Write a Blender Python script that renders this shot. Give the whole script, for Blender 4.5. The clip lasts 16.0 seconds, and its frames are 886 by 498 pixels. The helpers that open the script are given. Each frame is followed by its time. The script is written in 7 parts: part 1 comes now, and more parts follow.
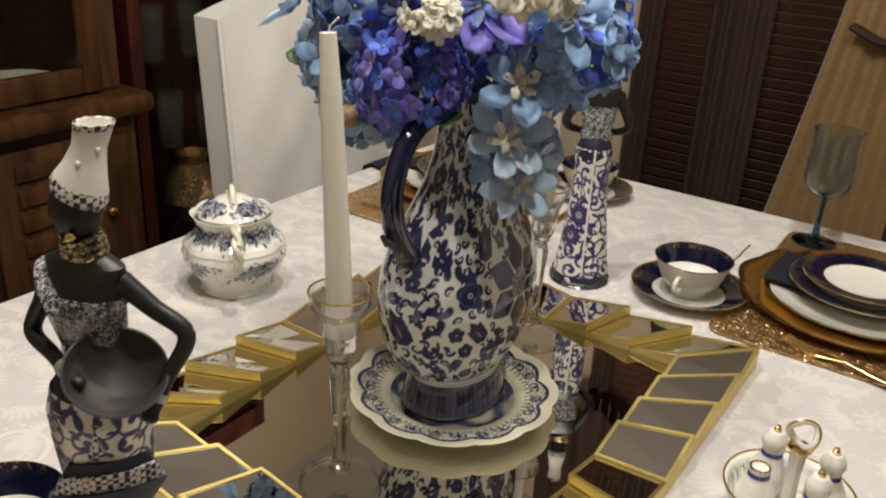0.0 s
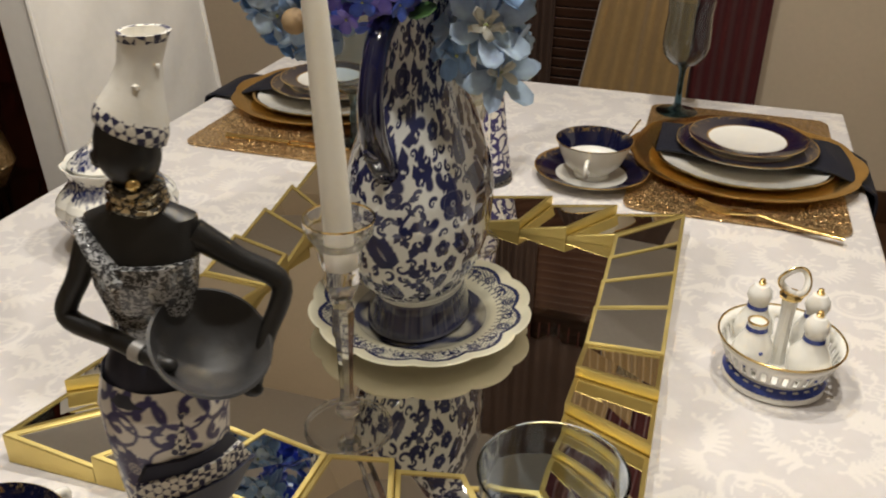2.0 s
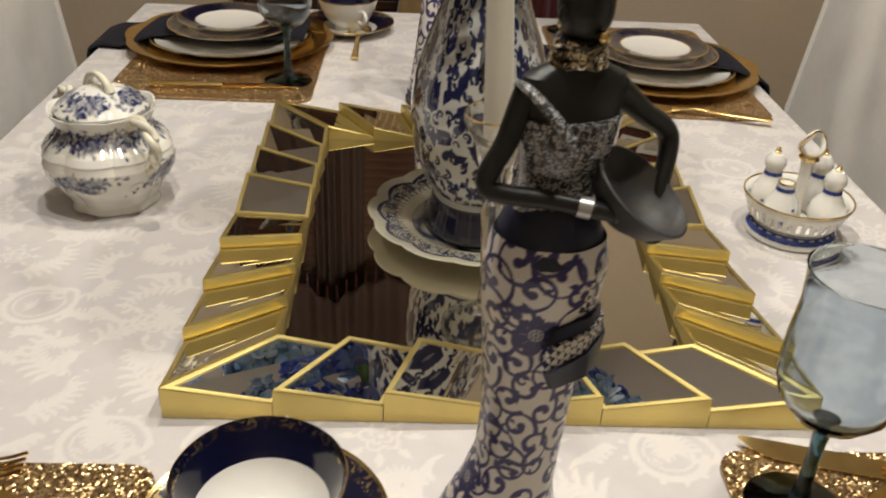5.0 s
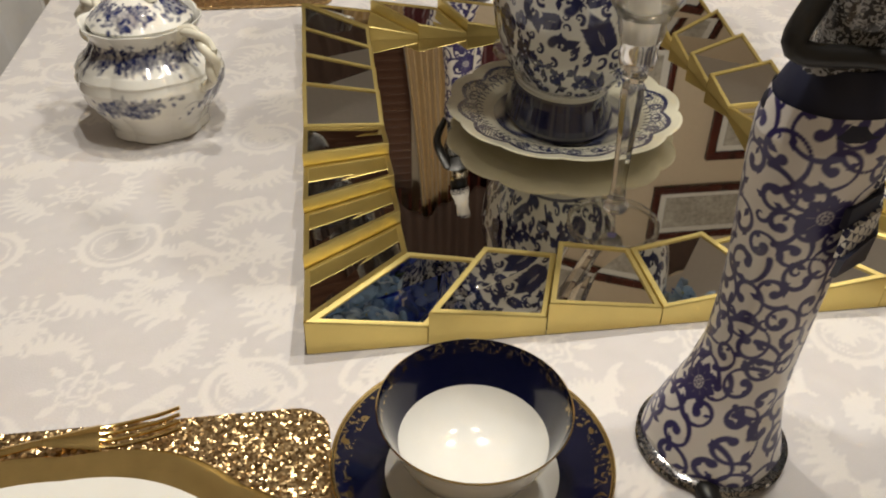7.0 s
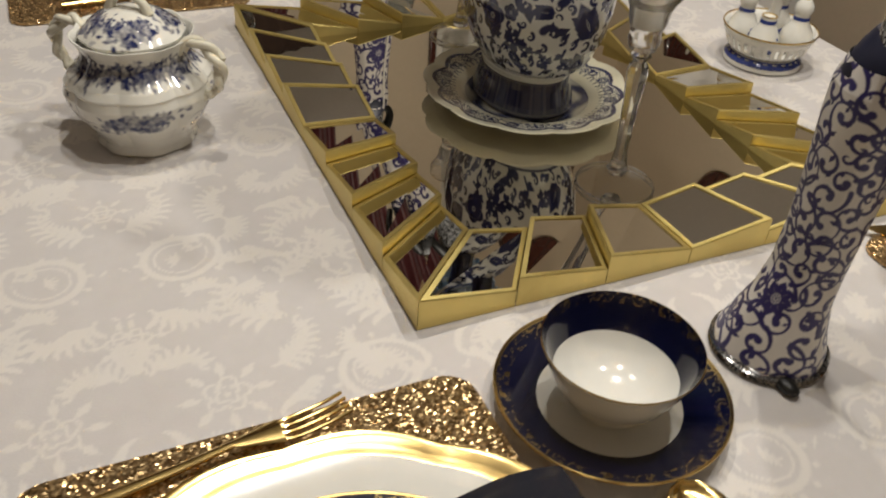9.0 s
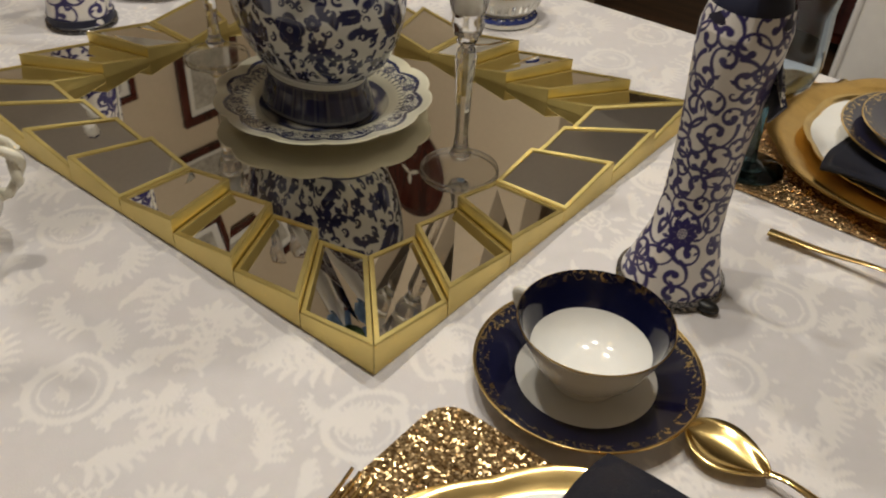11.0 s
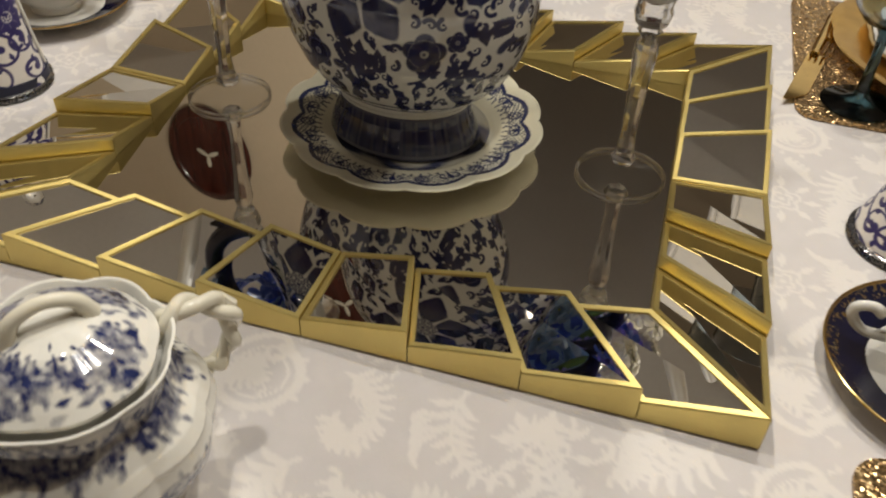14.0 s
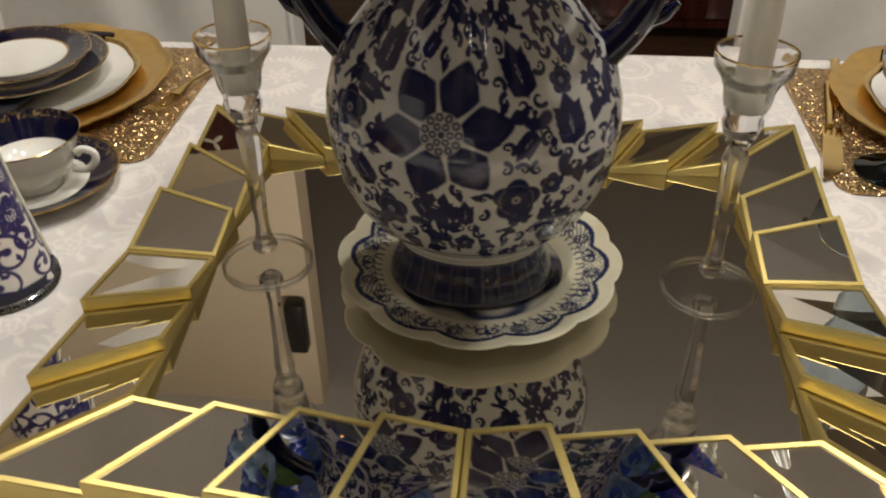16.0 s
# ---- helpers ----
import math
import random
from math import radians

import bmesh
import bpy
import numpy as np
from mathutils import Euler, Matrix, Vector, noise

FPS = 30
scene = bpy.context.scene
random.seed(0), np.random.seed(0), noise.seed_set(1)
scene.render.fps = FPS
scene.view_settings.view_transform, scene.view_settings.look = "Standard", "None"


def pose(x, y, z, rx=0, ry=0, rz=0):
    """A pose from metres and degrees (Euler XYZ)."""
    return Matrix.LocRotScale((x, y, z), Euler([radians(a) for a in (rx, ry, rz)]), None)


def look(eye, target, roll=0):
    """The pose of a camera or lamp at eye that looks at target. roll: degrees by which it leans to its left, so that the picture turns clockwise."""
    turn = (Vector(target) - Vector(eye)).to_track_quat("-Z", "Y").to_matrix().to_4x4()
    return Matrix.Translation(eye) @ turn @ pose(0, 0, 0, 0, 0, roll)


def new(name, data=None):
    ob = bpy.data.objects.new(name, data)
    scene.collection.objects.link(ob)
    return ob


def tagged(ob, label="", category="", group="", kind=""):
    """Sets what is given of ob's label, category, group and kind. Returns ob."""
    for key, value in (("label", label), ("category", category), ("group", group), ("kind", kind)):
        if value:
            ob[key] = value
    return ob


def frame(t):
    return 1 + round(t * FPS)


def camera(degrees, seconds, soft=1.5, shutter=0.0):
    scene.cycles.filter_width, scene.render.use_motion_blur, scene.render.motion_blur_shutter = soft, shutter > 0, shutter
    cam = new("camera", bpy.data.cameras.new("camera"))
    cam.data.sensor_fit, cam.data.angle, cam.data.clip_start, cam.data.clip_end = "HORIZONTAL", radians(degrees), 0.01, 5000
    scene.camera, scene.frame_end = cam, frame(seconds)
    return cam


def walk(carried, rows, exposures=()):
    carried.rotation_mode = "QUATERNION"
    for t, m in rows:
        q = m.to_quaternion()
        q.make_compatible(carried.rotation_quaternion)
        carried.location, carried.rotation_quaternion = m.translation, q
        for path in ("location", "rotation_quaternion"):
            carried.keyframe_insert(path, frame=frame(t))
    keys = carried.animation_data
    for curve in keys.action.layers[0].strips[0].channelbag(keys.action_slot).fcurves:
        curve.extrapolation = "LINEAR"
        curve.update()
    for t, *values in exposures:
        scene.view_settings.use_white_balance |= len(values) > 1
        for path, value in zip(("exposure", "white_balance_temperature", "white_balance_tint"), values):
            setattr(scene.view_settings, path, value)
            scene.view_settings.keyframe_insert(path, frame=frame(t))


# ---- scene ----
cam = camera(54.1, 16.0, soft=2.0, shutter=0.4)
PATH = [
    (0, (0.429, -0.711, 1.286), (-0.576, 0.822, 0.486), 3.1),
    (0.5, (0.394, -0.75, 1.267), (-0.502, 0.842, 0.452), 3.0),
    (1, (0.356, -0.757, 1.257), (-0.442, 0.872, 0.415), 1.7),
    (1.5, (0.306, -0.732, 1.238), (-0.338, 0.941, 0.352), 0.2),
    (2, (0.244, -0.746, 1.244), (-0.267, 0.941, 0.3), 0.9),
    (2.5, (0.211, -0.767, 1.252), (-0.258, 0.92, 0.285), 0.7),
    (3, (0.156, -0.77, 1.241), (-0.236, 0.937, 0.276), 0.9),
    (3.2, (0.132, -0.77, 1.237), (-0.189, 0.948, 0.264), 0.8),
    (5.3, (-0.095, -0.84, 1.191), (0.001, 0.875, 0.167), 2.8),
    (5.5, (-0.112, -0.823, 1.185), (-0.009, 0.876, 0.135), 2.6),
    (6, (-0.159, -0.799, 1.17), (-0.014, 0.866, 0.071), 1.8),
    (6.5, (-0.207, -0.777, 1.163), (-0.02, 0.845, 0.008), 1.4),
    (7, (-0.22, -0.775, 1.156), (0.007, 0.83, -0.016), 0.7),
    (7.5, (-0.259, -0.776, 1.163), (0.053, 0.81, -0.014), 1.4),
    (8, (-0.315, -0.775, 1.171), (0.103, 0.791, -0.001), 2.5),
    (8.5, (-0.38, -0.776, 1.178), (0.187, 0.741, 0.005), 3.6),
    (9, (-0.451, -0.773, 1.19), (0.257, 0.668, -0.004), 4.3),
    (9.5, (-0.519, -0.776, 1.191), (0.29, 0.587, -0.029), 3.7),
    (10, (-0.548, -0.742, 1.189), (0.435, 0.507, -0.024), 4.1),
    (10.2, (-0.554, -0.722, 1.191), (0.506, 0.477, -0.009), 3.6),
    (12.3, (-0.598, -0.458, 1.198), (0.814, 0.174, -0.068), 4.2),
    (12.5, (-0.603, -0.431, 1.195), (0.822, 0.167, -0.075), 4.0),
    (13, (-0.625, -0.354, 1.198), (0.812, 0.16, -0.094), 4.0),
    (13.5, (-0.644, -0.28, 1.189), (0.815, 0.171, -0.102), 3.6),
    (14, (-0.618, -0.22, 1.177), (0.858, 0.159, -0.119), 3.0),
    (14.5, (-0.577, -0.17, 1.17), (0.913, 0.148, -0.126), 2.4),
    (15, (-0.571, -0.155, 1.169), (0.952, 0.117, -0.099), 1.6),
    (15.5, (-0.573, -0.116, 1.179), (1.007, 0.119, -0.026), -0.5),
    (16, (-0.565, -0.059, 1.188), (1.054, 0.115, 0.026), -0.8),
]
walk(cam, [(t, look(eye, target, roll)) for t, eye, target, roll in PATH], [(0, -0.24), (1.5, -0.18), (3.2, -0.27), (5.5, -0.32), (7, -0.36), (9, -0.62), (10.2, -0.74), (12.5, -0.42), (14.5, -0.5), (16, -0.44)])

# ---- light ----
world = bpy.data.worlds.new("world")
scene.world = world
world.use_nodes = True
world.node_tree.nodes["Background"].inputs[0].default_value = (0.9, 0.8, 0.68, 1)
world.node_tree.nodes["Background"].inputs[1].default_value = 0.02
scene.view_settings.exposure = 0.0
T = 0.75  # top of the tablecloth
LAMP = Vector((0.06, -0.13, 2.12))  # ceiling light over the table
REACH = 0.34  # of its arms
for k in range(4):
    a = radians(45 + 90 * k)
    bulb = bpy.data.lights.new("bulb_light", "POINT")
    bulb.energy, bulb.color, bulb.shadow_soft_size = 27.5, (1.0, 0.955, 0.878), 0.026
    new("bulb_light", bulb).location = LAMP + Vector((REACH * math.cos(a), REACH * math.sin(a), -0.047))


# ---- helpers of this scene ----
def part(name, bm, material, parent=None, label="", smooth=40):
    """Links a bmesh as one mesh object under a thing; smooth: the angle up to which edges are smoothed."""
    me = bpy.data.meshes.new(name)
    bm.normal_update()
    if smooth:
        lim = radians(smooth)
        for e in bm.edges:
            if len(e.link_faces) == 2 and e.calc_face_angle(0) > lim:
                e.smooth = False
        for f in bm.faces:
            f.smooth = True
    bm.to_mesh(me)
    bm.free()
    for m in material if isinstance(material, (list, tuple)) else [material]:
        me.materials.append(m)
    ob = new(name, me)
    if parent:
        ob.parent = parent
    if label:
        ob["label"] = label
    return ob


def thing(name, x, y, z, label, category, group="", rz=0.0):
    ob = new(name)
    ob.empty_display_size = 0.02
    ob.matrix_basis = pose(x, y, z, 0, 0, rz)
    return tagged(ob, label, category, group)


def lathe(profile, seg=64, scallop=None, bm=None, at=(0, 0, 0), sx=1.0, sy=1.0):
    """Turned solid. profile: (radius, z, material) from bottom to top; scallop: (lobes, amount, from radius)."""
    bm = bm or bmesh.new()
    rings = []
    for r, z, *_ in profile:
        if r < 1e-5:
            rings.append([bm.verts.new((at[0], at[1], at[2] + z))])
            continue
        ring = []
        for i in range(seg):
            a = 2 * math.pi * i / seg
            k = 1.0
            dz = 0.0
            if scallop:
                w = max(0.0, min(1.0, (r - scallop[2]) / max(1e-4, scallop[3] - scallop[2])))
                k += w * scallop[1] * (abs(math.cos(scallop[0] * a / 2)) - 0.6)
                dz = w * (scallop[4] if len(scallop) > 4 else 0.0) * math.cos(scallop[0] * a)
            ring.append(bm.verts.new((at[0] + r * k * sx * math.cos(a), at[1] + r * k * sy * math.sin(a), at[2] + z + dz)))
        rings.append(ring)
    for j in range(len(rings) - 1):
        A, B = rings[j], rings[j + 1]
        mi = profile[j][2] if len(profile[j]) > 2 else 0
        for i in range(seg):
            k = (i + 1) % seg
            if len(A) == 1 and len(B) == 1:
                continue
            if len(A) == 1:
                f = bm.faces.new((A[0], B[k], B[i]))
            elif len(B) == 1:
                f = bm.faces.new((A[i], A[k], B[0]))
            else:
                f = bm.faces.new((A[i], A[k], B[k], B[i]))
            f.material_index = mi
    return bm


def tube(points, radii, seg=12, bm=None, mi=0, flat=1.0):
    """A round bar along points, closed at both ends."""
    bm = bm or bmesh.new()
    pts = [Vector(p) for p in points]
    if not isinstance(radii, (list, tuple)):
        radii = [radii] * len(pts)
    up = Vector((0, 0, 1))
    rings = []
    side = None
    for i, p in enumerate(pts):
        d = (pts[min(i + 1, len(pts) - 1)] - pts[max(i - 1, 0)]).normalized()
        if side is None:
            side = d.cross(up) if abs(d.dot(up)) < 0.95 else d.cross(Vector((1, 0, 0)))
        side = (side - d * side.dot(d)).normalized()
        other = d.cross(side)
        rings.append([bm.verts.new(p + radii[i] * (math.cos(2 * math.pi * k / seg) * side + flat * math.sin(2 * math.pi * k / seg) * other)) for k in range(seg)])
    for A, B in zip(rings, rings[1:]):
        for k in range(seg):
            f = bm.faces.new((A[k], A[(k + 1) % seg], B[(k + 1) % seg], B[k]))
            f.material_index = mi
    for ring, rev in ((rings[0], True), (rings[-1], False)):
        f = bm.faces.new(list(reversed(ring)) if rev else ring)
        f.material_index = mi
    return bm


def smooth_path(points, n=8):
    """Catmull-Rom through the points."""
    P = [Vector(p) for p in points]
    P = [2 * P[0] - P[1]] + P + [2 * P[-1] - P[-2]]
    out = []
    for i in range(1, len(P) - 2):
        for k in range(n):
            t = k / n
            a, b, c, d = P[i - 1], P[i], P[i + 1], P[i + 2]
            out.append(0.5 * (2 * b + (c - a) * t + (2 * a - 5 * b + 4 * c - d) * t * t + (3 * b - a - 3 * c + d) * t ** 3))
    return out + [P[-2]]


def spread(values, n):
    """Values evenly interpolated to n of them."""
    return [float(v) for v in np.interp(np.linspace(0, 1, n), np.linspace(0, 1, len(values)), values)]


def box(x0, x1, y0, y1, z0, z1, bm=None, bevel=0.0, mi=0):
    bm = bm or bmesh.new()
    made = bmesh.ops.create_cube(bm, size=1.0, matrix=Matrix.LocRotScale(((x0 + x1) / 2, (y0 + y1) / 2, (z0 + z1) / 2), None, (x1 - x0, y1 - y0, z1 - z0)))
    vs = made["verts"]
    for f in {f for v in vs for f in v.link_faces}:
        f.material_index = mi
    if bevel:
        es = list({e for v in vs for e in v.link_edges})
        bmesh.ops.bevel(bm, geom=es, offset=bevel, segments=2, affect="EDGES", profile=0.5)
    return bm


def ball(c, r, bm=None, mi=0, sub=2, m=None):
    bm = bm or bmesh.new()
    mat = Matrix.LocRotScale(c, m, r if isinstance(r, (tuple, list, Vector)) else (r, r, r))
    made = bmesh.ops.create_icosphere(bm, subdivisions=sub, radius=1.0, matrix=mat)
    for f in {f for v in made["verts"] for f in v.link_faces}:
        f.material_index = mi
    return bm


def grid_object(name, verts, nu, nv, wrap, paint, material, parent=None, label=""):
    """A surface of nu columns and nv rows, with one painted value at each point."""
    idx = np.arange(nu * nv).reshape(nv, nu)
    cols = nu if wrap else nu - 1
    i0 = idx[:-1, :cols]
    i1 = np.roll(idx, -1, axis=1)[:-1, :cols]
    j0 = idx[1:, :cols]
    j1 = np.roll(idx, -1, axis=1)[1:, :cols]
    faces = np.stack([i0, i1, j1, j0], axis=-1).reshape(-1, 4)
    me = bpy.data.meshes.new(name)
    me.vertices.add(nu * nv)
    me.vertices.foreach_set("co", np.asarray(verts, dtype=np.float32).ravel())
    me.loops.add(faces.size)
    me.loops.foreach_set("vertex_index", faces.ravel().astype(np.int32))
    me.polygons.add(len(faces))
    me.polygons.foreach_set("loop_start", np.arange(0, faces.size, 4, dtype=np.int32))
    me.update(calc_edges=True)
    me.polygons.foreach_set("use_smooth", np.ones(len(faces), dtype=bool))
    at = me.attributes.new("paint", "FLOAT", "POINT")
    at.data.foreach_set("value", np.asarray(paint, dtype=np.float32).ravel())
    for m in material if isinstance(material, (list, tuple)) else [material]:
        me.materials.append(m)
    me.update()
    ob = new(name, me)
    if parent:
        ob.parent = parent
    if label:
        ob["label"] = label
    return ob


class Canvas:
    """A painted pattern over width x height metres, wrapping sideways."""

    def __init__(self, w, h, nu, nv, wrap_v=False):
        self.w, self.h, self.nu, self.nv, self.wrap_v = w, h, nu, nv, wrap_v
        self.a = np.zeros((nv, nu))

    def dab(self, u, v, ru, rv, rot=0.0, value=1.0, soft=0.25, point=0.0):
        R = max(ru, rv) * 1.15
        du, dv = self.w / self.nu, self.h / self.nv
        iu = np.arange(int((u - R) / du) - 1, int((u + R) / du) + 2)
        iv = np.arange(int((v - R) / dv) - 1, int((v + R) / dv) + 2)
        if not self.wrap_v:
            iv = iv[(iv >= 0) & (iv < self.nv)]
        if not len(iv):
            return
        X, Y = np.meshgrid(iu * du - u, iv * dv - v)
        c, s = math.cos(rot), math.sin(rot)
        p, q = (X * c + Y * s) / ru, (-X * s + Y * c) / rv
        d = np.sqrt(p * p + (q / np.maximum(0.08, 1 - point * np.abs(p))) ** 2)
        m = np.clip((1 - d) / soft + 0.5, 0, 1)
        sel = np.ix_(iv % self.nv, iu % self.nu)
        old = self.a[sel]
        self.a[sel] = old + (value - old) * m

    def stroke(self, pts, w0, w1, value=1.0):
        pts = np.asarray(pts, dtype=float)
        for i, (u, v) in enumerate(pts):
            k = i / max(1, len(pts) - 1)
            self.dab(u, v, w0 + (w1 - w0) * k, w0 + (w1 - w0) * k, value=value, soft=0.5)

    def comma(self, u, v, ang, size, turn=1, thick=0.22, value=1.0):
        """A curl that begins thick and rolls up thin."""
        n = 22
        k = np.linspace(0, 1, n)
        th = ang + turn * k * 4.4
        r = size * (1 - 0.82 * k)
        cu, cv = u - size * 0.2 * math.cos(ang), v - size * 0.2 * math.sin(ang)
        pts = np.stack([cu + r * np.cos(th), cv + r * np.sin(th)], 1)
        self.stroke(pts[::-1], size * 0.09, size * thick, value)

    def leaf(self, u, v, ang, length, width, value=1.0):
        self.dab(u + math.cos(ang) * length / 2, v + math.sin(ang) * length / 2, length / 2, width / 2, ang, value, 0.2, 0.75)

    def flower(self, u, v, r, petals=6, ang=0.0, heart=True):
        for k in range(petals):
            a = ang + 2 * math.pi * k / petals
            self.dab(u + math.cos(a) * r * 0.62, v + math.sin(a) * r * 0.62, r * 0.42, r * 0.3, a, 1.0, 0.15, 0.42)
            for q in (-1, 1):
                self.leaf(u + math.cos(a + q * 0.3) * r * 0.5, v + math.sin(a + q * 0.3) * r * 0.5, a + q * 0.25, r * 0.42, r * 0.2)
            self.leaf(u + math.cos(a) * r * 0.3, v + math.sin(a) * r * 0.3, a, r * 0.45, r * 0.05, 0.8)
        if heart:
            self.dab(u, v, r * 0.3, r * 0.3, value=0.15)
            for k in range(8):
                a = 2 * math.pi * k / 8
                self.dab(u + math.cos(a) * r * 0.2, v + math.sin(a) * r * 0.2, r * 0.07, r * 0.07, value=0.9)
            self.dab(u, v, r * 0.09, r * 0.09, value=0.9)

    def scatter(self, rnd, gap, tries, free, draw):
        got = []
        for _ in range(tries):
            u, v = rnd.random() * self.w, rnd.random() * self.h
            if not free(u, v):
                continue
            if all(min(abs(u - p), self.w - abs(u - p)) ** 2 + (v - q) ** 2 > gap * gap for p, q in got):
                got.append((u, v))
                draw(u, v)
        return got


# ---- materials ----
def material(name, color, rough=0.5, metal=0.0, vary=0.12, scale=8.0, fine=60.0, bump=0.0, bump_scale=120.0, coat=0.0, transmission=0.0, ior=1.45, tint=None, sheen=0.0, spec=0.5):
    """A surface with variation at two scales and a fine relief."""
    m = bpy.data.materials.new(name)
    m.use_nodes = True
    nt = m.node_tree
    b = nt.nodes["Principled BSDF"]
    tex = nt.nodes.new("ShaderNodeTexCoord")

    def noise_node(s, detail=4.0):
        n = nt.nodes.new("ShaderNodeTexNoise")
        n.inputs["Scale"].default_value, n.inputs["Detail"].default_value = s, detail
        nt.links.new(tex.outputs["Object"], n.inputs["Vector"])
        return n

    col = [*color, 1]
    if vary:
        low, high = noise_node(scale), noise_node(fine)
        add = nt.nodes.new("ShaderNodeMath")
        add.operation = "MULTIPLY_ADD"
        add.inputs[1].default_value = 0.5
        nt.links.new(high.outputs["Fac"], add.inputs[0])
        half = nt.nodes.new("ShaderNodeMath")
        half.operation = "MULTIPLY"
        half.inputs[1].default_value = 0.5
        nt.links.new(low.outputs["Fac"], half.inputs[0])
        nt.links.new(half.outputs[0], add.inputs[2])
        ramp = nt.nodes.new("ShaderNodeMapRange")
        ramp.inputs["From Min"].default_value, ramp.inputs["From Max"].default_value = 0.3, 0.7
        nt.links.new(add.outputs[0], ramp.inputs["Value"])
        mix = nt.nodes.new("ShaderNodeMix")
        mix.data_type = "RGBA"
        dark = tint or tuple(c * (1 - vary) for c in color)
        lite = tuple(min(1, c * (1 + vary * 0.6)) for c in color)
        mix.inputs["A"].default_value, mix.inputs["B"].default_value = [*dark, 1], [*lite, 1]
        nt.links.new(ramp.outputs["Result"], mix.inputs["Factor"])
        nt.links.new(mix.outputs["Result"], b.inputs["Base Color"])
        rr = nt.nodes.new("ShaderNodeMapRange")
        rr.inputs["To Min"].default_value, rr.inputs["To Max"].default_value = max(0.01, rough * 0.8), min(1, rough * 1.2)
        nt.links.new(add.outputs[0], rr.inputs["Value"])
        nt.links.new(rr.outputs["Result"], b.inputs["Roughness"])
    else:
        b.inputs["Base Color"].default_value = col
        b.inputs["Roughness"].default_value = rough
    b.inputs["Metallic"].default_value = metal
    b.inputs["Coat Weight"].default_value = coat
    b.inputs["Coat Roughness"].default_value = 0.06
    b.inputs["Transmission Weight"].default_value = transmission
    b.inputs["IOR"].default_value = ior
    b.inputs["Sheen Weight"].default_value = sheen
    b.inputs["Specular IOR Level"].default_value = spec
    if bump:
        n = noise_node(bump_scale, 3.0)
        bp = nt.nodes.new("ShaderNodeBump")
        bp.inputs["Strength"].default_value, bp.inputs["Distance"].default_value = bump, 0.002
        nt.links.new(n.outputs["Fac"], bp.inputs["Height"])
        nt.links.new(bp.outputs["Normal"], b.inputs["Normal"])
    return m


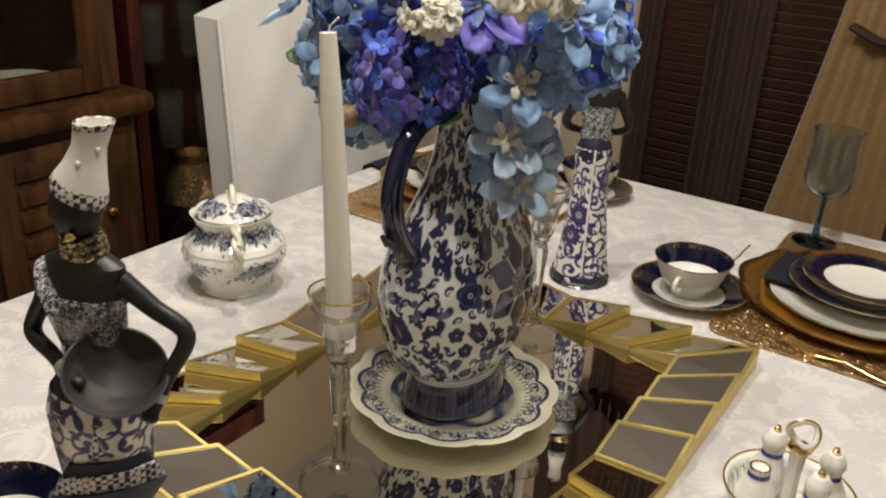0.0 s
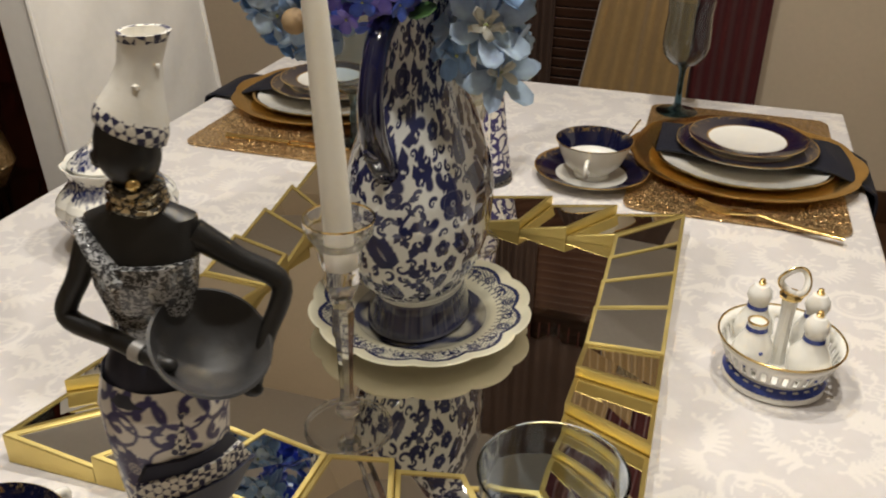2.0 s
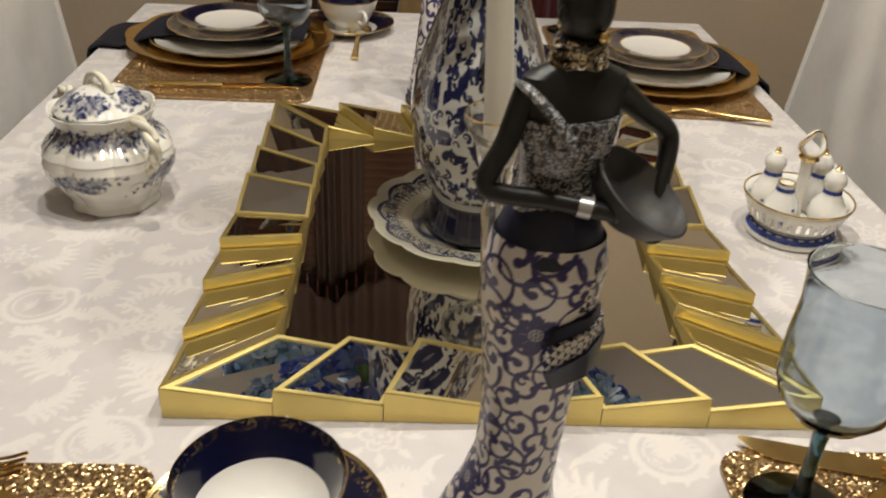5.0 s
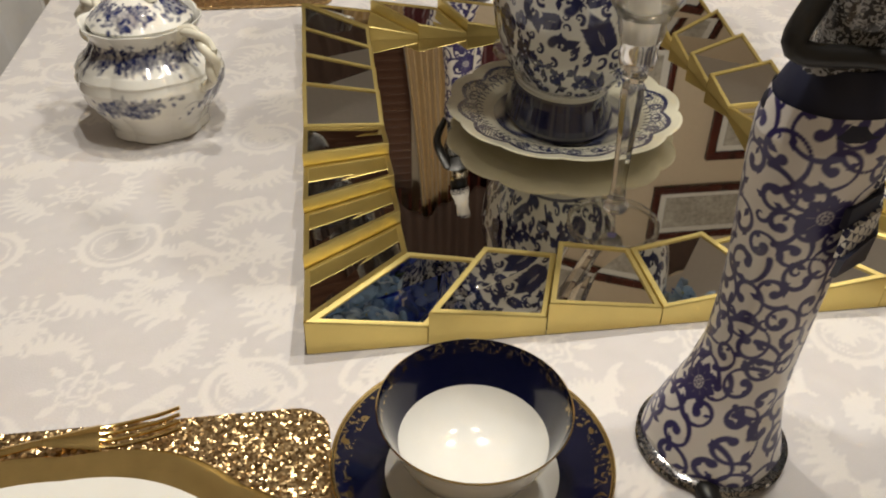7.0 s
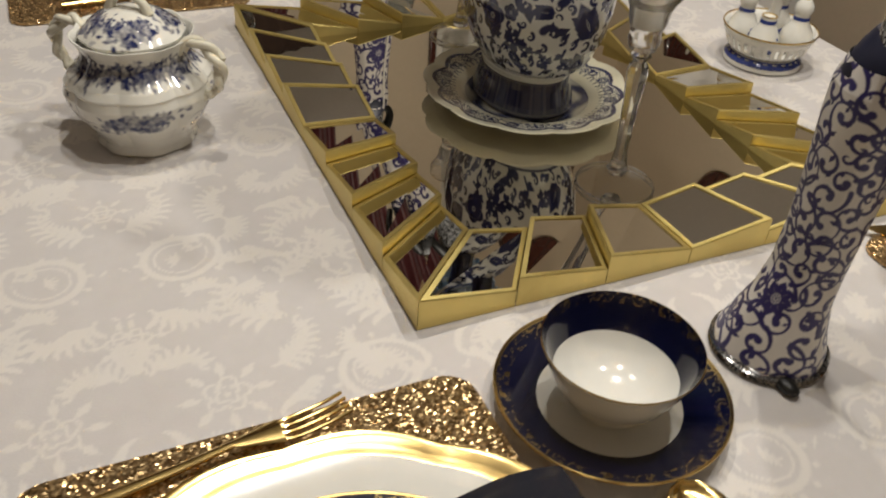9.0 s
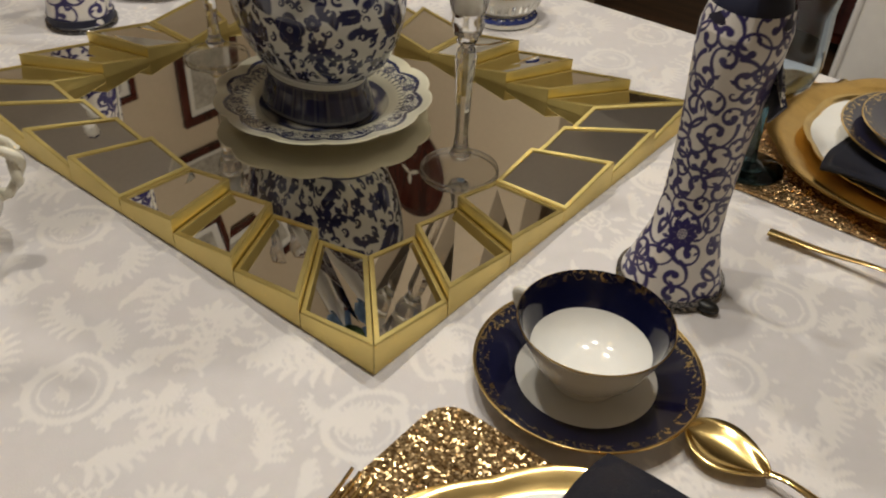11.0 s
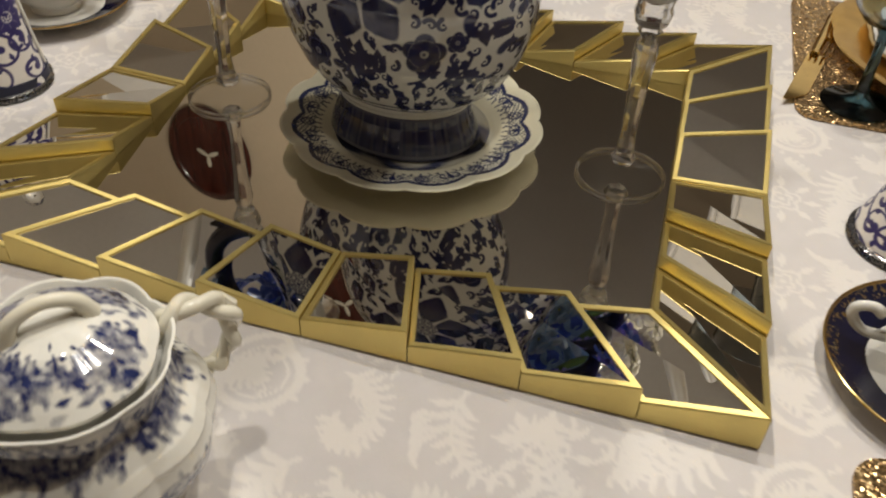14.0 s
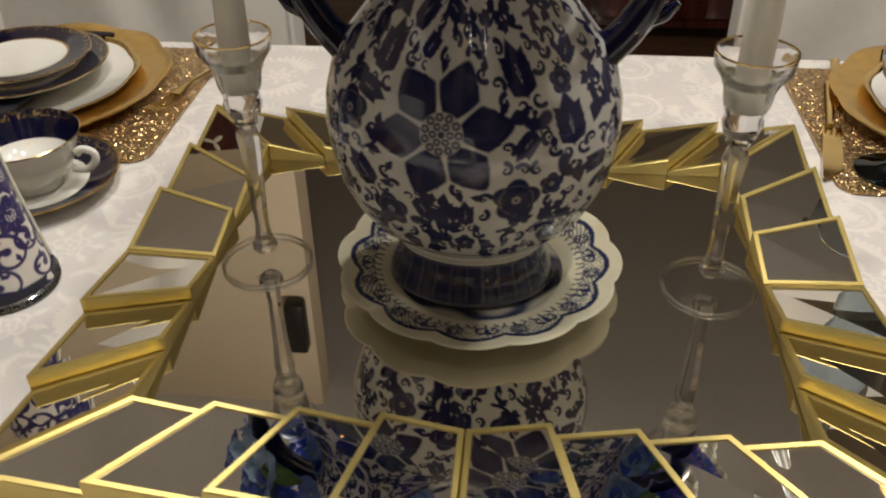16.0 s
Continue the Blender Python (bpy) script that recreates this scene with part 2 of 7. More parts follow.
def painted(name, ground, paint, rough=0.12, vary=0.35, vscale=60.0, coat=0.4, rough2=None, relief=0.0, fuzzy=0.0, fuzz_scale=150.0, span=(0.35, 0.75)):
    """Ground and paint colours, mixed by the painted value of the surface."""
    m = material(name, ground, rough, coat=coat, vary=0.06, scale=12)
    nt = m.node_tree
    b = nt.nodes["Principled BSDF"]
    src = b.inputs["Base Color"].links[0].from_socket
    at = nt.nodes.new("ShaderNodeAttribute")
    at.attribute_name = "paint"
    tex = nt.nodes.new("ShaderNodeTexCoord")
    n = nt.nodes.new("ShaderNodeTexNoise")
    n.inputs["Scale"].default_value, n.inputs["Detail"].default_value = vscale, 5
    nt.links.new(tex.outputs["Object"], n.inputs["Vector"])
    inner = nt.nodes.new("ShaderNodeMix")
    inner.data_type = "RGBA"
    inner.inputs["A"].default_value = [*paint, 1]
    inner.inputs["B"].default_value = [*[min(1, p * (1 + vary * 3) + vary * 0.03) for p in paint], 1]
    nt.links.new(n.outputs["Fac"], inner.inputs["Factor"])
    mask = at.outputs["Fac"]
    if fuzzy:
        f = nt.nodes.new("ShaderNodeTexNoise")
        f.inputs["Scale"].default_value, f.inputs["Detail"].default_value = fuzz_scale, 6
        nt.links.new(tex.outputs["Object"], f.inputs["Vector"])
        s = nt.nodes.new("ShaderNodeMath")
        s.operation = "SUBTRACT"
        s.inputs[1].default_value = 0.5
        nt.links.new(f.outputs["Fac"], s.inputs[0])
        ma = nt.nodes.new("ShaderNodeMath")
        ma.operation = "MULTIPLY_ADD"
        ma.inputs[1].default_value = fuzzy
        nt.links.new(s.outputs[0], ma.inputs[0])
        nt.links.new(at.outputs["Fac"], ma.inputs[2])
        mr = nt.nodes.new("ShaderNodeMapRange")
        mr.inputs["From Min"].default_value, mr.inputs["From Max"].default_value = span
        nt.links.new(ma.outputs[0], mr.inputs["Value"])
        mask = mr.outputs["Result"]
    mix = nt.nodes.new("ShaderNodeMix")
    mix.data_type = "RGBA"
    mix.clamp_factor = True
    nt.links.new(mask, mix.inputs["Factor"])
    nt.links.new(src, mix.inputs["A"])
    nt.links.new(inner.outputs["Result"], mix.inputs["B"])
    nt.links.new(mix.outputs["Result"], b.inputs["Base Color"])
    if rough2 is not None:
        for l in list(b.inputs["Roughness"].links):
            nt.links.remove(l)
        mr = nt.nodes.new("ShaderNodeMapRange")
        mr.inputs["To Min"].default_value, mr.inputs["To Max"].default_value = rough, rough2
        nt.links.new(mask, mr.inputs["Value"])
        nt.links.new(mr.outputs["Result"], b.inputs["Roughness"])
    if relief:
        w = nt.nodes.new("ShaderNodeTexNoise")
        w.inputs["Scale"].default_value, w.inputs["Detail"].default_value = 700, 2
        nt.links.new(tex.outputs["Object"], w.inputs["Vector"])
        bp0 = nt.nodes.new("ShaderNodeBump")
        bp0.inputs["Strength"].default_value, bp0.inputs["Distance"].default_value = 0.25, 0.0006
        nt.links.new(w.outputs["Fac"], bp0.inputs["Height"])
        bp = nt.nodes.new("ShaderNodeBump")
        bp.inputs["Strength"].default_value, bp.inputs["Distance"].default_value = relief, 0.0008
        nt.links.new(mask, bp.inputs["Height"])
        nt.links.new(bp0.outputs["Normal"], bp.inputs["Normal"])
        nt.links.new(bp.outputs["Normal"], b.inputs["Normal"])
    return m


def glitter(name, dark, lite, scale=620.0):
    """Flakes that each face their own way."""
    m = bpy.data.materials.new(name)
    m.use_nodes = True
    nt = m.node_tree
    b = nt.nodes["Principled BSDF"]
    tex = nt.nodes.new("ShaderNodeTexCoord")
    v = nt.nodes.new("ShaderNodeTexVoronoi")
    v.inputs["Scale"].default_value = scale
    nt.links.new(tex.outputs["Object"], v.inputs["Vector"])
    mix = nt.nodes.new("ShaderNodeMix")
    mix.data_type = "RGBA"
    mix.inputs["A"].default_value, mix.inputs["B"].default_value = [*dark, 1], [*lite, 1]
    sep = nt.nodes.new("ShaderNodeSeparateColor")
    nt.links.new(v.outputs["Color"], sep.inputs["Color"])
    nt.links.new(sep.outputs["Blue"], mix.inputs["Factor"])
    nt.links.new(mix.outputs["Result"], b.inputs["Base Color"])
    geo = nt.nodes.new("ShaderNodeNewGeometry")
    off = nt.nodes.new("ShaderNodeVectorMath")
    off.operation = "SUBTRACT"
    off.inputs[1].default_value = (0.5, 0.5, 0.5)
    nt.links.new(v.outputs["Color"], off.inputs[0])
    sc = nt.nodes.new("ShaderNodeVectorMath")
    sc.operation = "SCALE"
    sc.inputs["Scale"].default_value = 1.5
    nt.links.new(off.outputs[0], sc.inputs[0])
    ad = nt.nodes.new("ShaderNodeVectorMath")
    nt.links.new(geo.outputs["Normal"], ad.inputs[0])
    nt.links.new(sc.outputs[0], ad.inputs[1])
    no = nt.nodes.new("ShaderNodeVectorMath")
    no.operation = "NORMALIZE"
    nt.links.new(ad.outputs[0], no.inputs[0])
    nt.links.new(no.outputs[0], b.inputs["Normal"])
    b.inputs["Metallic"].default_value, b.inputs["Roughness"].default_value = 0.9, 0.28
    return m


def thin_glass(name, color, ior=1.5):
    """Sheet glass: clear, with gloss by the angle."""
    m = bpy.data.materials.new(name)
    m.use_nodes = True
    nt = m.node_tree
    nt.nodes.remove(nt.nodes["Principled BSDF"])
    tr, gl, lw, po, mx = (nt.nodes.new(k) for k in ("ShaderNodeBsdfTransparent", "ShaderNodeBsdfGlossy", "ShaderNodeLayerWeight", "ShaderNodeMath", "ShaderNodeMixShader"))
    tr.inputs["Color"].default_value = [*color, 1]
    gl.inputs["Roughness"].default_value = 0.035
    lw.inputs["Blend"].default_value = 0.5
    po.operation = "POWER"
    po.inputs[1].default_value = 5.0
    fl = nt.nodes.new("ShaderNodeMapRange")
    fl.inputs["To Min"].default_value, fl.inputs["To Max"].default_value = ((ior - 1) / (ior + 1)) ** 2, 1.0
    nt.links.new(lw.outputs["Facing"], po.inputs[0])
    nt.links.new(po.outputs[0], fl.inputs["Value"])
    nt.links.new(fl.outputs["Result"], mx.inputs[0])
    nt.links.new(tr.outputs[0], mx.inputs[1])
    nt.links.new(gl.outputs[0], mx.inputs[2])
    nt.links.new(mx.outputs[0], nt.nodes["Material Output"].inputs["Surface"])
    return m


def glass(name, color, rough=0.02, ior=1.45):
    m = material(name, color, rough, vary=0, transmission=1.0, ior=ior)
    return m


def wood(name, dark, lite, rough=0.35, axis=2, scale=6.0):
    m = material(name, lite, rough, vary=0.2, coat=0.25)
    nt = m.node_tree
    b = nt.nodes["Principled BSDF"]
    tex = nt.nodes.new("ShaderNodeTexCoord")
    mp = nt.nodes.new("ShaderNodeMapping")
    s = [scale * 6] * 3
    s[axis] = scale * 0.6
    mp.inputs["Scale"].default_value = s
    nt.links.new(tex.outputs["Object"], mp.inputs["Vector"])
    n = nt.nodes.new("ShaderNodeTexNoise")
    n.inputs["Scale"].default_value, n.inputs["Detail"].default_value, n.inputs["Distortion"].default_value = 1.0, 6, 0.6
    nt.links.new(mp.outputs["Vector"], n.inputs["Vector"])
    r = nt.nodes.new("ShaderNodeValToRGB")
    r.color_ramp.elements[0].position, r.color_ramp.elements[1].position = 0.32, 0.68
    r.color_ramp.elements[0].color, r.color_ramp.elements[1].color = [*dark, 1], [*lite, 1]
    nt.links.new(n.outputs["Fac"], r.inputs["Fac"])
    nt.links.new(r.outputs["Color"], b.inputs["Base Color"])
    return m


def gilded(name, ground, gold_rgb, amount=0.5, scale=140.0):
    """Dark glaze with fine gilt tracery."""
    m = material(name, ground, 0.12, vary=0.15, coat=0.5)
    nt = m.node_tree
    b = nt.nodes["Principled BSDF"]
    src = b.inputs["Base Color"].links[0].from_socket
    tex = nt.nodes.new("ShaderNodeTexCoord")
    n = nt.nodes.new("ShaderNodeTexNoise")
    n.inputs["Scale"].default_value, n.inputs["Detail"].default_value, n.inputs["Distortion"].default_value = scale, 2, 1.6
    nt.links.new(tex.outputs["Object"], n.inputs["Vector"])
    r = nt.nodes.new("ShaderNodeMapRange")
    r.inputs["From Min"].default_value, r.inputs["From Max"].default_value = 0.72 - amount * 0.3, 0.76 - amount * 0.3
    nt.links.new(n.outputs["Fac"], r.inputs["Value"])
    mix = nt.nodes.new("ShaderNodeMix")
    mix.data_type = "RGBA"
    mix.inputs["B"].default_value = [*gold_rgb, 1]
    nt.links.new(r.outputs["Result"], mix.inputs["Factor"])
    nt.links.new(src, mix.inputs["A"])
    nt.links.new(mix.outputs["Result"], b.inputs["Base Color"])
    nt.links.new(r.outputs["Result"], b.inputs["Metallic"])
    return m


GOLD = (0.83, 0.6, 0.24)
M_GOLD = material("polished_gold", GOLD, 0.16, 1.0, vary=0.15, scale=30)
M_TRAY = material("satin_gold_leaf", (0.70, 0.56, 0.21), 0.44, 1.0, vary=0.1, scale=9, fine=45, bump=0.006, bump_scale=60)
M_CHARGER = material("antique_gold", (0.78, 0.51, 0.16), 0.22, 1.0, vary=0.22, scale=10, bump=0.12, bump_scale=70)
M_MIRROR = material("mirror_glass", (0.8, 0.77, 0.71), 0.015, 1.0, vary=0.03, scale=3)
M_PORCELAIN = material("white_porcelain", (0.78, 0.76, 0.7), 0.1, vary=0.04, coat=0.5)
M_CREAM = material("cream_porcelain", (0.74, 0.7, 0.57), 0.12, vary=0.05, coat=0.5)
M_NAVY = material("cobalt_glaze", (0.004, 0.005, 0.024), 0.1, vary=0.2, coat=0.6)
M_NAVY_GILT = gilded("cobalt_and_gilt_glaze", (0.004, 0.005, 0.022), (0.66, 0.48, 0.2), 0.52, 170)
M_NAPKIN = material("navy_napkin_cloth", (0.0045, 0.005, 0.013), 0.9, vary=0.25, bump=0.4, bump_scale=900)
M_VASE = painted("blue_and_white_glaze", (0.66, 0.66, 0.62), (0.010, 0.013, 0.052), 0.07, 0.3, 90, 0.7)
M_HANDLE = material("dark_cobalt_handle", (0.005, 0.006, 0.028), 0.12, vary=0.4, scale=30, coat=0.6)
M_DELFT = painted("delft_plate_glaze", (0.74, 0.70, 0.53), (0.008, 0.013, 0.05), 0.1, 0.45, 200, 0.5)
M_SKIRT = painted("printed_skirt_resin", (0.72, 0.68, 0.63), (0.019, 0.014, 0.075), 0.33, 0.3, 120, 0.15)
M_SUGAR = painted("flow_blue_glaze", (0.76, 0.74, 0.67), (0.007, 0.012, 0.055), 0.1, 0.45, 160, 0.5, fuzzy=0.5, fuzz_scale=300.0, span=(0.14, 0.88))
# woven motifs tinted lighter: part of their satin sheen is put into the colour
M_CLOTH = painted("damask_tablecloth", (0.592, 0.56, 0.545), (0.668, 0.633, 0.595), 0.58, 0.03, 20, 0.0, rough2=0.42, relief=0.09, fuzzy=0.4, fuzz_scale=300.0, span=(0.1, 1.0))
M_BLACK = material("black_resin", (0.012, 0.011, 0.01), 0.42, vary=0.3, scale=30, bump=0.15, bump_scale=160)
M_BOWL = material("dark_grey_resin", (0.035, 0.034, 0.034), 0.52, vary=0.35, scale=40, bump=0.2, bump_scale=120)
M_GLITTER = glitter("gold_glitter", (0.30, 0.16, 0.05), (0.85, 0.62, 0.33))
M_CRYSTAL = thin_glass("clear_crystal", (0.96, 0.96, 0.95), 1.5)
_nt = M_CRYSTAL.node_tree
_gl, _mx = _nt.nodes.new("ShaderNodeBsdfGlass"), _nt.nodes.new("ShaderNodeMixShader")
_gl.inputs["IOR"].default_value, _gl.inputs["Roughness"].default_value = 1.5, 0.03
_mx.inputs[0].default_value = 0.88
_nt.links.new(_nt.nodes["Mix Shader"].outputs[0], _mx.inputs[1])
_nt.links.new(_gl.outputs[0], _mx.inputs[2])
_nt.links.new(_mx.outputs[0], _nt.nodes["Material Output"].inputs["Surface"])
M_BLUEGLASS = glass("smoky_blue_glass", (0.68, 0.75, 0.81), 0.02, 1.42)
M_STEM = glass("deep_teal_glass", (0.06, 0.14, 0.18), 0.03, 1.45)
M_WAX = material("ivory_candle_wax", (0.74, 0.7, 0.6), 0.45, vary=0.05, sheen=0.1)
M_WICK = material("cotton_wick", (0.75, 0.7, 0.6), 0.9)
M_COVER = material("white_chair_cover", (0.63, 0.6, 0.555), 0.85, vary=0.06, scale=5, bump=0.35, bump_scale=600, sheen=0.3)
M_WALL = material("beige_wall_paint", (0.61, 0.505, 0.37), 0.8, vary=0.05, scale=2, bump=0.2, bump_scale=250)
M_CEILING = material("ceiling_paint", (0.71, 0.69, 0.66), 0.9, vary=0.06, scale=1.5, bump=0.3, bump_scale=180)
M_FLOOR = wood("dark_floor_boards", (0.05, 0.025, 0.012), (0.12, 0.06, 0.03), 0.3, 1, 4)
M_OAK = wood("stained_oak", (0.036, 0.015, 0.006), (0.11, 0.05, 0.018), 0.35, 2, 5)
M_MAHOGANY = wood("dark_mahogany", (0.035, 0.007, 0.005), (0.085, 0.018, 0.011), 0.25, 2, 5)
M_BLIND = wood("walnut_blind_slats", (0.07, 0.03, 0.018), (0.15, 0.075, 0.045), 0.4, 0, 6)
M_CURTAIN = material("brown_sheer_curtain", (0.055, 0.03, 0.02), 0.8, vary=0.25, scale=10, bump=0.3, bump_scale=500)
M_DRAPE = material("gold_satin_drape", (0.34, 0.22, 0.09), 0.42, vary=0.15, scale=6, sheen=0.4)
M_DARKGLASS = thin_glass("cabinet_pane", (0.85, 0.85, 0.83), 1.45)
M_FOOTGLASS = thin_glass("clear_foot_glass", (0.99, 0.99, 0.985), 1.5)
M_BLUEPAINT = material("cobalt_brushwork", (0.045, 0.07, 0.28), 0.15, vary=0.5, scale=150, coat=0.4)

# ---- the room ----
X0, X1, Y0, Y1, H = -1.85, 1.75, -2.6, 2.12, 2.75
XF = 4.8  # far wall of the dark room beyond


def setting(ob, label, category):
    return tagged(ob, label, category, "", "structure")


setting(part("floor", box(X0 - 0.1, XF + 0.1, Y0 - 0.1, Y1 + 0.12, -0.08, 0.0), M_FLOOR), "dark stained wooden floor boards", "floor")
setting(part("ceiling", box(X0 - 0.1, XF + 0.1, Y0 - 0.1, Y1 + 0.12, H, H + 0.08), M_CEILING), "dim beige painted ceiling", "ceiling")
setting(part("wall_east", box(X1, X1 + 0.12, 0.66, Y1, 0, H), M_WALL), "beige painted wall ending at a wide opening", "wall")
setting(part("wall_far", box(XF, XF + 0.1, Y0, Y1, 0, H), M_WALL), "plain wall of the dark room beyond", "wall")
setting(part("wall_side", box(X1 + 0.12, XF, Y1, Y1 + 0.1, 0, H), M_WALL), "plain side wall of the dark room", "wall")
setting(part("wall_west", box(X0 - 0.1, X0, Y0, Y1, 0, H), M_WALL), "beige painted wall behind the china cabinet", "wall")
setting(part("wall_south", box(X0, XF, Y0 - 0.1, Y0, 0, H), M_WALL), "beige painted wall closing the room", "wall")
WX0, WX1, WZ0, WZ1 = -0.62, 0.06, 0.25, 2.35
bm = box(X0, WX0, Y1, Y1 + 0.12, 0, H)
box(WX1, X1 + 0.119, Y1, Y1 + 0.12, 0, H, bm)
box(WX0, WX1, Y1, Y1 + 0.12, 0, WZ0, bm)
box(WX0, WX1, Y1, Y1 + 0.12, WZ1, H, bm)
setting(part("wall_north", bm, M_WALL), "beige painted wall with a tall curtained window", "wall")
setting(part("baseboard", box(WX1 + 0.35, X1, Y1 - 0.015, Y1 - 0.002, 0.001, 0.11, bevel=0.004), M_OAK), "stained wooden skirting board", "skirting")

# window: dark night pane, wooden blind, brown sheers, gold drape
win = setting(thing("window_1", (WX0 + WX1) / 2, Y1, 0, "tall window at night behind a wooden blind", "window"), "tall window at night behind a wooden blind", "window")
hw = (WX1 - WX0) / 2
bm = bmesh.new()
for a in ((-hw, -hw + 0.04, WZ0, WZ1), (hw - 0.04, hw, WZ0, WZ1), (-hw + 0.04, hw - 0.04, WZ0, WZ0 + 0.04), (-hw + 0.04, hw - 0.04, WZ1 - 0.04, WZ1)):
    box(a[0], a[1], 0.03, 0.1, a[2], a[3], bm)
part("window_frame", bm, M_MAHOGANY, win)
part("pane", box(-hw + 0.04, hw - 0.04, 0.062, 0.068, WZ0 + 0.04, WZ1 - 0.04), material("night_pane", (0.01, 0.01, 0.012), 0.05, vary=0), win)
blind = thing("window_blind", (WX0 + WX1) / 2, Y1 - 0.035, 0, "brown wooden slatted blind, closed, in the window", "blind")
slat = None
zs = WZ0 + 0.02
while zs < WZ1:
    if slat is None:
        slat = part("slat", box(-hw, hw, -0.0015, 0.0015, -0.021, 0.021, bevel=0.001), M_BLIND, blind, smooth=0)
        ob = slat
    else:
        ob = new("slat", slat.data)
        ob.parent = blind
    ob.matrix_basis = pose(0, 0, zs, 38, 0, 0)
    zs += 0.033


def pleated(name, x0, x1, y, z0, z1, folds, depth, mat, label, category, flare=0.0, seed=1):
    """A hanging cloth in uneven folds, with thickness."""
    rnd = random.Random(seed)
    n, rows = folds * 10, 26
    ph = [rnd.uniform(-0.5, 0.5) for _ in range(folds + 1)]
    bm = bmesh.new()
    g = []
    for j in range(rows + 1):
        v = j / rows
        row = []
        for i in range(n + 1):
            u = i / n
            f = u * folds
            k = int(min(f, folds - 1))
            amp = depth * (0.65 + 0.5 * ph[k]) * (0.7 + 0.3 * (1 - v))
            xx = x0 + (x1 - x0) * u + flare * (1 - v) ** 1.5 * (u - 1)
            row.append(bm.verts.new((xx, y - amp * (0.5 + 0.5 * math.sin(2 * math.pi * f + ph[k] * v)), z0 + (z1 - z0) * v)))
        g.append(row)
    for j in range(rows):
        for i in range(n):
            bm.faces.new((g[j][i], g[j][i + 1], g[j + 1][i + 1], g[j + 1][i]))
    ob = part(name, bm, mat, smooth=80)
    so = ob.modifiers.new("thickness", "SOLIDIFY")
    so.thickness = 0.003
    return tagged(ob, label, category)


pleated("sheer_curtain", -0.42, -0.24, Y1 - 0.075, 0.01, 2.5, 4, 0.05, M_CURTAIN, "dark brown curtain panel hanging over the blind", "curtain", seed=2)
pleated("sheer_curtain", -0.66, -0.58, Y1 - 0.075, 0.01, 2.5, 2, 0.05, M_CURTAIN, "narrow dark brown curtain at the window side", "curtain", seed=3)
pleated("gold_drape", 0.1, 0.2, Y1 - 0.14, 0.01, 2.5, 4, 0.06, M_DRAPE, "gold satin drape tied back beside the window", "drape", flare=0.3, seed=4)
part_tie = part("tieback", tube(smooth_path([(0.0, Y1 - 0.2, 0.95), (0.1, Y1 - 0.22, 0.92), (0.21, Y1 - 0.19, 0.95)], 5), 0.03, 10, flat=0.35), M_CURTAIN)
tagged(part_tie, "dark brown fabric band round the gold drape", "tieback")
pleated("burgundy_drape", 0.2, 0.41, Y1 - 0.06, 0.01, 2.5, 3, 0.045, material("burgundy_satin", (0.075, 0.008, 0.01), 0.45, vary=0.2, scale=6, sheen=0.3), "dark burgundy drape hanging to the floor", "drape", seed=5)


def valance(x0, x1, y, ztop, drop):
    """A gathered dark valance whose lower edge hangs in swags, with bead strings along it."""
    va = thing("valance", 0, 0, 0, "dark brown swagged valance with bead fringe above the window", "valance")
    n, rows = 150, 14
    bm = bmesh.new()
    g = []
    for j in range(rows + 1):
        v = j / rows
        row = []
        for i in range(n + 1):
            u = i / n
            low = drop * (0.78 + 0.22 * abs(math.sin(u * math.pi * 3)))
            row.append(bm.verts.new((x0 + (x1 - x0) * u, y - 0.022 * (0.5 + 0.5 * math.sin(u * 96 + 1.5 * math.sin(u * 17))) * (0.5 + v), ztop - low * v)))
        g.append(row)
    for j in range(rows):
        for i in range(n):
            bm.faces.new((g[j + 1][i], g[j + 1][i + 1], g[j][i + 1], g[j][i]))
    cloth = part("swag_cloth", bm, M_CURTAIN, va, smooth=80)
    cloth.modifiers.new("thickness", "SOLIDIFY").thickness = 0.003
    bead = None
    for k in range(36):
        u = (k + 0.5) / 36
        low = drop * (0.78 + 0.22 * abs(math.sin(u * math.pi * 3)))
        at = (x0 + (x1 - x0) * u, y - 0.018, ztop - low)
        if bead is None:
            bm = bmesh.new()
            for q in range(6):
                ball((0, 0, -0.006 - q * 0.011), (0.0045, 0.0045, 0.0055), bm, 0, 1)
            bead = part("bead_string", bm, M_MAHOGANY, va, "string of dark red beads")
            ob = bead
        else:
            ob = new("bead_string", bead.data)
            ob.parent = va
        ob.location = at


valance(-0.78, 0.52, Y1 - 0.215, 2.56, 0.52)
tagged(part("curtain_rod", tube([(-0.75, Y1 - 0.09, 2.53), (0.5, Y1 - 0.09, 2.53)], 0.014, 12), M_GOLD), "thin brass curtain rod over the window", "curtain rod")

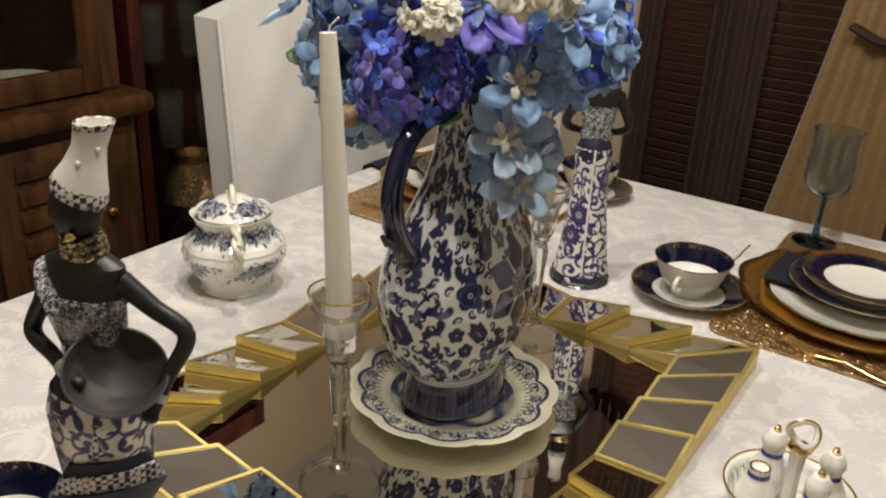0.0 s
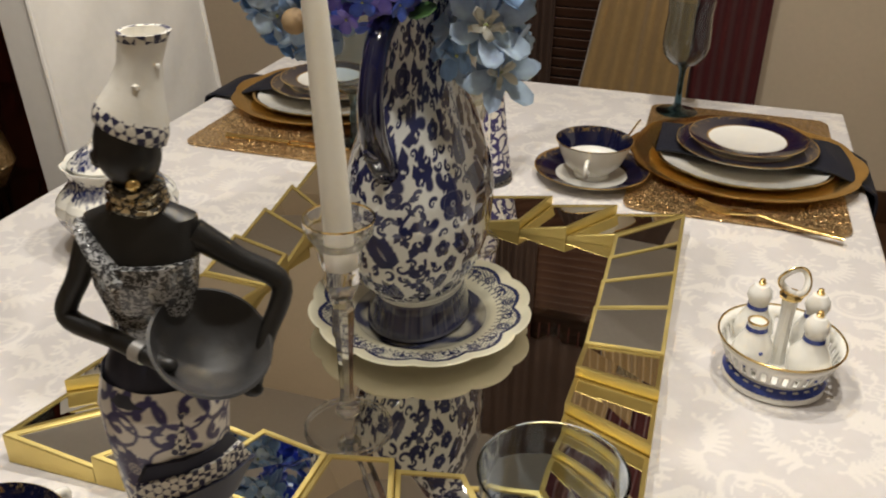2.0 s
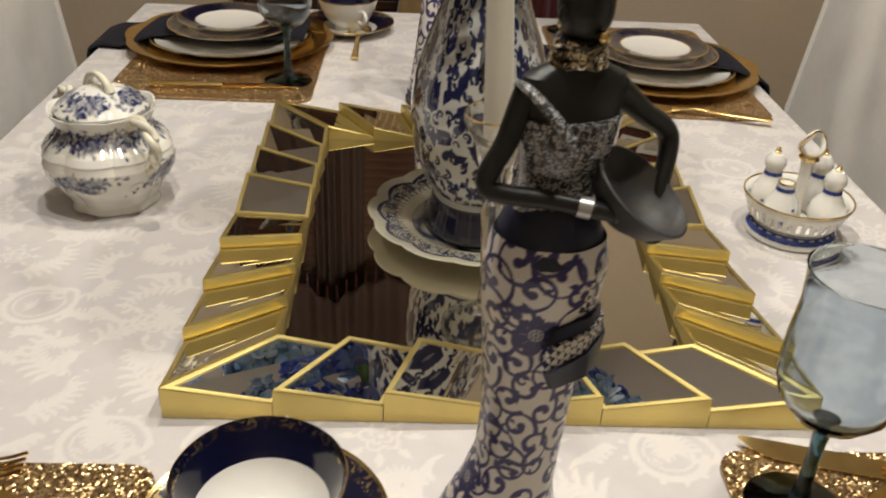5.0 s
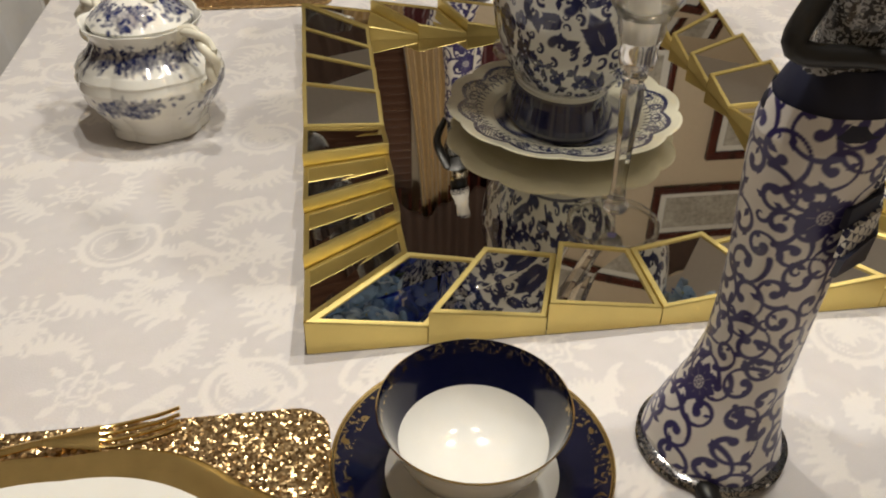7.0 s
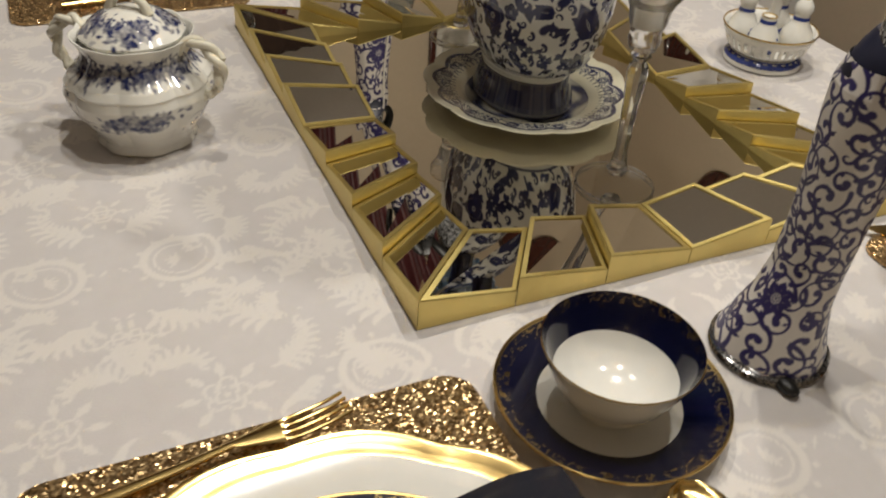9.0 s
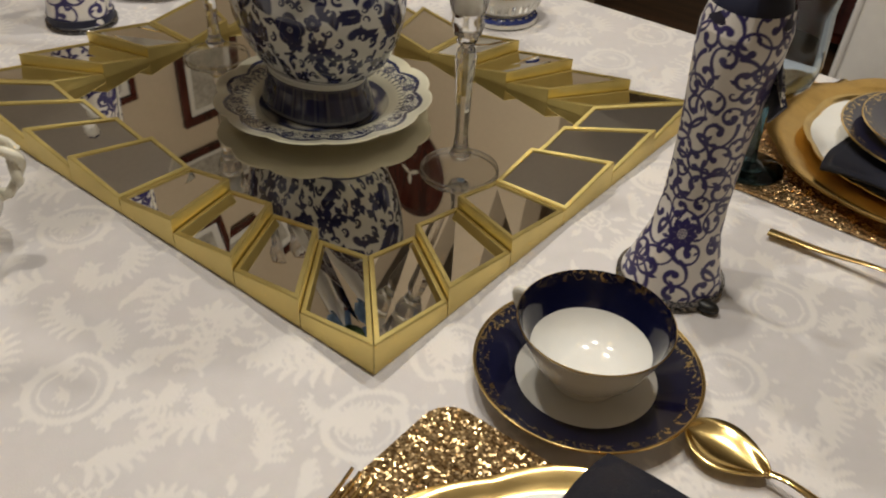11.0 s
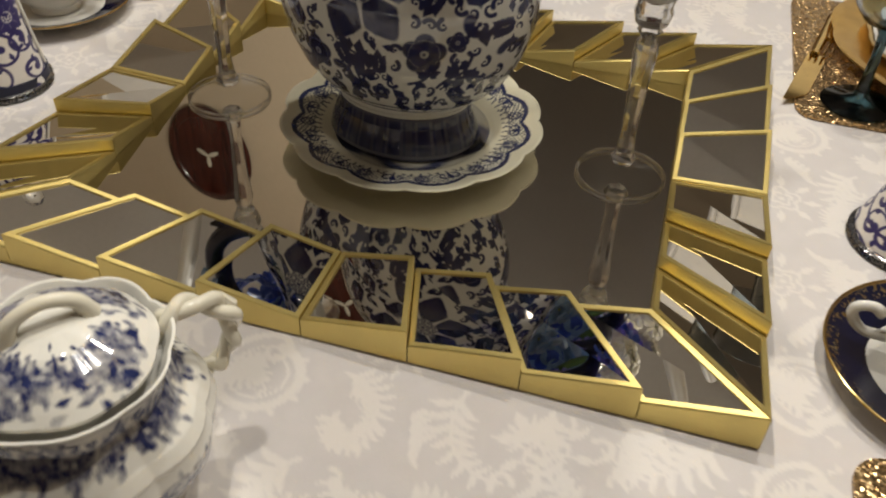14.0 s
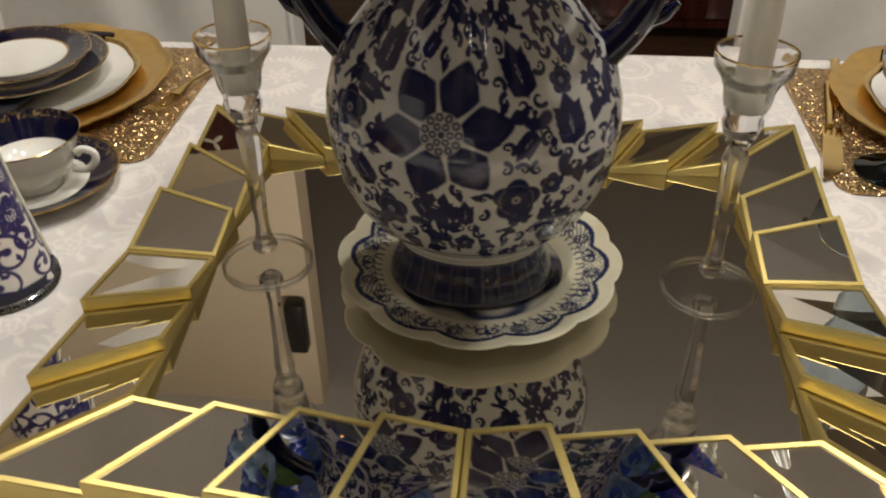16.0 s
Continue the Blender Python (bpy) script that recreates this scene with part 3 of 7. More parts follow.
# framed pictures on the north wall and things on the east wall, seen in the mirrors
M_PRINT = material("pale_print", (0.45, 0.42, 0.36), 0.6, vary=0.45, scale=14)
for xx, zz, w, h, f in ((1.33, 2.36, 0.27, 0.13, 0.03), (1.4, 1.93, 0.15, 0.18, 0.035), (0.95, 1.75, 0.11, 0.15, 0.025)):
    pic = thing("framed_picture", xx, Y1 - 0.002, zz, "dark wooden picture frame with a pale mounted print", "picture", "framed pictures")
    bm = bmesh.new()
    for a in ((-w, w, -h, -h + f), (-w, w, h - f, h), (-w, -w + f, -h + f, h - f), (w - f, w, -h + f, h - f)):
        box(a[0], a[1], -0.025, 0, a[2], a[3], bm, 0.004)
    part("frame", bm, M_MAHOGANY, pic)
    part("mount", box(-w + f, w - f, -0.01, -0.003, -h + f, h - f), M_PORCELAIN, pic)
    part("print", box(-w + f + 0.03, w - f - 0.03, -0.0125, -0.0105, -h + f + 0.025, h - f - 0.025), M_PRINT, pic)
pl = thing("wall_plaque", X1 - 0.003, 1.3, 2.2, "oval dark wooden wall plaque with a small pale inlay", "plaque")
bm = lathe([(0.0, 0.0), (0.2, 0.0), (0.21, 0.008), (0.2, 0.018), (0.17, 0.022), (0.165, 0.018), (0.0, 0.018)], 48, sy=0.8)
bm.transform(Matrix.Rotation(radians(-90), 4, "Y"))
part("oval_board", bm, M_MAHOGANY, pl)
for k in range(3):
    bm = bmesh.new()
    ball((-0.02, 0.025 * math.sin(k * 2.1), 0.025 * math.cos(k * 2.1)), (0.003, 0.009, 0.026), bm, 0, 2, Euler((-k * 2.1, 0, 0)).to_quaternion())
    part("inlay_leaf", bm, M_CREAM, pl, "pale leaf inlay")
spk = thing("wall_speaker", X1 - 0.003, 0.71, 2.33, "small black wall speaker near the opening", "speaker")
part("speaker_body", box(-0.06, 0, -0.035, 0.035, -0.11, 0.11, bevel=0.012), M_BLACK, spk)

# ceiling light over the table
cl = thing("ceiling_light", LAMP.x, LAMP.y, H, "brass ceiling light with four downward bulbs under added light-blocking cups", "lamp")
part("canopy", lathe([(0, -0.04), (0.04, -0.038), (0.07, -0.02), (0.075, 0)], 32), M_GOLD, cl)
LZ = LAMP.z - H
part("stem", tube([(0, 0, -0.03), (0, 0, LZ + 0.07)], 0.012, 12), M_GOLD, cl)
for k in range(4):
    a = radians(45 + 90 * k)
    c, s = math.cos(a), math.sin(a)
    part("arm", tube(smooth_path([(0.0, 0, LZ + 0.08), (0.12 * c, 0.12 * s, LZ + 0.05), (0.28 * c, 0.28 * s, LZ + 0.07), (REACH * c, REACH * s, LZ + 0.035)], 5), 0.008, 10), M_GOLD, cl)
    # small cup added over each bulb, blocks its light towards ceiling and upper walls
    part("bulb_light_stop", lathe([(0.0175, 0.0005), (0.03, -0.006), (0.041, -0.02), (0.044, -0.034), (0.0428, -0.034), (0.0395, -0.0205), (0.029, -0.0075), (0.0175, -0.0015)], 28, at=(REACH * c, REACH * s, LZ)), M_GOLD, cl, "added brass cup keeping the bulb's light off the ceiling")
    part("socket", lathe([(0.0, -0.012), (0.016, -0.012), (0.018, 0.0), (0.014, 0.03), (0.0, 0.036)], 20, at=(REACH * c, REACH * s, LZ)), M_GOLD, cl)

# china cabinet along the west wall
CX = -1.32
cab = thing("china_cabinet", CX, 0.0, 0, "carved dark oak china cabinet with glass doors above", "cabinet")
bm = box(X0 - CX + 0.005, 0, -1.0, 0.57, 0.03, 0.716, bevel=0.006)
part("lower_body", bm, M_OAK, cab)
part("counter_lip", box(X0 - CX + 0.005, 0.05, -1.02, 0.6, 0.72, 0.772, bevel=0.018), M_OAK, cab, "rounded projecting oak ledge")
bm = box(X0 - CX + 0.01, X0 - CX + 0.03, -0.98, 0.56, 0.776, 2.15)
for y0, y1 in ((-0.98, -0.92), (-0.24, -0.16), (0.5, 0.56)):
    box(X0 - CX + 0.03, -0.03, y0, y1, 0.776, 2.15, bm)
box(X0 - CX + 0.03, -0.03, -0.92, 0.5, 2.05, 2.15, bm)
part("upper_body", bm, M_OAK, cab)
for z in (1.2, 1.6):
    part("shelf", box(X0 - CX + 0.032, -0.05, -0.918, 0.498, z, z + 0.015), M_OAK, cab)
for y0, y1 in ((-0.92, -0.58), (-0.58, -0.24), (-0.16, 0.17), (0.17, 0.5)):
    bm = bmesh.new()
    for a in ((y0 + 0.002, y0 + 0.05, 0.78, 2.04), (y1 - 0.05, y1 - 0.002, 0.78, 2.04), (y0 + 0.05, y1 - 0.05, 0.78, 0.838), (y0 + 0.05, y1 - 0.05, 1.96, 2.04)):
        box(-0.028, -0.004, a[0], a[1], a[2], a[3], bm, 0.004)
    d = part("door", bm, M_OAK, cab, "glazed oak door")
    part("pane", box(-0.018, -0.015, y0 + 0.05, y1 - 0.05, 0.838, 1.96), M_DARKGLASS, d)
    bm = box(0.001, 0.02, y0 + 0.015, y1 - 0.015, 0.08, 0.69, bevel=0.005)
    d = part("door", bm, M_OAK, cab, "panelled lower oak door")
    for k in range(9):
        part("louvre", box(0.021, 0.03, y0 + 0.07, y1 - 0.07, 0.16 + k * 0.058, 0.2 + k * 0.058, bevel=0.003), M_OAK, d)
    part("knob", ball((0.032, y1 - 0.04, 0.5), 0.012), M_GOLD, d)
for yy in (-0.05, 0.15, 0.38, -0.4):
    dish = part("china_dish", lathe([(0, 0), (0.04, 0), (0.09, 0.02), (0.092, 0.024), (0.05, 0.006), (0, 0.006)], 32, (8, 0.05, 0.04, 0.09)), M_PORCELAIN)
    dish.location = (CX - 0.16, yy, 0.777)
    tagged(dish, "white china dish inside the cabinet", "dish", "cabinet dishes")
cur = thing("curio_cabinet", -1.42, 0.85, 0, "tall dark wood curio cabinet with glass front", "cabinet")
bm = box(X0 + 1.42 + 0.005, X0 + 1.42 + 0.025, -0.2, 0.2, 0, 2.0)
for a in ((-0.2, -0.165), (0.165, 0.2)):
    box(X0 + 1.42 + 0.025, 0, a[0], a[1], 0, 2.0, bm)
box(X0 + 1.42 + 0.025, 0, -0.165, 0.165, 0, 0.12, bm)
box(X0 + 1.42 + 0.025, 0, -0.165, 0.165, 1.92, 2.0, bm)
part("body", bm, M_MAHOGANY, cur)
for z in (0.3, 0.54, 0.78, 1.15, 1.5):
    part("glass_shelf", box(X0 + 1.42 + 0.03, -0.03, -0.163, 0.163, z, z + 0.006), M_DARKGLASS, cur)
part("pane", box(-0.012, -0.008, -0.164, 0.164, 0.121, 1.919), M_DARKGLASS, cur)
M_PRESSED = material("pressed_glass", (0.82, 0.84, 0.83), 0.12, vary=0.1, scale=40, transmission=0.97, bump=0.6, bump_scale=90)
for k in range(12):
    z = (0.546, 0.786, 1.156)[k % 3]
    g = part("glass_tumbler", lathe([(0, 0), (0.03, 0), (0.036, 0.13), (0.034, 0.13), (0.028, 0.006), (0, 0.006)], 24), M_PRESSED)
    g.location = (-1.56 + 0.08 * (k % 2), 0.735 + 0.0225 * k, z)
    tagged(g, "clear glass tumbler on a curio cabinet shelf", "glass", "cabinet glasses")
gb = part("glitter_ball_vase", lathe([(0, 0), (0.05, 0), (0.085, 0.06), (0.07, 0.13), (0.035, 0.17), (0.05, 0.2), (0.046, 0.2), (0.03, 0.17), (0, 0.16)], 32), M_GLITTER)
gb.location = (-1.5, 0.885, 0.3065)
tagged(gb, "gold glittering vase inside the curio cabinet", "vase")

# mahogany sideboard on the east side
sb = thing("sideboard", 2.6, -0.4, 0, "dark red mahogany sideboard between the chairs", "sideboard")
part("body", box(-0.22, 0.24, -0.75, 0.75, 0.06, 0.86, bevel=0.006), M_MAHOGANY, sb)
part("top", box(-0.25, 0.245, -0.78, 0.78, 0.861, 0.895, bevel=0.01), M_MAHOGANY, sb)
for k in range(3):
    y = -0.72 + k * 0.48
    d = part("door", box(-0.24, -0.221, y + 0.01, y + 0.47, 0.1, 0.84, bevel=0.006), M_MAHOGANY, sb)
    part("door_panel", box(-0.248, -0.2405, y + 0.07, y + 0.41, 0.18, 0.76, bevel=0.004), M_MAHOGANY, d)
    part("knob", ball((-0.256, y + 0.44, 0.5), 0.014), M_GOLD, d)
for sx in (-0.2, 0.2):
    for sy in (-0.7, 0.7):
        part("foot", box(sx - 0.025, sx + 0.025, sy - 0.025, sy + 0.025, 0, 0.059), M_MAHOGANY, sb)

# table under its cloth
EX0, EX1, EY0, EY1 = -0.575, 0.482, -0.9, 0.83
tab = thing("dining_table", 0, 0, 0, "long dark wooden dining table under a white cloth", "table")
part("tabletop", box(EX0 + 0.012, EX1 - 0.012, EY0 + 0.012, EY1 - 0.012, T - 0.045, T - 0.006, bevel=0.01), M_MAHOGANY, tab)
for x in (EX0 + 0.1, EX1 - 0.1):
    for y in (EY0 + 0.12, EY1 - 0.12):
        part("leg", lathe([(0.025, 0), (0.03, 0.03), (0.022, 0.12), (0.035, 0.4), (0.03, 0.55), (0.042, 0.6), (0.042, T - 0.046)], 20, at=(x, y, 0)), M_MAHOGANY, tab)

# damask: mirrored tile of paisleys, scrolls and flowers
rnd = random.Random(11)
tile = Canvas(0.21, 0.34, 252, 408, wrap_v=True)


def acanthus(u, v, a, length, bend, leaf, w=0.0013):
    """A bending stem set with narrow hooked leaves that shrink towards a rolled tip."""
    k = np.linspace(0, 1, 70)
    th = a + bend * k ** 1.4
    pts = np.stack([u + np.cumsum(np.cos(th)) * length / 70, v + np.cumsum(np.sin(th)) * length / 70], 1)
    tile.stroke(pts, w * 1.3, w * 0.8)
    for i in range(6, 66, 8):
        s = leaf * (1.1 - 0.65 * i / 70)
        for q in (-1, 1):
            # each leaf is a bent row of dabs, thick in the middle
            m = np.linspace(0, 1, 12)
            lt = th[i] + q * (0.5 + 1.1 * m)
            lp = np.stack([pts[i][0] + np.cumsum(np.cos(lt)) * s / 12, pts[i][1] + np.cumsum(np.sin(lt)) * s / 12], 1)
            for g, p in zip(m, lp):
                r = s * 0.105 * math.sin(math.pi * min(1, 0.12 + 0.9 * g)) + 0.0007
                tile.dab(p[0], p[1], r, r, soft=0.5)
    e = pts[-1]
    tile.comma(e[0], e[1], th[-1], leaf * 0.42, 1 if bend > 0 else -1, 0.24)


def rose(u, v, r):
    """An open flower drawn in arcs, with a ring of pointed leaves."""
    for q in range(8):
        b = q * math.pi / 4
        tile.leaf(u + 0.62 * r * math.cos(b), v + 0.62 * r * math.sin(b), b, r * 0.7, r * 0.3)
    for ring, n in ((0.6, 5), (0.34, 4)):
        for q in range(n):
            b = q * 2 * math.pi / n + ring * 3
            tile.stroke([(u + ring * r * (0.75 + 0.3 * math.cos(e * 1.6)) * math.cos(b + e * 0.55), v + ring * r * (0.75 + 0.3 * math.cos(e * 1.6)) * math.sin(b + e * 0.55)) for e in np.linspace(-1, 1, 18)], 0.0013, 0.0013)
    tile.dab(u, v, r * 0.1, r * 0.1)


def teardrop(u, v, size, a, hand):
    """A paisley: a bold outline bending over to a curled tip, an inner line, lobes along its back and a sprig inside."""
    k = np.linspace(0, 1, 120)

    def put(x, y):
        return u + x * math.cos(a) - y * hand * math.sin(a), v + x * math.sin(a) + y * hand * math.cos(a)

    for e, w in ((1.0, 0.0034), (0.7, 0.0012)):
        # from the curled tip over the back, round the belly and up the inside of the neck
        th = math.pi * (0.62 - 1.95 * k)
        r = size * e * (1 + 0.35 * np.clip(0.25 - k, 0, 1) * 4)
        x, y = r * np.cos(th) - 0.1 * size, r * np.sin(th)
        tile.stroke(np.stack(put(x, y), 1), w * 0.75, w)
        q = np.linspace(0, 1, 40)
        tt = math.pi * 0.62 + 4.6 * q
        rr = size * e * 0.52 * (1 - 0.8 * q)
        cx, cy = x[0] - rr[0] * math.cos(tt[0]), y[0] - rr[0] * math.sin(tt[0])
        tile.stroke(np.stack(put(cx + rr * np.cos(tt), cy + rr * np.sin(tt)), 1), w * 0.75, w * 0.5)
    for q in range(11):
        b = math.pi * (0.5 - 1.6 * q / 10)
        bu, bv = put(1.25 * size * math.cos(b), 1.25 * size * math.sin(b))
        tile.dab(bu, bv, size * 0.12, size * 0.085, a + hand * b, 1.0, 0.4)
    for q in range(5):
        tile.leaf(u, v, a + hand * (-1.2 - 0.5 * q), size * 0.5, size * 0.12)


def plume(u, v, a, hand, s):
    """Four parallel hooked feathers, one under another."""
    for q in range(4):
        m = np.linspace(0, 1, 26)
        L = s * (1.0 - 0.16 * q)
        th = a + hand * (0.2 - 2.1 * m)
        ou, ov = u - math.sin(a) * hand * q * s * 0.2, v + math.cos(a) * hand * q * s * 0.2
        pts = np.stack([ou + np.cumsum(np.cos(th)) * L / 26, ov + np.cumsum(np.sin(th)) * L / 26], 1)
        for g, p in zip(m, pts):
            r = s * 0.075 * math.sin(math.pi * (0.15 + 0.8 * g)) + 0.0006
            tile.dab(p[0], p[1], r, r, soft=0.5)


teardrop(0.05, 0.085, 0.027, 1.2, 1)
teardrop(0.158, 0.255, 0.027, -1.9, -1)
for u, v, a, h in ((0.1, 0.07, 0.6, 1), (0.1, 0.235, 2.6, -1), (0.012, 0.17, 0.9, -1), (0.195, 0.05, 2.2, 1), (0.06, 0.3, 1.0, 1), (0.17, 0.175, 2.5, -1)):
    plume(u, v, a, h, 0.032)
rose(0.155, 0.095, 0.026)
rose(0.05, 0.235, 0.025)
rose(0.205, 0.17, 0.019)
rose(0.0, 0.0, 0.02)
for u, v, a, ln, bd, lf in ((0.012, 0.135, 0.4, 0.085, 1.9, 0.022), (0.1, 0.03, 0.9, 0.08, -2.2, 0.022), (0.19, 0.03, 2.4, 0.07, 1.7, 0.019), (0.1, 0.16, 0.2, 0.075, 2.1, 0.021), (0.09, 0.2, 2.0, 0.08, 1.8, 0.02), (0.02, 0.29, 0.3, 0.085, -2.0, 0.021), (0.2, 0.31, 3.0, 0.07, -1.8, 0.02), (0.11, 0.3, 0.8, 0.06, 2.0, 0.018), (0.19, 0.2, 4.2, 0.06, -2.0, 0.018), (0.03, 0.03, 4.9, 0.06, 2.0, 0.018), (0.12, 0.11, 2.9, 0.06, -1.6, 0.018), (0.015, 0.19, 5.6, 0.05, 1.6, 0.016), (0.2, 0.13, 2.2, 0.05, 2.4, 0.016)):
    acanthus(u, v, a, ln, bd, lf)
for q in range(13):
    acanthus(rnd.random() * 0.21, rnd.random() * 0.34, rnd.random() * 6.28, rnd.uniform(0.03, 0.045), rnd.choice((-2.2, 2.2)), rnd.uniform(0.011, 0.015), 0.001)
for q in range(26):
    tile.leaf(rnd.random() * 0.21, rnd.random() * 0.34, rnd.random() * 6.28, rnd.uniform(0.007, 0.014), 0.0034)
DROP, STEP = 0.2, 0.0022


def lanes(lo, hi):
    top = np.linspace(lo, hi, int((hi - lo) / STEP))
    edge = np.concatenate([np.linspace(0.0015, 0.02, 8), np.linspace(0.03, DROP, 18)])
    return np.concatenate([lo - edge[::-1], top, hi + edge])


a, b = lanes(EX0, EX1), lanes(EY0, EY1)
A, B = np.meshgrid(a, b)
cx, cy = np.clip(A, EX0, EX1), np.clip(B, EY0, EY1)
dx, dy = A - cx, B - cy
d = np.hypot(dx, dy)
nx, ny = dx / np.maximum(d, 1e-6), dy / np.maximum(d, 1e-6)
wave = 0.012 * np.sin((A * ny * ny + B * nx * nx) * 26) * np.clip(d / 0.15, 0, 1)
out = 0.008 * (1 - np.exp(-d / 0.008)) + np.clip(d, 0, 1) * 0.06 + wave * np.clip(d * 20, 0, 1)
Z = T - np.maximum(0, d - 0.006 * (1 - np.exp(-d / 0.006)))
ripple = 0.0006 * np.sin(A * 31 + 2 * np.sin(B * 17)) * np.sin(B * 23 + 1.3)
Z = Z + np.where(d > 0, 0, ripple * 0.5 - 0.0003)
mu = np.abs(((A + 0.03) / 0.42) % 1.0 * 2 - 1) * (tile.nu - 1)
mv = ((B + 0.1) / 0.34 % 1.0) * tile.nv
u0, v0 = np.floor(mu).astype(int), np.floor(mv).astype(int)
fu, fv = mu - u0, mv - v0
u1, v1 = np.minimum(u0 + 1, tile.nu - 1), (v0 + 1) % tile.nv
v0 = v0 % tile.nv
damask = (tile.a[v0, u0] * (1 - fu) + tile.a[v0, u1] * fu) * (1 - fv) + (tile.a[v1, u0] * (1 - fu) + tile.a[v1, u1] * fu) * fv
cloth = grid_object("tablecloth", np.stack([cx + nx * out, cy + ny * out, Z], -1).reshape(-1, 3), len(a), len(b), False, damask, M_CLOTH)
tagged(cloth, "white damask tablecloth with woven paisley and scrolls", "tablecloth")


def chair(x, y, rz, label):
    """High-backed dining chair under a white fitted cover; the back stands at local -x, the seat towards +x."""
    ch = thing("dining_chair", x, y, 0, label, "chair", "chairs round the table", rz)
    bm = bmesh.new()
    rows, n = 36, 36
    g = []
    for side in (0, 1):
        g.append([])
        for j in range(rows + 1):
            v = j / rows
            row = []
            for i in range(n + 1):
                u = i / n * 2 - 1
                z = 0.42 + v * (0.605 + 0.04 * (1 - u * u))
                lean = -0.06 * v
                bulge = 0.012 * (1 - u * u) * math.sin(v * math.pi) + (0.0065 * math.sin(v * 8 + u * 4 + 2 * math.sin(u * 4)) + 0.0018 * math.sin(u * 9 - v * 14 + 2.5 * math.sin(v * 5))) * (1 - u * u)
                xx = lean + (0.03 + bulge if side == 0 else -0.03 - bulge * 0.5)
                row.append(bm.verts.new((xx, u * (0.245 - 0.015 * v), z)))
            g[-1].append(row)
    for side in (0, 1):
        for j in range(rows):
            for i in range(n):
                q = (g[side][j][i], g[side][j][i + 1], g[side][j + 1][i + 1], g[side][j + 1][i])
                bm.faces.new(q if side == 0 else q[::-1])
    for j in range(rows):
        bm.faces.new((g[0][j][0], g[0][j + 1][0], g[1][j + 1][0], g[1][j][0]))
        bm.faces.new((g[0][j][n], g[1][j][n], g[1][j + 1][n], g[0][j + 1][n]))
    for i in range(n):
        bm.faces.new((g[0][rows][i], g[0][rows][i + 1], g[1][rows][i + 1], g[1][rows][i]))
    part("back_cover", bm, M_COVER, ch)
    for u in (-1, 1):
        part("seam", tube([(0.032 - 0.06 * v, u * (0.243 - 0.015 * v), 0.42 + 0.605 * v) for v in spread([0, 1], 12)], 0.005, 8), M_COVER, ch, "raised piped seam of the cover")
    part("seat_cover", box(0.035, 0.43, -0.235, 0.235, 0.4, 0.47, bevel=0.02), M_COVER, ch)
    bm = bmesh.new()
    ring = []
    pts = [(0.43, -0.235), (0.43, 0.235), (-0.03, 0.245), (-0.03, -0.245)]
    for z in (0.02, 0.415):
        row = []
        for q in range(4):
            p0, p1 = pts[q], pts[(q + 1) % 4]
            for k in range(14):
                t = k / 14
                w = 0.008 * math.sin(k * 1.9 + q) * (1 - z)
                row.append(bm.verts.new((p0[0] + (p1[0] - p0[0]) * t + w, p0[1] + (p1[1] - p0[1]) * t + w, z)))
        ring.append(row)
    for k in range(56):
        bm.faces.new((ring[0][k], ring[0][(k + 1) % 56], ring[1][(k + 1) % 56], ring[1][k]))
    sk = part("skirt", bm, M_COVER, ch, smooth=70)
    so = sk.modifiers.new("thickness", "SOLIDIFY")
    so.thickness = 0.003
    for x in (0.0, 0.39):
        for yy in (-0.2, 0.2):
            part("leg", box(x - 0.018, x + 0.018, yy - 0.018, yy + 0.018, 0.0, 0.4), M_MAHOGANY, ch)
    return ch


chair(-0.74, 0.585, 0, "white fabric covered high-backed chair at the table")
chair(0.69, 0.54, 180, "white fabric covered chair drawn up beside the gold setting")
chair(0.69, -0.6, 180, "white fabric covered chair near the blue goblet")

# ---- mirrored tray ----
TX, TY, HX, HY = 0.0, -0.03, 0.25, 0.30
tray = thing("mirror_tray", TX, TY, T, "rectangular gold tray of stepped mirror panels", "tray")
IN = 0.077  # width of the stepped border
M_BACK = material("dark_felt", (0.02, 0.018, 0.015), 0.9)
part("base_board", box(-HX + 0.004, HX - 0.004, -HY + 0.004, HY - 0.004, 0.0012, 0.005), M_BACK, tray)
part("centre_mirror", box(-HX + IN + 0.0005, HX - IN - 0.0005, -HY + IN + 0.0005, HY - IN - 0.0005, 0.0052, 0.0078), M_MIRROR, tray, "large smoky centre mirror")


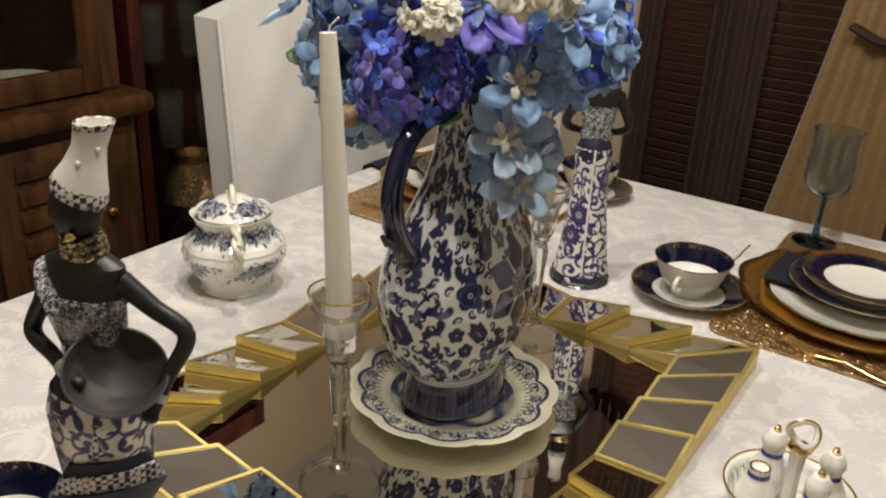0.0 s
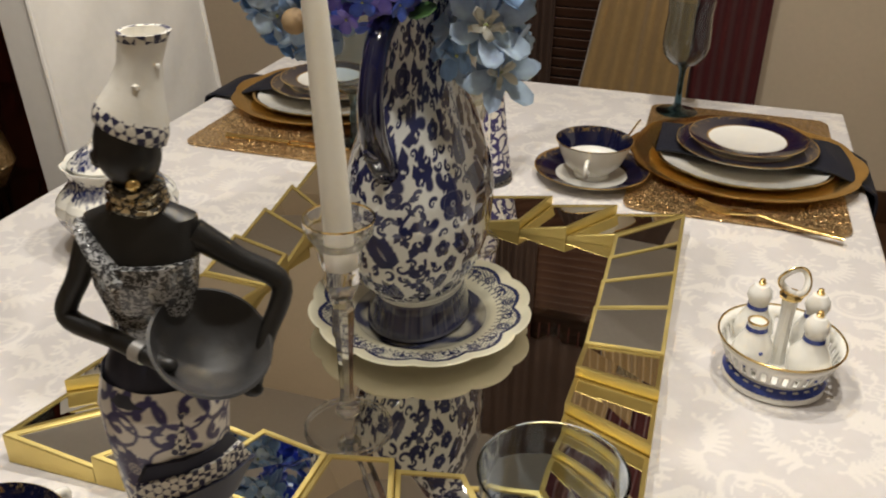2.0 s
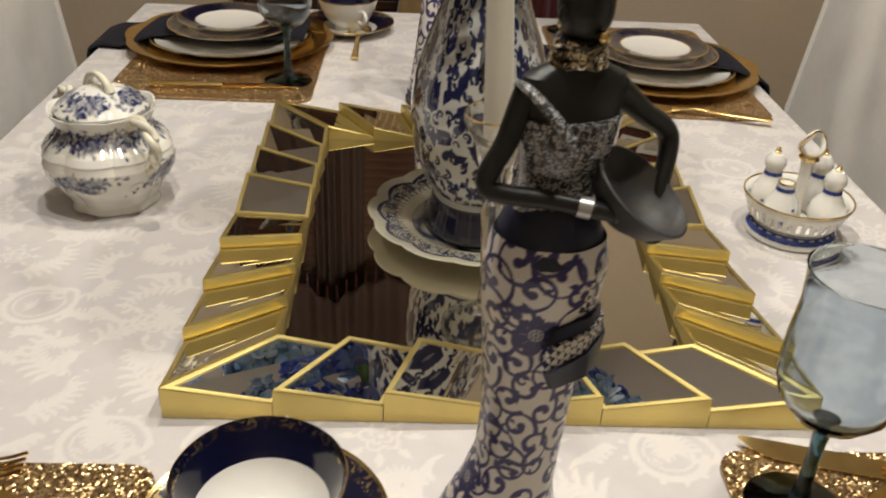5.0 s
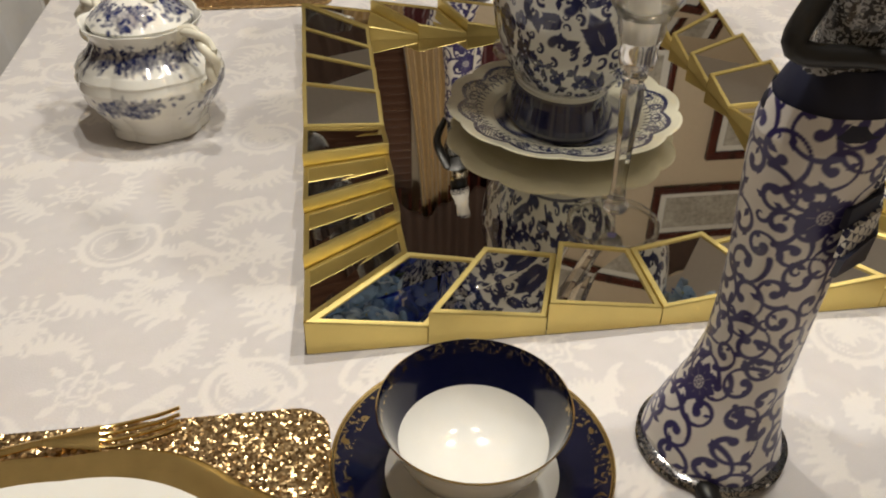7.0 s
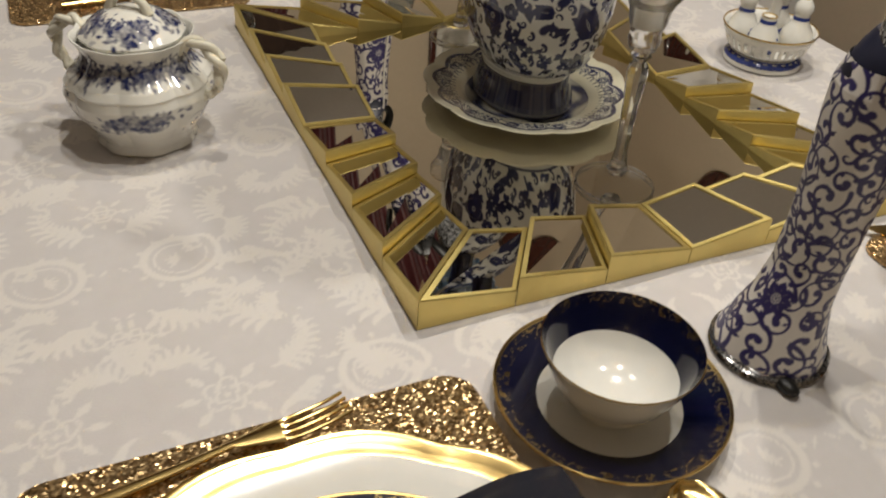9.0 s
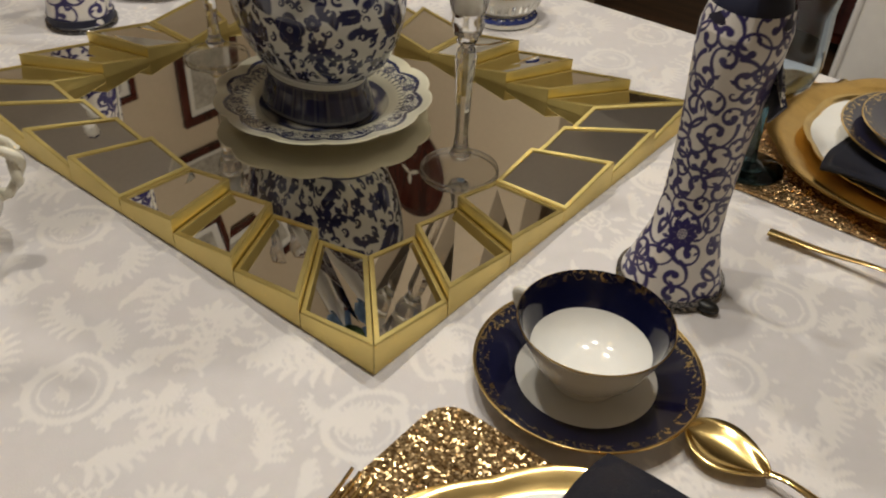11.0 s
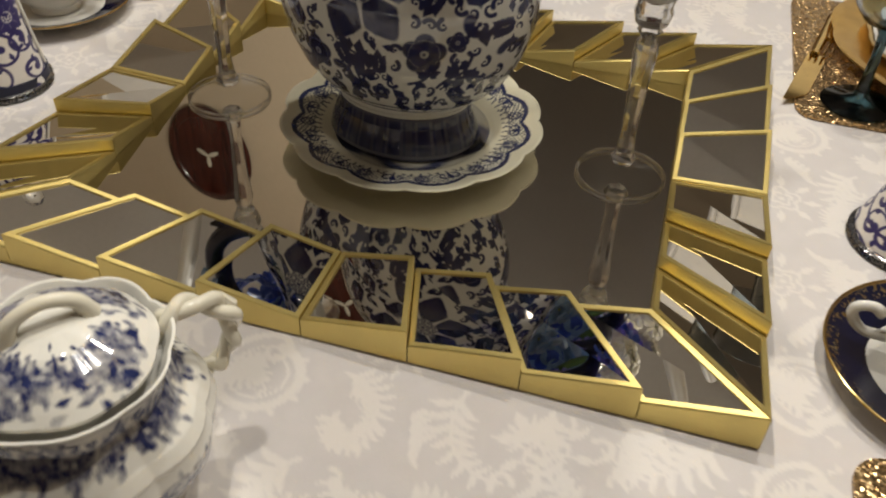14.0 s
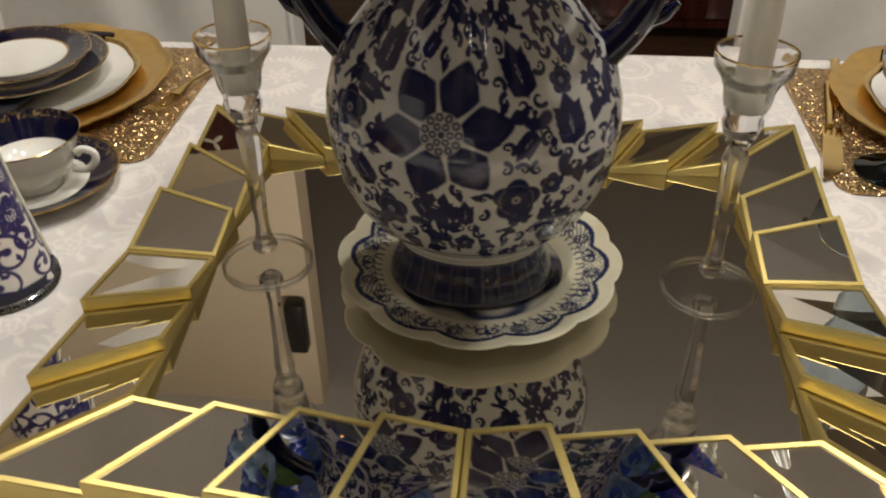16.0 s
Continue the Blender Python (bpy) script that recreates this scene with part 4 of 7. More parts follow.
def tray_panel(o0, o1, i1, i0, zo0, zo1, zi0, zi1):
    """One sloping panel of the border: a gilt wedge with a rim, and the mirror let into it. Outer edge o0-o1, inner edge i0-i1."""
    bm = bmesh.new()
    P = [Vector((*p, z)) for p, z in ((o0, zo0), (o1, zo1), (i1, zi1), (i0, zi0))]
    c = sum(P, Vector()) / 4
    rim = 0.0042
    inner = []
    for k in range(4):
        p, a, b = P[k], P[k - 1] - P[k], P[(k + 1) % 4] - P[k]
        a.normalize(), b.normalize()
        s = max(0.35, a.cross(b).length)
        inner.append(p + (a + b) * (rim / s))
    low = [bm.verts.new((p.x, p.y, 0.0005)) for p in P]
    lip = 0.0009
    mid = [bm.verts.new((p.x, p.y, p.z - lip)) for p in P]
    top = [bm.verts.new(p + (c - p).normalized() * lip) for p in P]
    inn = [bm.verts.new(p) for p in inner]
    sunk = [bm.verts.new(p - Vector((0, 0, 0.0016))) for p in inner]
    for k in range(4):
        n = (k + 1) % 4
        for A, B in ((low, mid), (mid, top), (top, inn), (inn, sunk)):
            bm.faces.new((A[k], A[n], B[n], B[k]))
    bm.faces.new(list(reversed(low)))
    bmesh.ops.recalc_face_normals(bm, faces=bm.faces)
    pan = part("border_panel", bm, M_TRAY, tray, smooth=0)
    bm = bmesh.new()
    t = [bm.verts.new(p - Vector((0, 0, 0.0012))) for p in inner]
    u = [bm.verts.new(p - Vector((0, 0, 0.0034))) for p in inner]
    bm.faces.new(t), bm.faces.new(list(reversed(u)))
    for k in range(4):
        bm.faces.new((u[k], u[(k + 1) % 4], t[(k + 1) % 4], t[k]))
    bmesh.ops.recalc_face_normals(bm, faces=bm.faces)
    part("mirror", bm, M_MIRROR, pan, "smoky mirror inlay", smooth=0)


GAP = 0.0004
for axis, sign in ((0, -1), (0, 1), (1, -1), (1, 1)):
    L, W, n = (HX, HY, 6) if axis == 0 else (HY, HX, 8)
    jit = random.Random(3 + axis * 2 + sign)
    outer = [L * (2 * k / n - 1) for k in range(n + 1)]
    inn = [(L - IN) * (2 * k / n - 1) for k in range(n + 1)]
    for k in range(n):
        hi0 = k < n / 2  # the end towards the corner stands high
        zo = (0.029, 0.0165) if hi0 else (0.0165, 0.029)
        zi = (0.025, 0.0135) if hi0 else (0.0135, 0.025)
        e = (outer[k] + GAP, outer[k + 1] - GAP, inn[k] + GAP, inn[k + 1] - GAP)

        def at(a, w):
            return (a, sign * w) if axis == 0 else (sign * w, a)

        quad = [at(e[0], W), at(e[1], W), at(e[3], W - IN), at(e[2], W - IN)]
        tray_panel(quad[0], quad[1], quad[2], quad[3], zo[0], zo[1], zi[0], zi[1])

# ---- plate and vase in the middle ----
ZM = T + 0.0078  # face of the centre mirror
PX, PY = 0.003, -0.027


def delft_plate():
    R, lobes = 0.113, 12
    prof = [(0.0, 0.004), (0.06, 0.004), (0.066, 0.006), (0.072, 0.009), (0.085, 0.0135), (0.1, 0.016), (0.111, 0.0185), (0.113, 0.0182), (0.1125, 0.017), (0.1, 0.0125), (0.085, 0.0095), (0.072, 0.0045), (0.064, 0.0), (0.058, 0.0), (0.055, 0.0018), (0.0, 0.0018)]
    nu, per = 520, 14
    rs, zs = [], []
    for (r0, z0), (r1, z1) in zip(prof, prof[1:]):
        k = np.arange(per) / per
        rs += list(r0 + (r1 - r0) * k)
        zs += list(z0 + (z1 - z0) * k)
    rs, zs = np.array(rs + [0.0]), np.array(zs + [0.0018])
    th = np.arange(nu) / nu * 2 * math.pi
    RR, TH = np.meshgrid(rs, th, indexing="ij")
    ZZ = np.repeat(zs[:, None], nu, 1)
    w = np.clip((RR - 0.085) / 0.028, 0, 1)
    lob = np.abs(np.cos(lobes * TH / 2)) ** 0.7
    scal = 1 + w * 0.045 * (lob - 0.7)
    top = np.arange(len(rs)) < 6.6 * per
    inner = 0.097 + 0.006 * np.abs(np.cos(lobes * TH / 2))
    cv = Canvas(0.56, 0.114, 1040, 228)
    for k in range(24):
        u = (k + 0.5) * 0.56 / 24
        if k % 2:
            cv.dab(u, 0.0905, 0.0062, 0.0062)
            cv.dab(u, 0.0905, 0.0042, 0.0042, value=0.1)
            for q in range(6):
                cv.dab(u + 0.0026 * math.cos(q * 1.05), 0.0905 + 0.0026 * math.sin(q * 1.05), 0.0011, 0.0011)
        else:
            cv.comma(u - 0.004, 0.089, 1.0, 0.0055, 1, 0.24)
            cv.comma(u + 0.004, 0.089, 2.1, 0.0055, -1, 0.24)
            cv.leaf(u, 0.084, math.pi / 2, 0.012, 0.005)
        for q in (-0.0075, 0.0, 0.0075):
            cv.leaf(u + q, 0.085, -math.pi / 2 + q * 60, 0.006, 0.0026)
            cv.dab(u + q, 0.0795, 0.0011, 0.0011)
        cv.stroke([(u + d, 0.0845) for d in np.linspace(-0.0117, 0.0117, 20)], 0.0006, 0.0006)
    lace = cv.a[np.clip((RR / 0.114 * 228).astype(int), 0, 227), (TH / (2 * math.pi) * 1040).astype(int) % 1040]
    edge = np.abs(RR - (inner - 0.0014)) < 0.0021
    fill = (RR > 0.0848) & (RR < inner) & (np.sin(TH * 132) * np.sin(RR * 1700 + 2 * np.sin(TH * 30)) > 0.05)
    paint = np.maximum(lace * (RR < inner), np.maximum(edge * 1.0, fill * 0.95))
    centre = (RR < 0.068) * np.clip(0.7 + 0.45 * np.sin(RR * 240 + 2 * np.sin(TH * 5)), 0.35, 0.95)
    paint = np.maximum(paint, centre) * top[:, None]
    V = np.stack([RR * scal * np.cos(TH), RR * scal * np.sin(TH), ZZ + w * 0.001 * lob], -1)
    ob = grid_object("under_plate", V.reshape(-1, 3), nu, len(rs), True, paint, M_DELFT)
    ob.location = (PX, PY, ZM)
    return tagged(ob, "cream scalloped plate with blue lace border under the vase", "plate")


delft_plate()
VZ = ZM + 0.0042
vase = thing("flower_vase", PX - 0.003, -0.021, VZ, "flattened blue and white porcelain vase with dark handles", "vase")
VPROF = [(0.0, 0.05, 0.0635), (0.004, 0.052, 0.066), (0.012, 0.05, 0.0645), (0.028, 0.0455, 0.0585), (0.04, 0.044, 0.0565), (0.0425, 0.0455, 0.059), (0.045, 0.0445, 0.06), (0.053, 0.0505, 0.0734), (0.066, 0.0575, 0.086), (0.09, 0.0655, 0.0977), (0.115, 0.0685, 0.1045), (0.138, 0.069, 0.1066), (0.16, 0.066, 0.1055), (0.182, 0.0595, 0.0996), (0.204, 0.0515, 0.088), (0.226, 0.043, 0.0705), (0.25, 0.0355, 0.0525), (0.275, 0.031, 0.04), (0.3, 0.0285, 0.0348), (0.32, 0.03, 0.036), (0.335, 0.035, 0.042), (0.342, 0.038, 0.046)]
VN, VR = 740, 520
vz = np.linspace(0, 0.342, VR)
pz = np.array([p[0] for p in VPROF])
hx = np.interp(vz, pz, [p[1] for p in VPROF])
hy = np.interp(vz, pz, [p[2] for p in VPROF])
ker = np.exp(-0.5 * (np.arange(-9, 10) / 4.0) ** 2)
ker /= ker.sum()
sm = slice(74, VR - 12)
hx[sm] = np.convolve(np.pad(hx, 9, mode="edge"), ker, mode="valid")[sm]
hy[sm] = np.convolve(np.pad(hy, 9, mode="edge"), ker, mode="valid")[sm]
# points spread evenly round the flattened girth
_t = np.linspace(0, 2 * math.pi, 4001)
_arc = np.concatenate([[0], np.cumsum(np.hypot(np.diff(0.068 * np.cos(_t)), np.diff(0.106 * np.sin(_t))))])
CW = float(_arc[-1])
TH = np.interp(np.arange(VN) / VN * CW, _arc, _t)
can = Canvas(CW, 0.342, VN, VR)
rnd = random.Random(5)


def palmette(u, v, a, s):
    """A dark toothed leaf with a pale slit, on two small curls."""
    c, n = math.cos(a), math.sin(a)
    bx, by = u - c * s, v - n * s
    can.leaf(bx, by, a, 2.3 * s, 1.35 * s)
    for e in (0.1, 0.42, 0.74, 1.05):
        for q in (-1, 1):
            can.leaf(bx + c * s * e, by + n * s * e, a + q * 0.72, 1.0 * s, 0.58 * s)
    can.leaf(u - c * 0.45 * s, v - n * 0.45 * s, a, 0.85 * s, 0.15 * s, 0.25)
    can.leaf(u - c * 0.35 * s, v - n * 0.35 * s, a, 0.7 * s, 0.1 * s, 0.9)
    for q in (-1, 1):
        can.comma(bx - n * q * 0.45 * s - c * 0.2 * s, by + c * q * 0.45 * s - n * 0.2 * s, a + math.pi - q * 0.5, 0.36 * s, q, 0.3)


def blossom(u, v, r, ang):
    """A large flower: six broad pointed petals with dark edges round a beaded heart."""
    for k in range(6):
        a = ang + k * math.pi / 3
        for e, g in ((1.0, 1.0), (0.76, 0.98)):
            can.dab(u + math.cos(a) * r * 0.63, v + math.sin(a) * r * 0.63, r * 0.42 * e, r * 0.33 * e, a, g, 0.12, 0.5)
        for q in (-0.34, 0.34):
            can.leaf(u + math.cos(a + q) * r * 0.52, v + math.sin(a + q) * r * 0.52, a + q * 0.6, r * 0.34, r * 0.16)
        can.stroke([(u + math.cos(a) * r * e, v + math.sin(a) * r * e) for e in np.linspace(0.36, 0.82, 14)], r * 0.012, r * 0.008, 1.0)
    can.dab(u, v, r * 0.31, r * 0.31, value=0.2, soft=0.1)
    for n, rr, d in ((11, 0.245, 0.06), (6, 0.125, 0.055)):
        for k in range(n):
            a = 2 * math.pi * k / n
            can.dab(u + math.cos(a) * r * rr, v + math.sin(a) * r * rr, r * d, r * d, value=0.95)
            can.dab(u + math.cos(a) * r * rr, v + math.sin(a) * r * rr, r * d * 0.5, r * d * 0.5, value=0.45)
    can.dab(u, v, r * 0.05, r * 0.05, value=0.95)


def small_rose(u, v, r):
    for k in range(5):
        a = 0.3 + k * 1.257
        can.dab(u + math.cos(a) * r * 0.5, v + math.sin(a) * r * 0.5, r * 0.56, r * 0.5, a, 1.0, 0.15)
        can.stroke([(u + math.cos(a + q) * r * 0.72, v + math.sin(a + q) * r * 0.72) for q in np.linspace(-0.5, 0.5, 12)], r * 0.03, r * 0.03, 0.8)
    can.dab(u, v, r * 0.2, r * 0.2, value=0.55)
    can.dab(u, v, r * 0.08, r * 0.08, value=1.0)


def vine(u, v, a, s, turn):
    """A thin stem rolling into a ball-ended curl, with leaves on its outer side."""
    k = np.linspace(0, 1, 46)
    th = a + turn * (0.6 * k + 4.2 * k ** 3)
    pts = np.stack([u + np.cumsum(np.cos(th)) * s / 24, v + np.cumsum(np.sin(th)) * s / 24], 1)
    can.stroke(pts, 0.0015, 0.0011)
    can.dab(pts[-1][0], pts[-1][1], 0.003, 0.003)
    for i, q in ((8, -1), (16, 1), (24, -1), (31, -1)):
        can.leaf(pts[i][0], pts[i][1], th[i] + q * 0.8, s * 0.58, s * 0.36)
        can.leaf(pts[i][0], pts[i][1], th[i] + q * 1.5, s * 0.42, s * 0.26)


def crook(u, v, a, s, turn):
    """A fat hooked leaf ending in a ball."""
    can.comma(u, v, a, s, turn, 0.42)
    can.dab(u, v, s * 0.2, s * 0.2)
    can.leaf(u - math.cos(a) * s * 0.3, v - math.sin(a) * s * 0.3, a + turn * 2.4, s * 1.7, s * 1.05)
    can.leaf(u, v, a + turn * 1.4, s * 1.4, s * 0.75)


big = []


def claim(u, v, r):
    big.append((u % CW, v, r))


HALF = CW / 2
for u, v, ang in ((HALF - 0.016, 0.158, 0.15), (0.004, 0.152, 0.5)):
    blossom(u, v, 0.047, ang)
    claim(u, v, 0.047)
    for da, d, s, tilt in ((0.62, 0.066, 0.0165, 1.9), (0.05, 0.088, 0.0165, 1.75), (2.35, 0.068, 0.016, 1.5), (-2.6, 0.07, 0.014, 2.2), (1.9, 0.078, 0.014, 0.9)):
        pu, pv = u + math.cos(da) * d, v + math.sin(da) * d
        palmette(pu, pv, tilt, s)
        claim(pu, pv, s * 1.15)
    for da, d, r in ((-0.75, 0.071, 0.0165), (-2.15, 0.077, 0.014), (3.05, 0.071, 0.015)):
        pu, pv = u + math.cos(da) * d, v + math.sin(da) * d
        small_rose(pu, pv, r)
        claim(pu, pv, r * 1.1)
    for q in (-1, 1):
        # sprig under the flower
        vine(u - 0.002, v - 0.085, math.pi / 2 + q * 0.35, 0.027, -q)
for k, (f, z, s) in enumerate(((0.25, 0.125, 0.019), (0.75, 0.12, 0.019), (0.25, 0.205, 0.016), (0.75, 0.205, 0.016), (0.25, 0.26, 0.014), (0.75, 0.258, 0.014), (0.5, 0.262, 0.015), (0.0, 0.26, 0.015), (0.12, 0.285, 0.011), (0.38, 0.29, 0.011), (0.62, 0.29, 0.011), (0.88, 0.285, 0.011), (0.24, 0.073, 0.014), (0.76, 0.073, 0.014))):
    u = f * CW
    if k % 3 == 2:
        small_rose(u, z, s)
    else:
        palmette(u, z, math.pi / 2 + (0.5 if k % 2 else -0.5), s)
    claim(u, z, s * 1.2)


def free_place(u, v):
    return 0.056 < v < 0.33 and all(min(abs(u - p), CW - abs(u - p)) ** 2 + (v - q) ** 2 > (r + 0.006) ** 2 for p, q, r in big)


def sprig(u, v):
    k, a, t = rnd.random(), rnd.random() * 6.28, rnd.choice((-1, 1))
    if k < 0.38:
        crook(u, v, a, rnd.uniform(0.0095, 0.012), t)
    elif k < 0.66:
        vine(u - math.cos(a) * 0.009, v - math.sin(a) * 0.009, a, 0.019, t)
    elif k < 0.86:
        palmette(u, v, a, rnd.uniform(0.009, 0.0115))
    else:
        small_rose(u, v, 0.0085)


can.scatter(rnd, 0.0195, 9000, free_place, sprig)


def bare(u, v):
    i, j = int(v / 0.342 * VR), int(u / CW * VN)
    return 0.056 < v < 0.33 and can.a[max(0, i - 8):i + 9, max(0, j - 7):j + 8].mean() < 0.08


def filler(u, v):
    a, t = rnd.random() * 6.28, rnd.choice((-1, 1))
    can.comma(u, v, a, 0.0055, t, 0.36)
    can.dab(u, v, 0.0012, 0.0012)
    if rnd.random() < 0.5:
        can.leaf(u, v, a + 2.5, 0.011, 0.0062)


can.scatter(rnd, 0.0092, 12000, bare, filler)
# foot: dark panels, lines above and below
rows = np.linspace(0, 0.342, VR)
thn = np.arange(VN) / VN
pan = (np.abs((thn * 26) % 1 - 0.5) < 0.4)[None, :]
foot = (rows[:, None] > 0.007) & (rows[:, None] < 0.035)
can.a = np.where(rows[:, None] < 0.038, 0.93, np.where(rows[:, None] < 0.045, 0.05, can.a))
can.a = np.where(foot & pan, 1.0, can.a)
can.a = np.where(foot & (((thn * 26).astype(int) % 2) == 0)[None, :] & (np.abs((thn * 26) % 1 - 0.5) < 0.22)[None, :], 0.96, can.a)
can.a = np.where(foot & ~pan, 0.93, can.a)
can.a = np.where((rows[:, None] < 0.0065) & (rows[:, None] > 0.003), 0.85, can.a)
for z in (0.046, 0.0505):
    can.a = np.maximum(can.a, (np.abs(rows[:, None] - z) < 0.0009) * 0.9)
can.a = np.where(rows[:, None] > 0.332, 0.9, can.a)
V = np.stack([hx[:, None] * np.cos(TH), hy[:, None] * np.sin(TH), np.repeat(vz[:, None], VN, 1)], -1)
body = grid_object("vase_body", V.reshape(-1, 3), VN, VR, True, can.a, M_VASE, vase)
bm = lathe([(0.0, 0.002), (0.048, 0.001)], 48, sy=1.28)
part("vase_bottom", bm, M_PORCELAIN, vase)
part("vase_lining", lathe([(0.034, 0.341), (0.029, 0.325), (0.026, 0.3), (0.02, 0.25), (0.0, 0.245)], 40, sy=1.2), M_PORCELAIN, vase)
for s in (-1, 1):
    pth = smooth_path([(0, s * 0.09, 0.192), (0, s * 0.105, 0.21), (0, s * 0.118, 0.236), (0, s * 0.12, 0.268), (0, s * 0.104, 0.303), (0, s * 0.072, 0.321), (0, s * 0.036, 0.32)], 6)
    h = part("handle", tube(pth, spread([0.0125, 0.0115, 0.0108, 0.0102, 0.0098, 0.0095, 0.0095], len(pth)), 14), M_HANDLE, vase, "dark cobalt blue side handle")
    part("spur", tube([(0, s * 0.113, 0.214), (0, s * 0.126, 0.219), (0, s * 0.134, 0.227)], [0.006, 0.005, 0.002], 10), M_HANDLE, h)

# ---- bouquet ----
BLUES = {
    "sky": material("sky_blue_petals", (0.36, 0.56, 0.98), 0.55, vary=0.45, scale=110, sheen=0.3),
    "royal": material("royal_blue_petals", (0.1, 0.19, 0.85), 0.5, vary=0.55, scale=110, sheen=0.3),
    "violet": material("violet_petals", (0.3, 0.25, 0.86), 0.55, vary=0.4, scale=50, sheen=0.3),
    "pale": material("pale_blue_petals", (0.6, 0.74, 0.99), 0.55, vary=0.3, scale=110, sheen=0.3),
    "white": material("ivory_petals", (0.92, 0.89, 0.78), 0.6, vary=0.1, scale=30, sheen=0.3),
    "dusk": material("dusky_blue_petals", (0.18, 0.26, 0.6), 0.55, vary=0.4, scale=45, sheen=0.3),
}
for m in BLUES.values():
    # thin silk lets some light through
    nt = m.node_tree
    b = nt.nodes["Principled BSDF"]
    tl, mx = nt.nodes.new("ShaderNodeBsdfTranslucent"), nt.nodes.new("ShaderNodeMixShader")
    mx.inputs[0].default_value = 0.36
    nt.links.new(b.inputs["Base Color"].links[0].from_socket, tl.inputs["Color"])
    nt.links.new(b.outputs[0], mx.inputs[1])
    nt.links.new(tl.outputs[0], mx.inputs[2])
    nt.links.new(mx.outputs[0], nt.nodes["Material Output"].inputs["Surface"])
M_LEAF = material("green_silk_leaf", (0.06, 0.13, 0.035), 0.5, vary=0.3, scale=40)
M_HEART = material("yellow_green_centres", (0.5, 0.55, 0.22), 0.6, vary=0.3, scale=60)
M_TAN = material("dried_seed_head", (0.35, 0.24, 0.13), 0.8, vary=0.4, scale=80)
bouquet = thing("flower_bouquet", PX - 0.012, -0.021, VZ + 0.325, "silk bouquet of blue, violet and ivory flowers in the vase", "bouquet")


def petal(bm, o, d, n, L, W, cup, mi=0, tip=0.35):
    """A curved petal from o along d, facing n."""
    d, n = d.normalized(), n.normalized()
    s = d.cross(n).normalized()
    g = []
    for j, (t, w) in enumerate(((0.0, 0.2), (0.3, 0.75), (0.62, 1.0), (0.88, 0.75), (1.0, tip))):
        row = []
        for q in (-1, 0, 1):
            lift = cup * L * (t * t * 0.6 + (abs(q) * 0.25) * w)
            row.append(bm.verts.new(o + d * (L * t) + s * (q * w * W / 2) + n * (lift - (0.04 * L if q == 0 else 0))))
        g.append(row)
    for j in range(4):
        for q in range(2):
            f = bm.faces.new((g[j][q], g[j][q + 1], g[j + 1][q + 1], g[j + 1][q]))
            f.material_index = mi


def floret(bm, o, n, r, petals, cup, rnd, mi=0, centre=None, W=0.85, tip=0.35):
    n = n.normalized()
    t = n.orthogonal().normalized()
    b = n.cross(t)
    a0 = rnd.random() * 6.28
    for k in range(petals):
        a = a0 + 2 * math.pi * k / petals + rnd.uniform(-0.12, 0.12)
        petal(bm, o, t * math.cos(a) + b * math.sin(a) + n * 0.15, n, r * rnd.uniform(0.85, 1.1), r * W, cup, mi, tip)
    if centre is not None:
        ball(o + n * r * 0.06, r * 0.085, bm, centre, 1)


def hydrangea(c, R, col, count, size, seed, bottom=-0.5):
    rnd = random.Random(seed)
    bm = bmesh.new()
    c = Vector(c)
    if size > 0.02:
        count, size = int(count * 1.6), size * 0.8
    for k in range(count):
        z = 1 - (1 - bottom) * (k + 0.5) / count
        a = k * 2.39996 + rnd.uniform(-0.2, 0.2)
        q = math.sqrt(max(0, 1 - z * z))
        n = Vector((q * math.cos(a), q * math.sin(a), z))
        floret(bm, c + n * R * rnd.uniform(0.82, 1.05), n + Vector((rnd.uniform(-0.3, 0.3), rnd.uniform(-0.3, 0.3), rnd.uniform(-0.3, 0.3))), size, 4, 0.25, rnd, k % 3 == 0, 2)
    ob = part("hydrangea_head", bm, [BLUES[col[0]], BLUES[col[1]], M_HEART], bouquet, smooth=60)
    so = ob.modifiers.new("thickness", "SOLIDIFY")
    so.thickness = 0.0005
    return ob


def lily(c, n, r, col, seed, petals=6):
    rnd = random.Random(seed)
    bm = bmesh.new()
    floret(bm, Vector(c), Vector(n), r, petals, 0.35, rnd, 0, None, 0.52, 0.1)
    floret(bm, Vector(c) + Vector(n).normalized() * 0.003, Vector(n), r * 0.4, 5, 0.5, rnd, 1, 2, 0.5, 0.15)
    for v in bm.verts:
        v.co += Vector((rnd.uniform(-1, 1), rnd.uniform(-1, 1), rnd.uniform(-1, 1))) * r * 0.045
    ob = part("open_bloom", bm, [BLUES[col[0]], BLUES[col[1]], M_HEART], bouquet, smooth=60)
    so = ob.modifiers.new("thickness", "SOLIDIFY")
    so.thickness = 0.0005


def white_cluster(c, n0, R, seed):
    """A loose head of small ivory florets facing outwards and up."""
    rnd = random.Random(seed)
    bm = bmesh.new()
    n0 = Vector(n0).normalized()
    for k in range(26):
        n = (Vector((rnd.gauss(0, 1), rnd.gauss(0, 1), rnd.gauss(0, 1))).normalized() + n0 * 0.9 + Vector((0, 0, 0.35))).normalized()
        floret(bm, Vector(c) + n * R * rnd.uniform(0.75, 1.0), n, R * rnd.uniform(0.34, 0.46), 5, 0.3, rnd, 0, 1, 0.8, 0.55)
    ob = part("white_flower_head", bm, [BLUES["white"], M_HEART], bouquet, "loose head of small ivory flowers", smooth=60)
    so = ob.modifiers.new("thickness", "SOLIDIFY")
    so.thickness = 0.0005


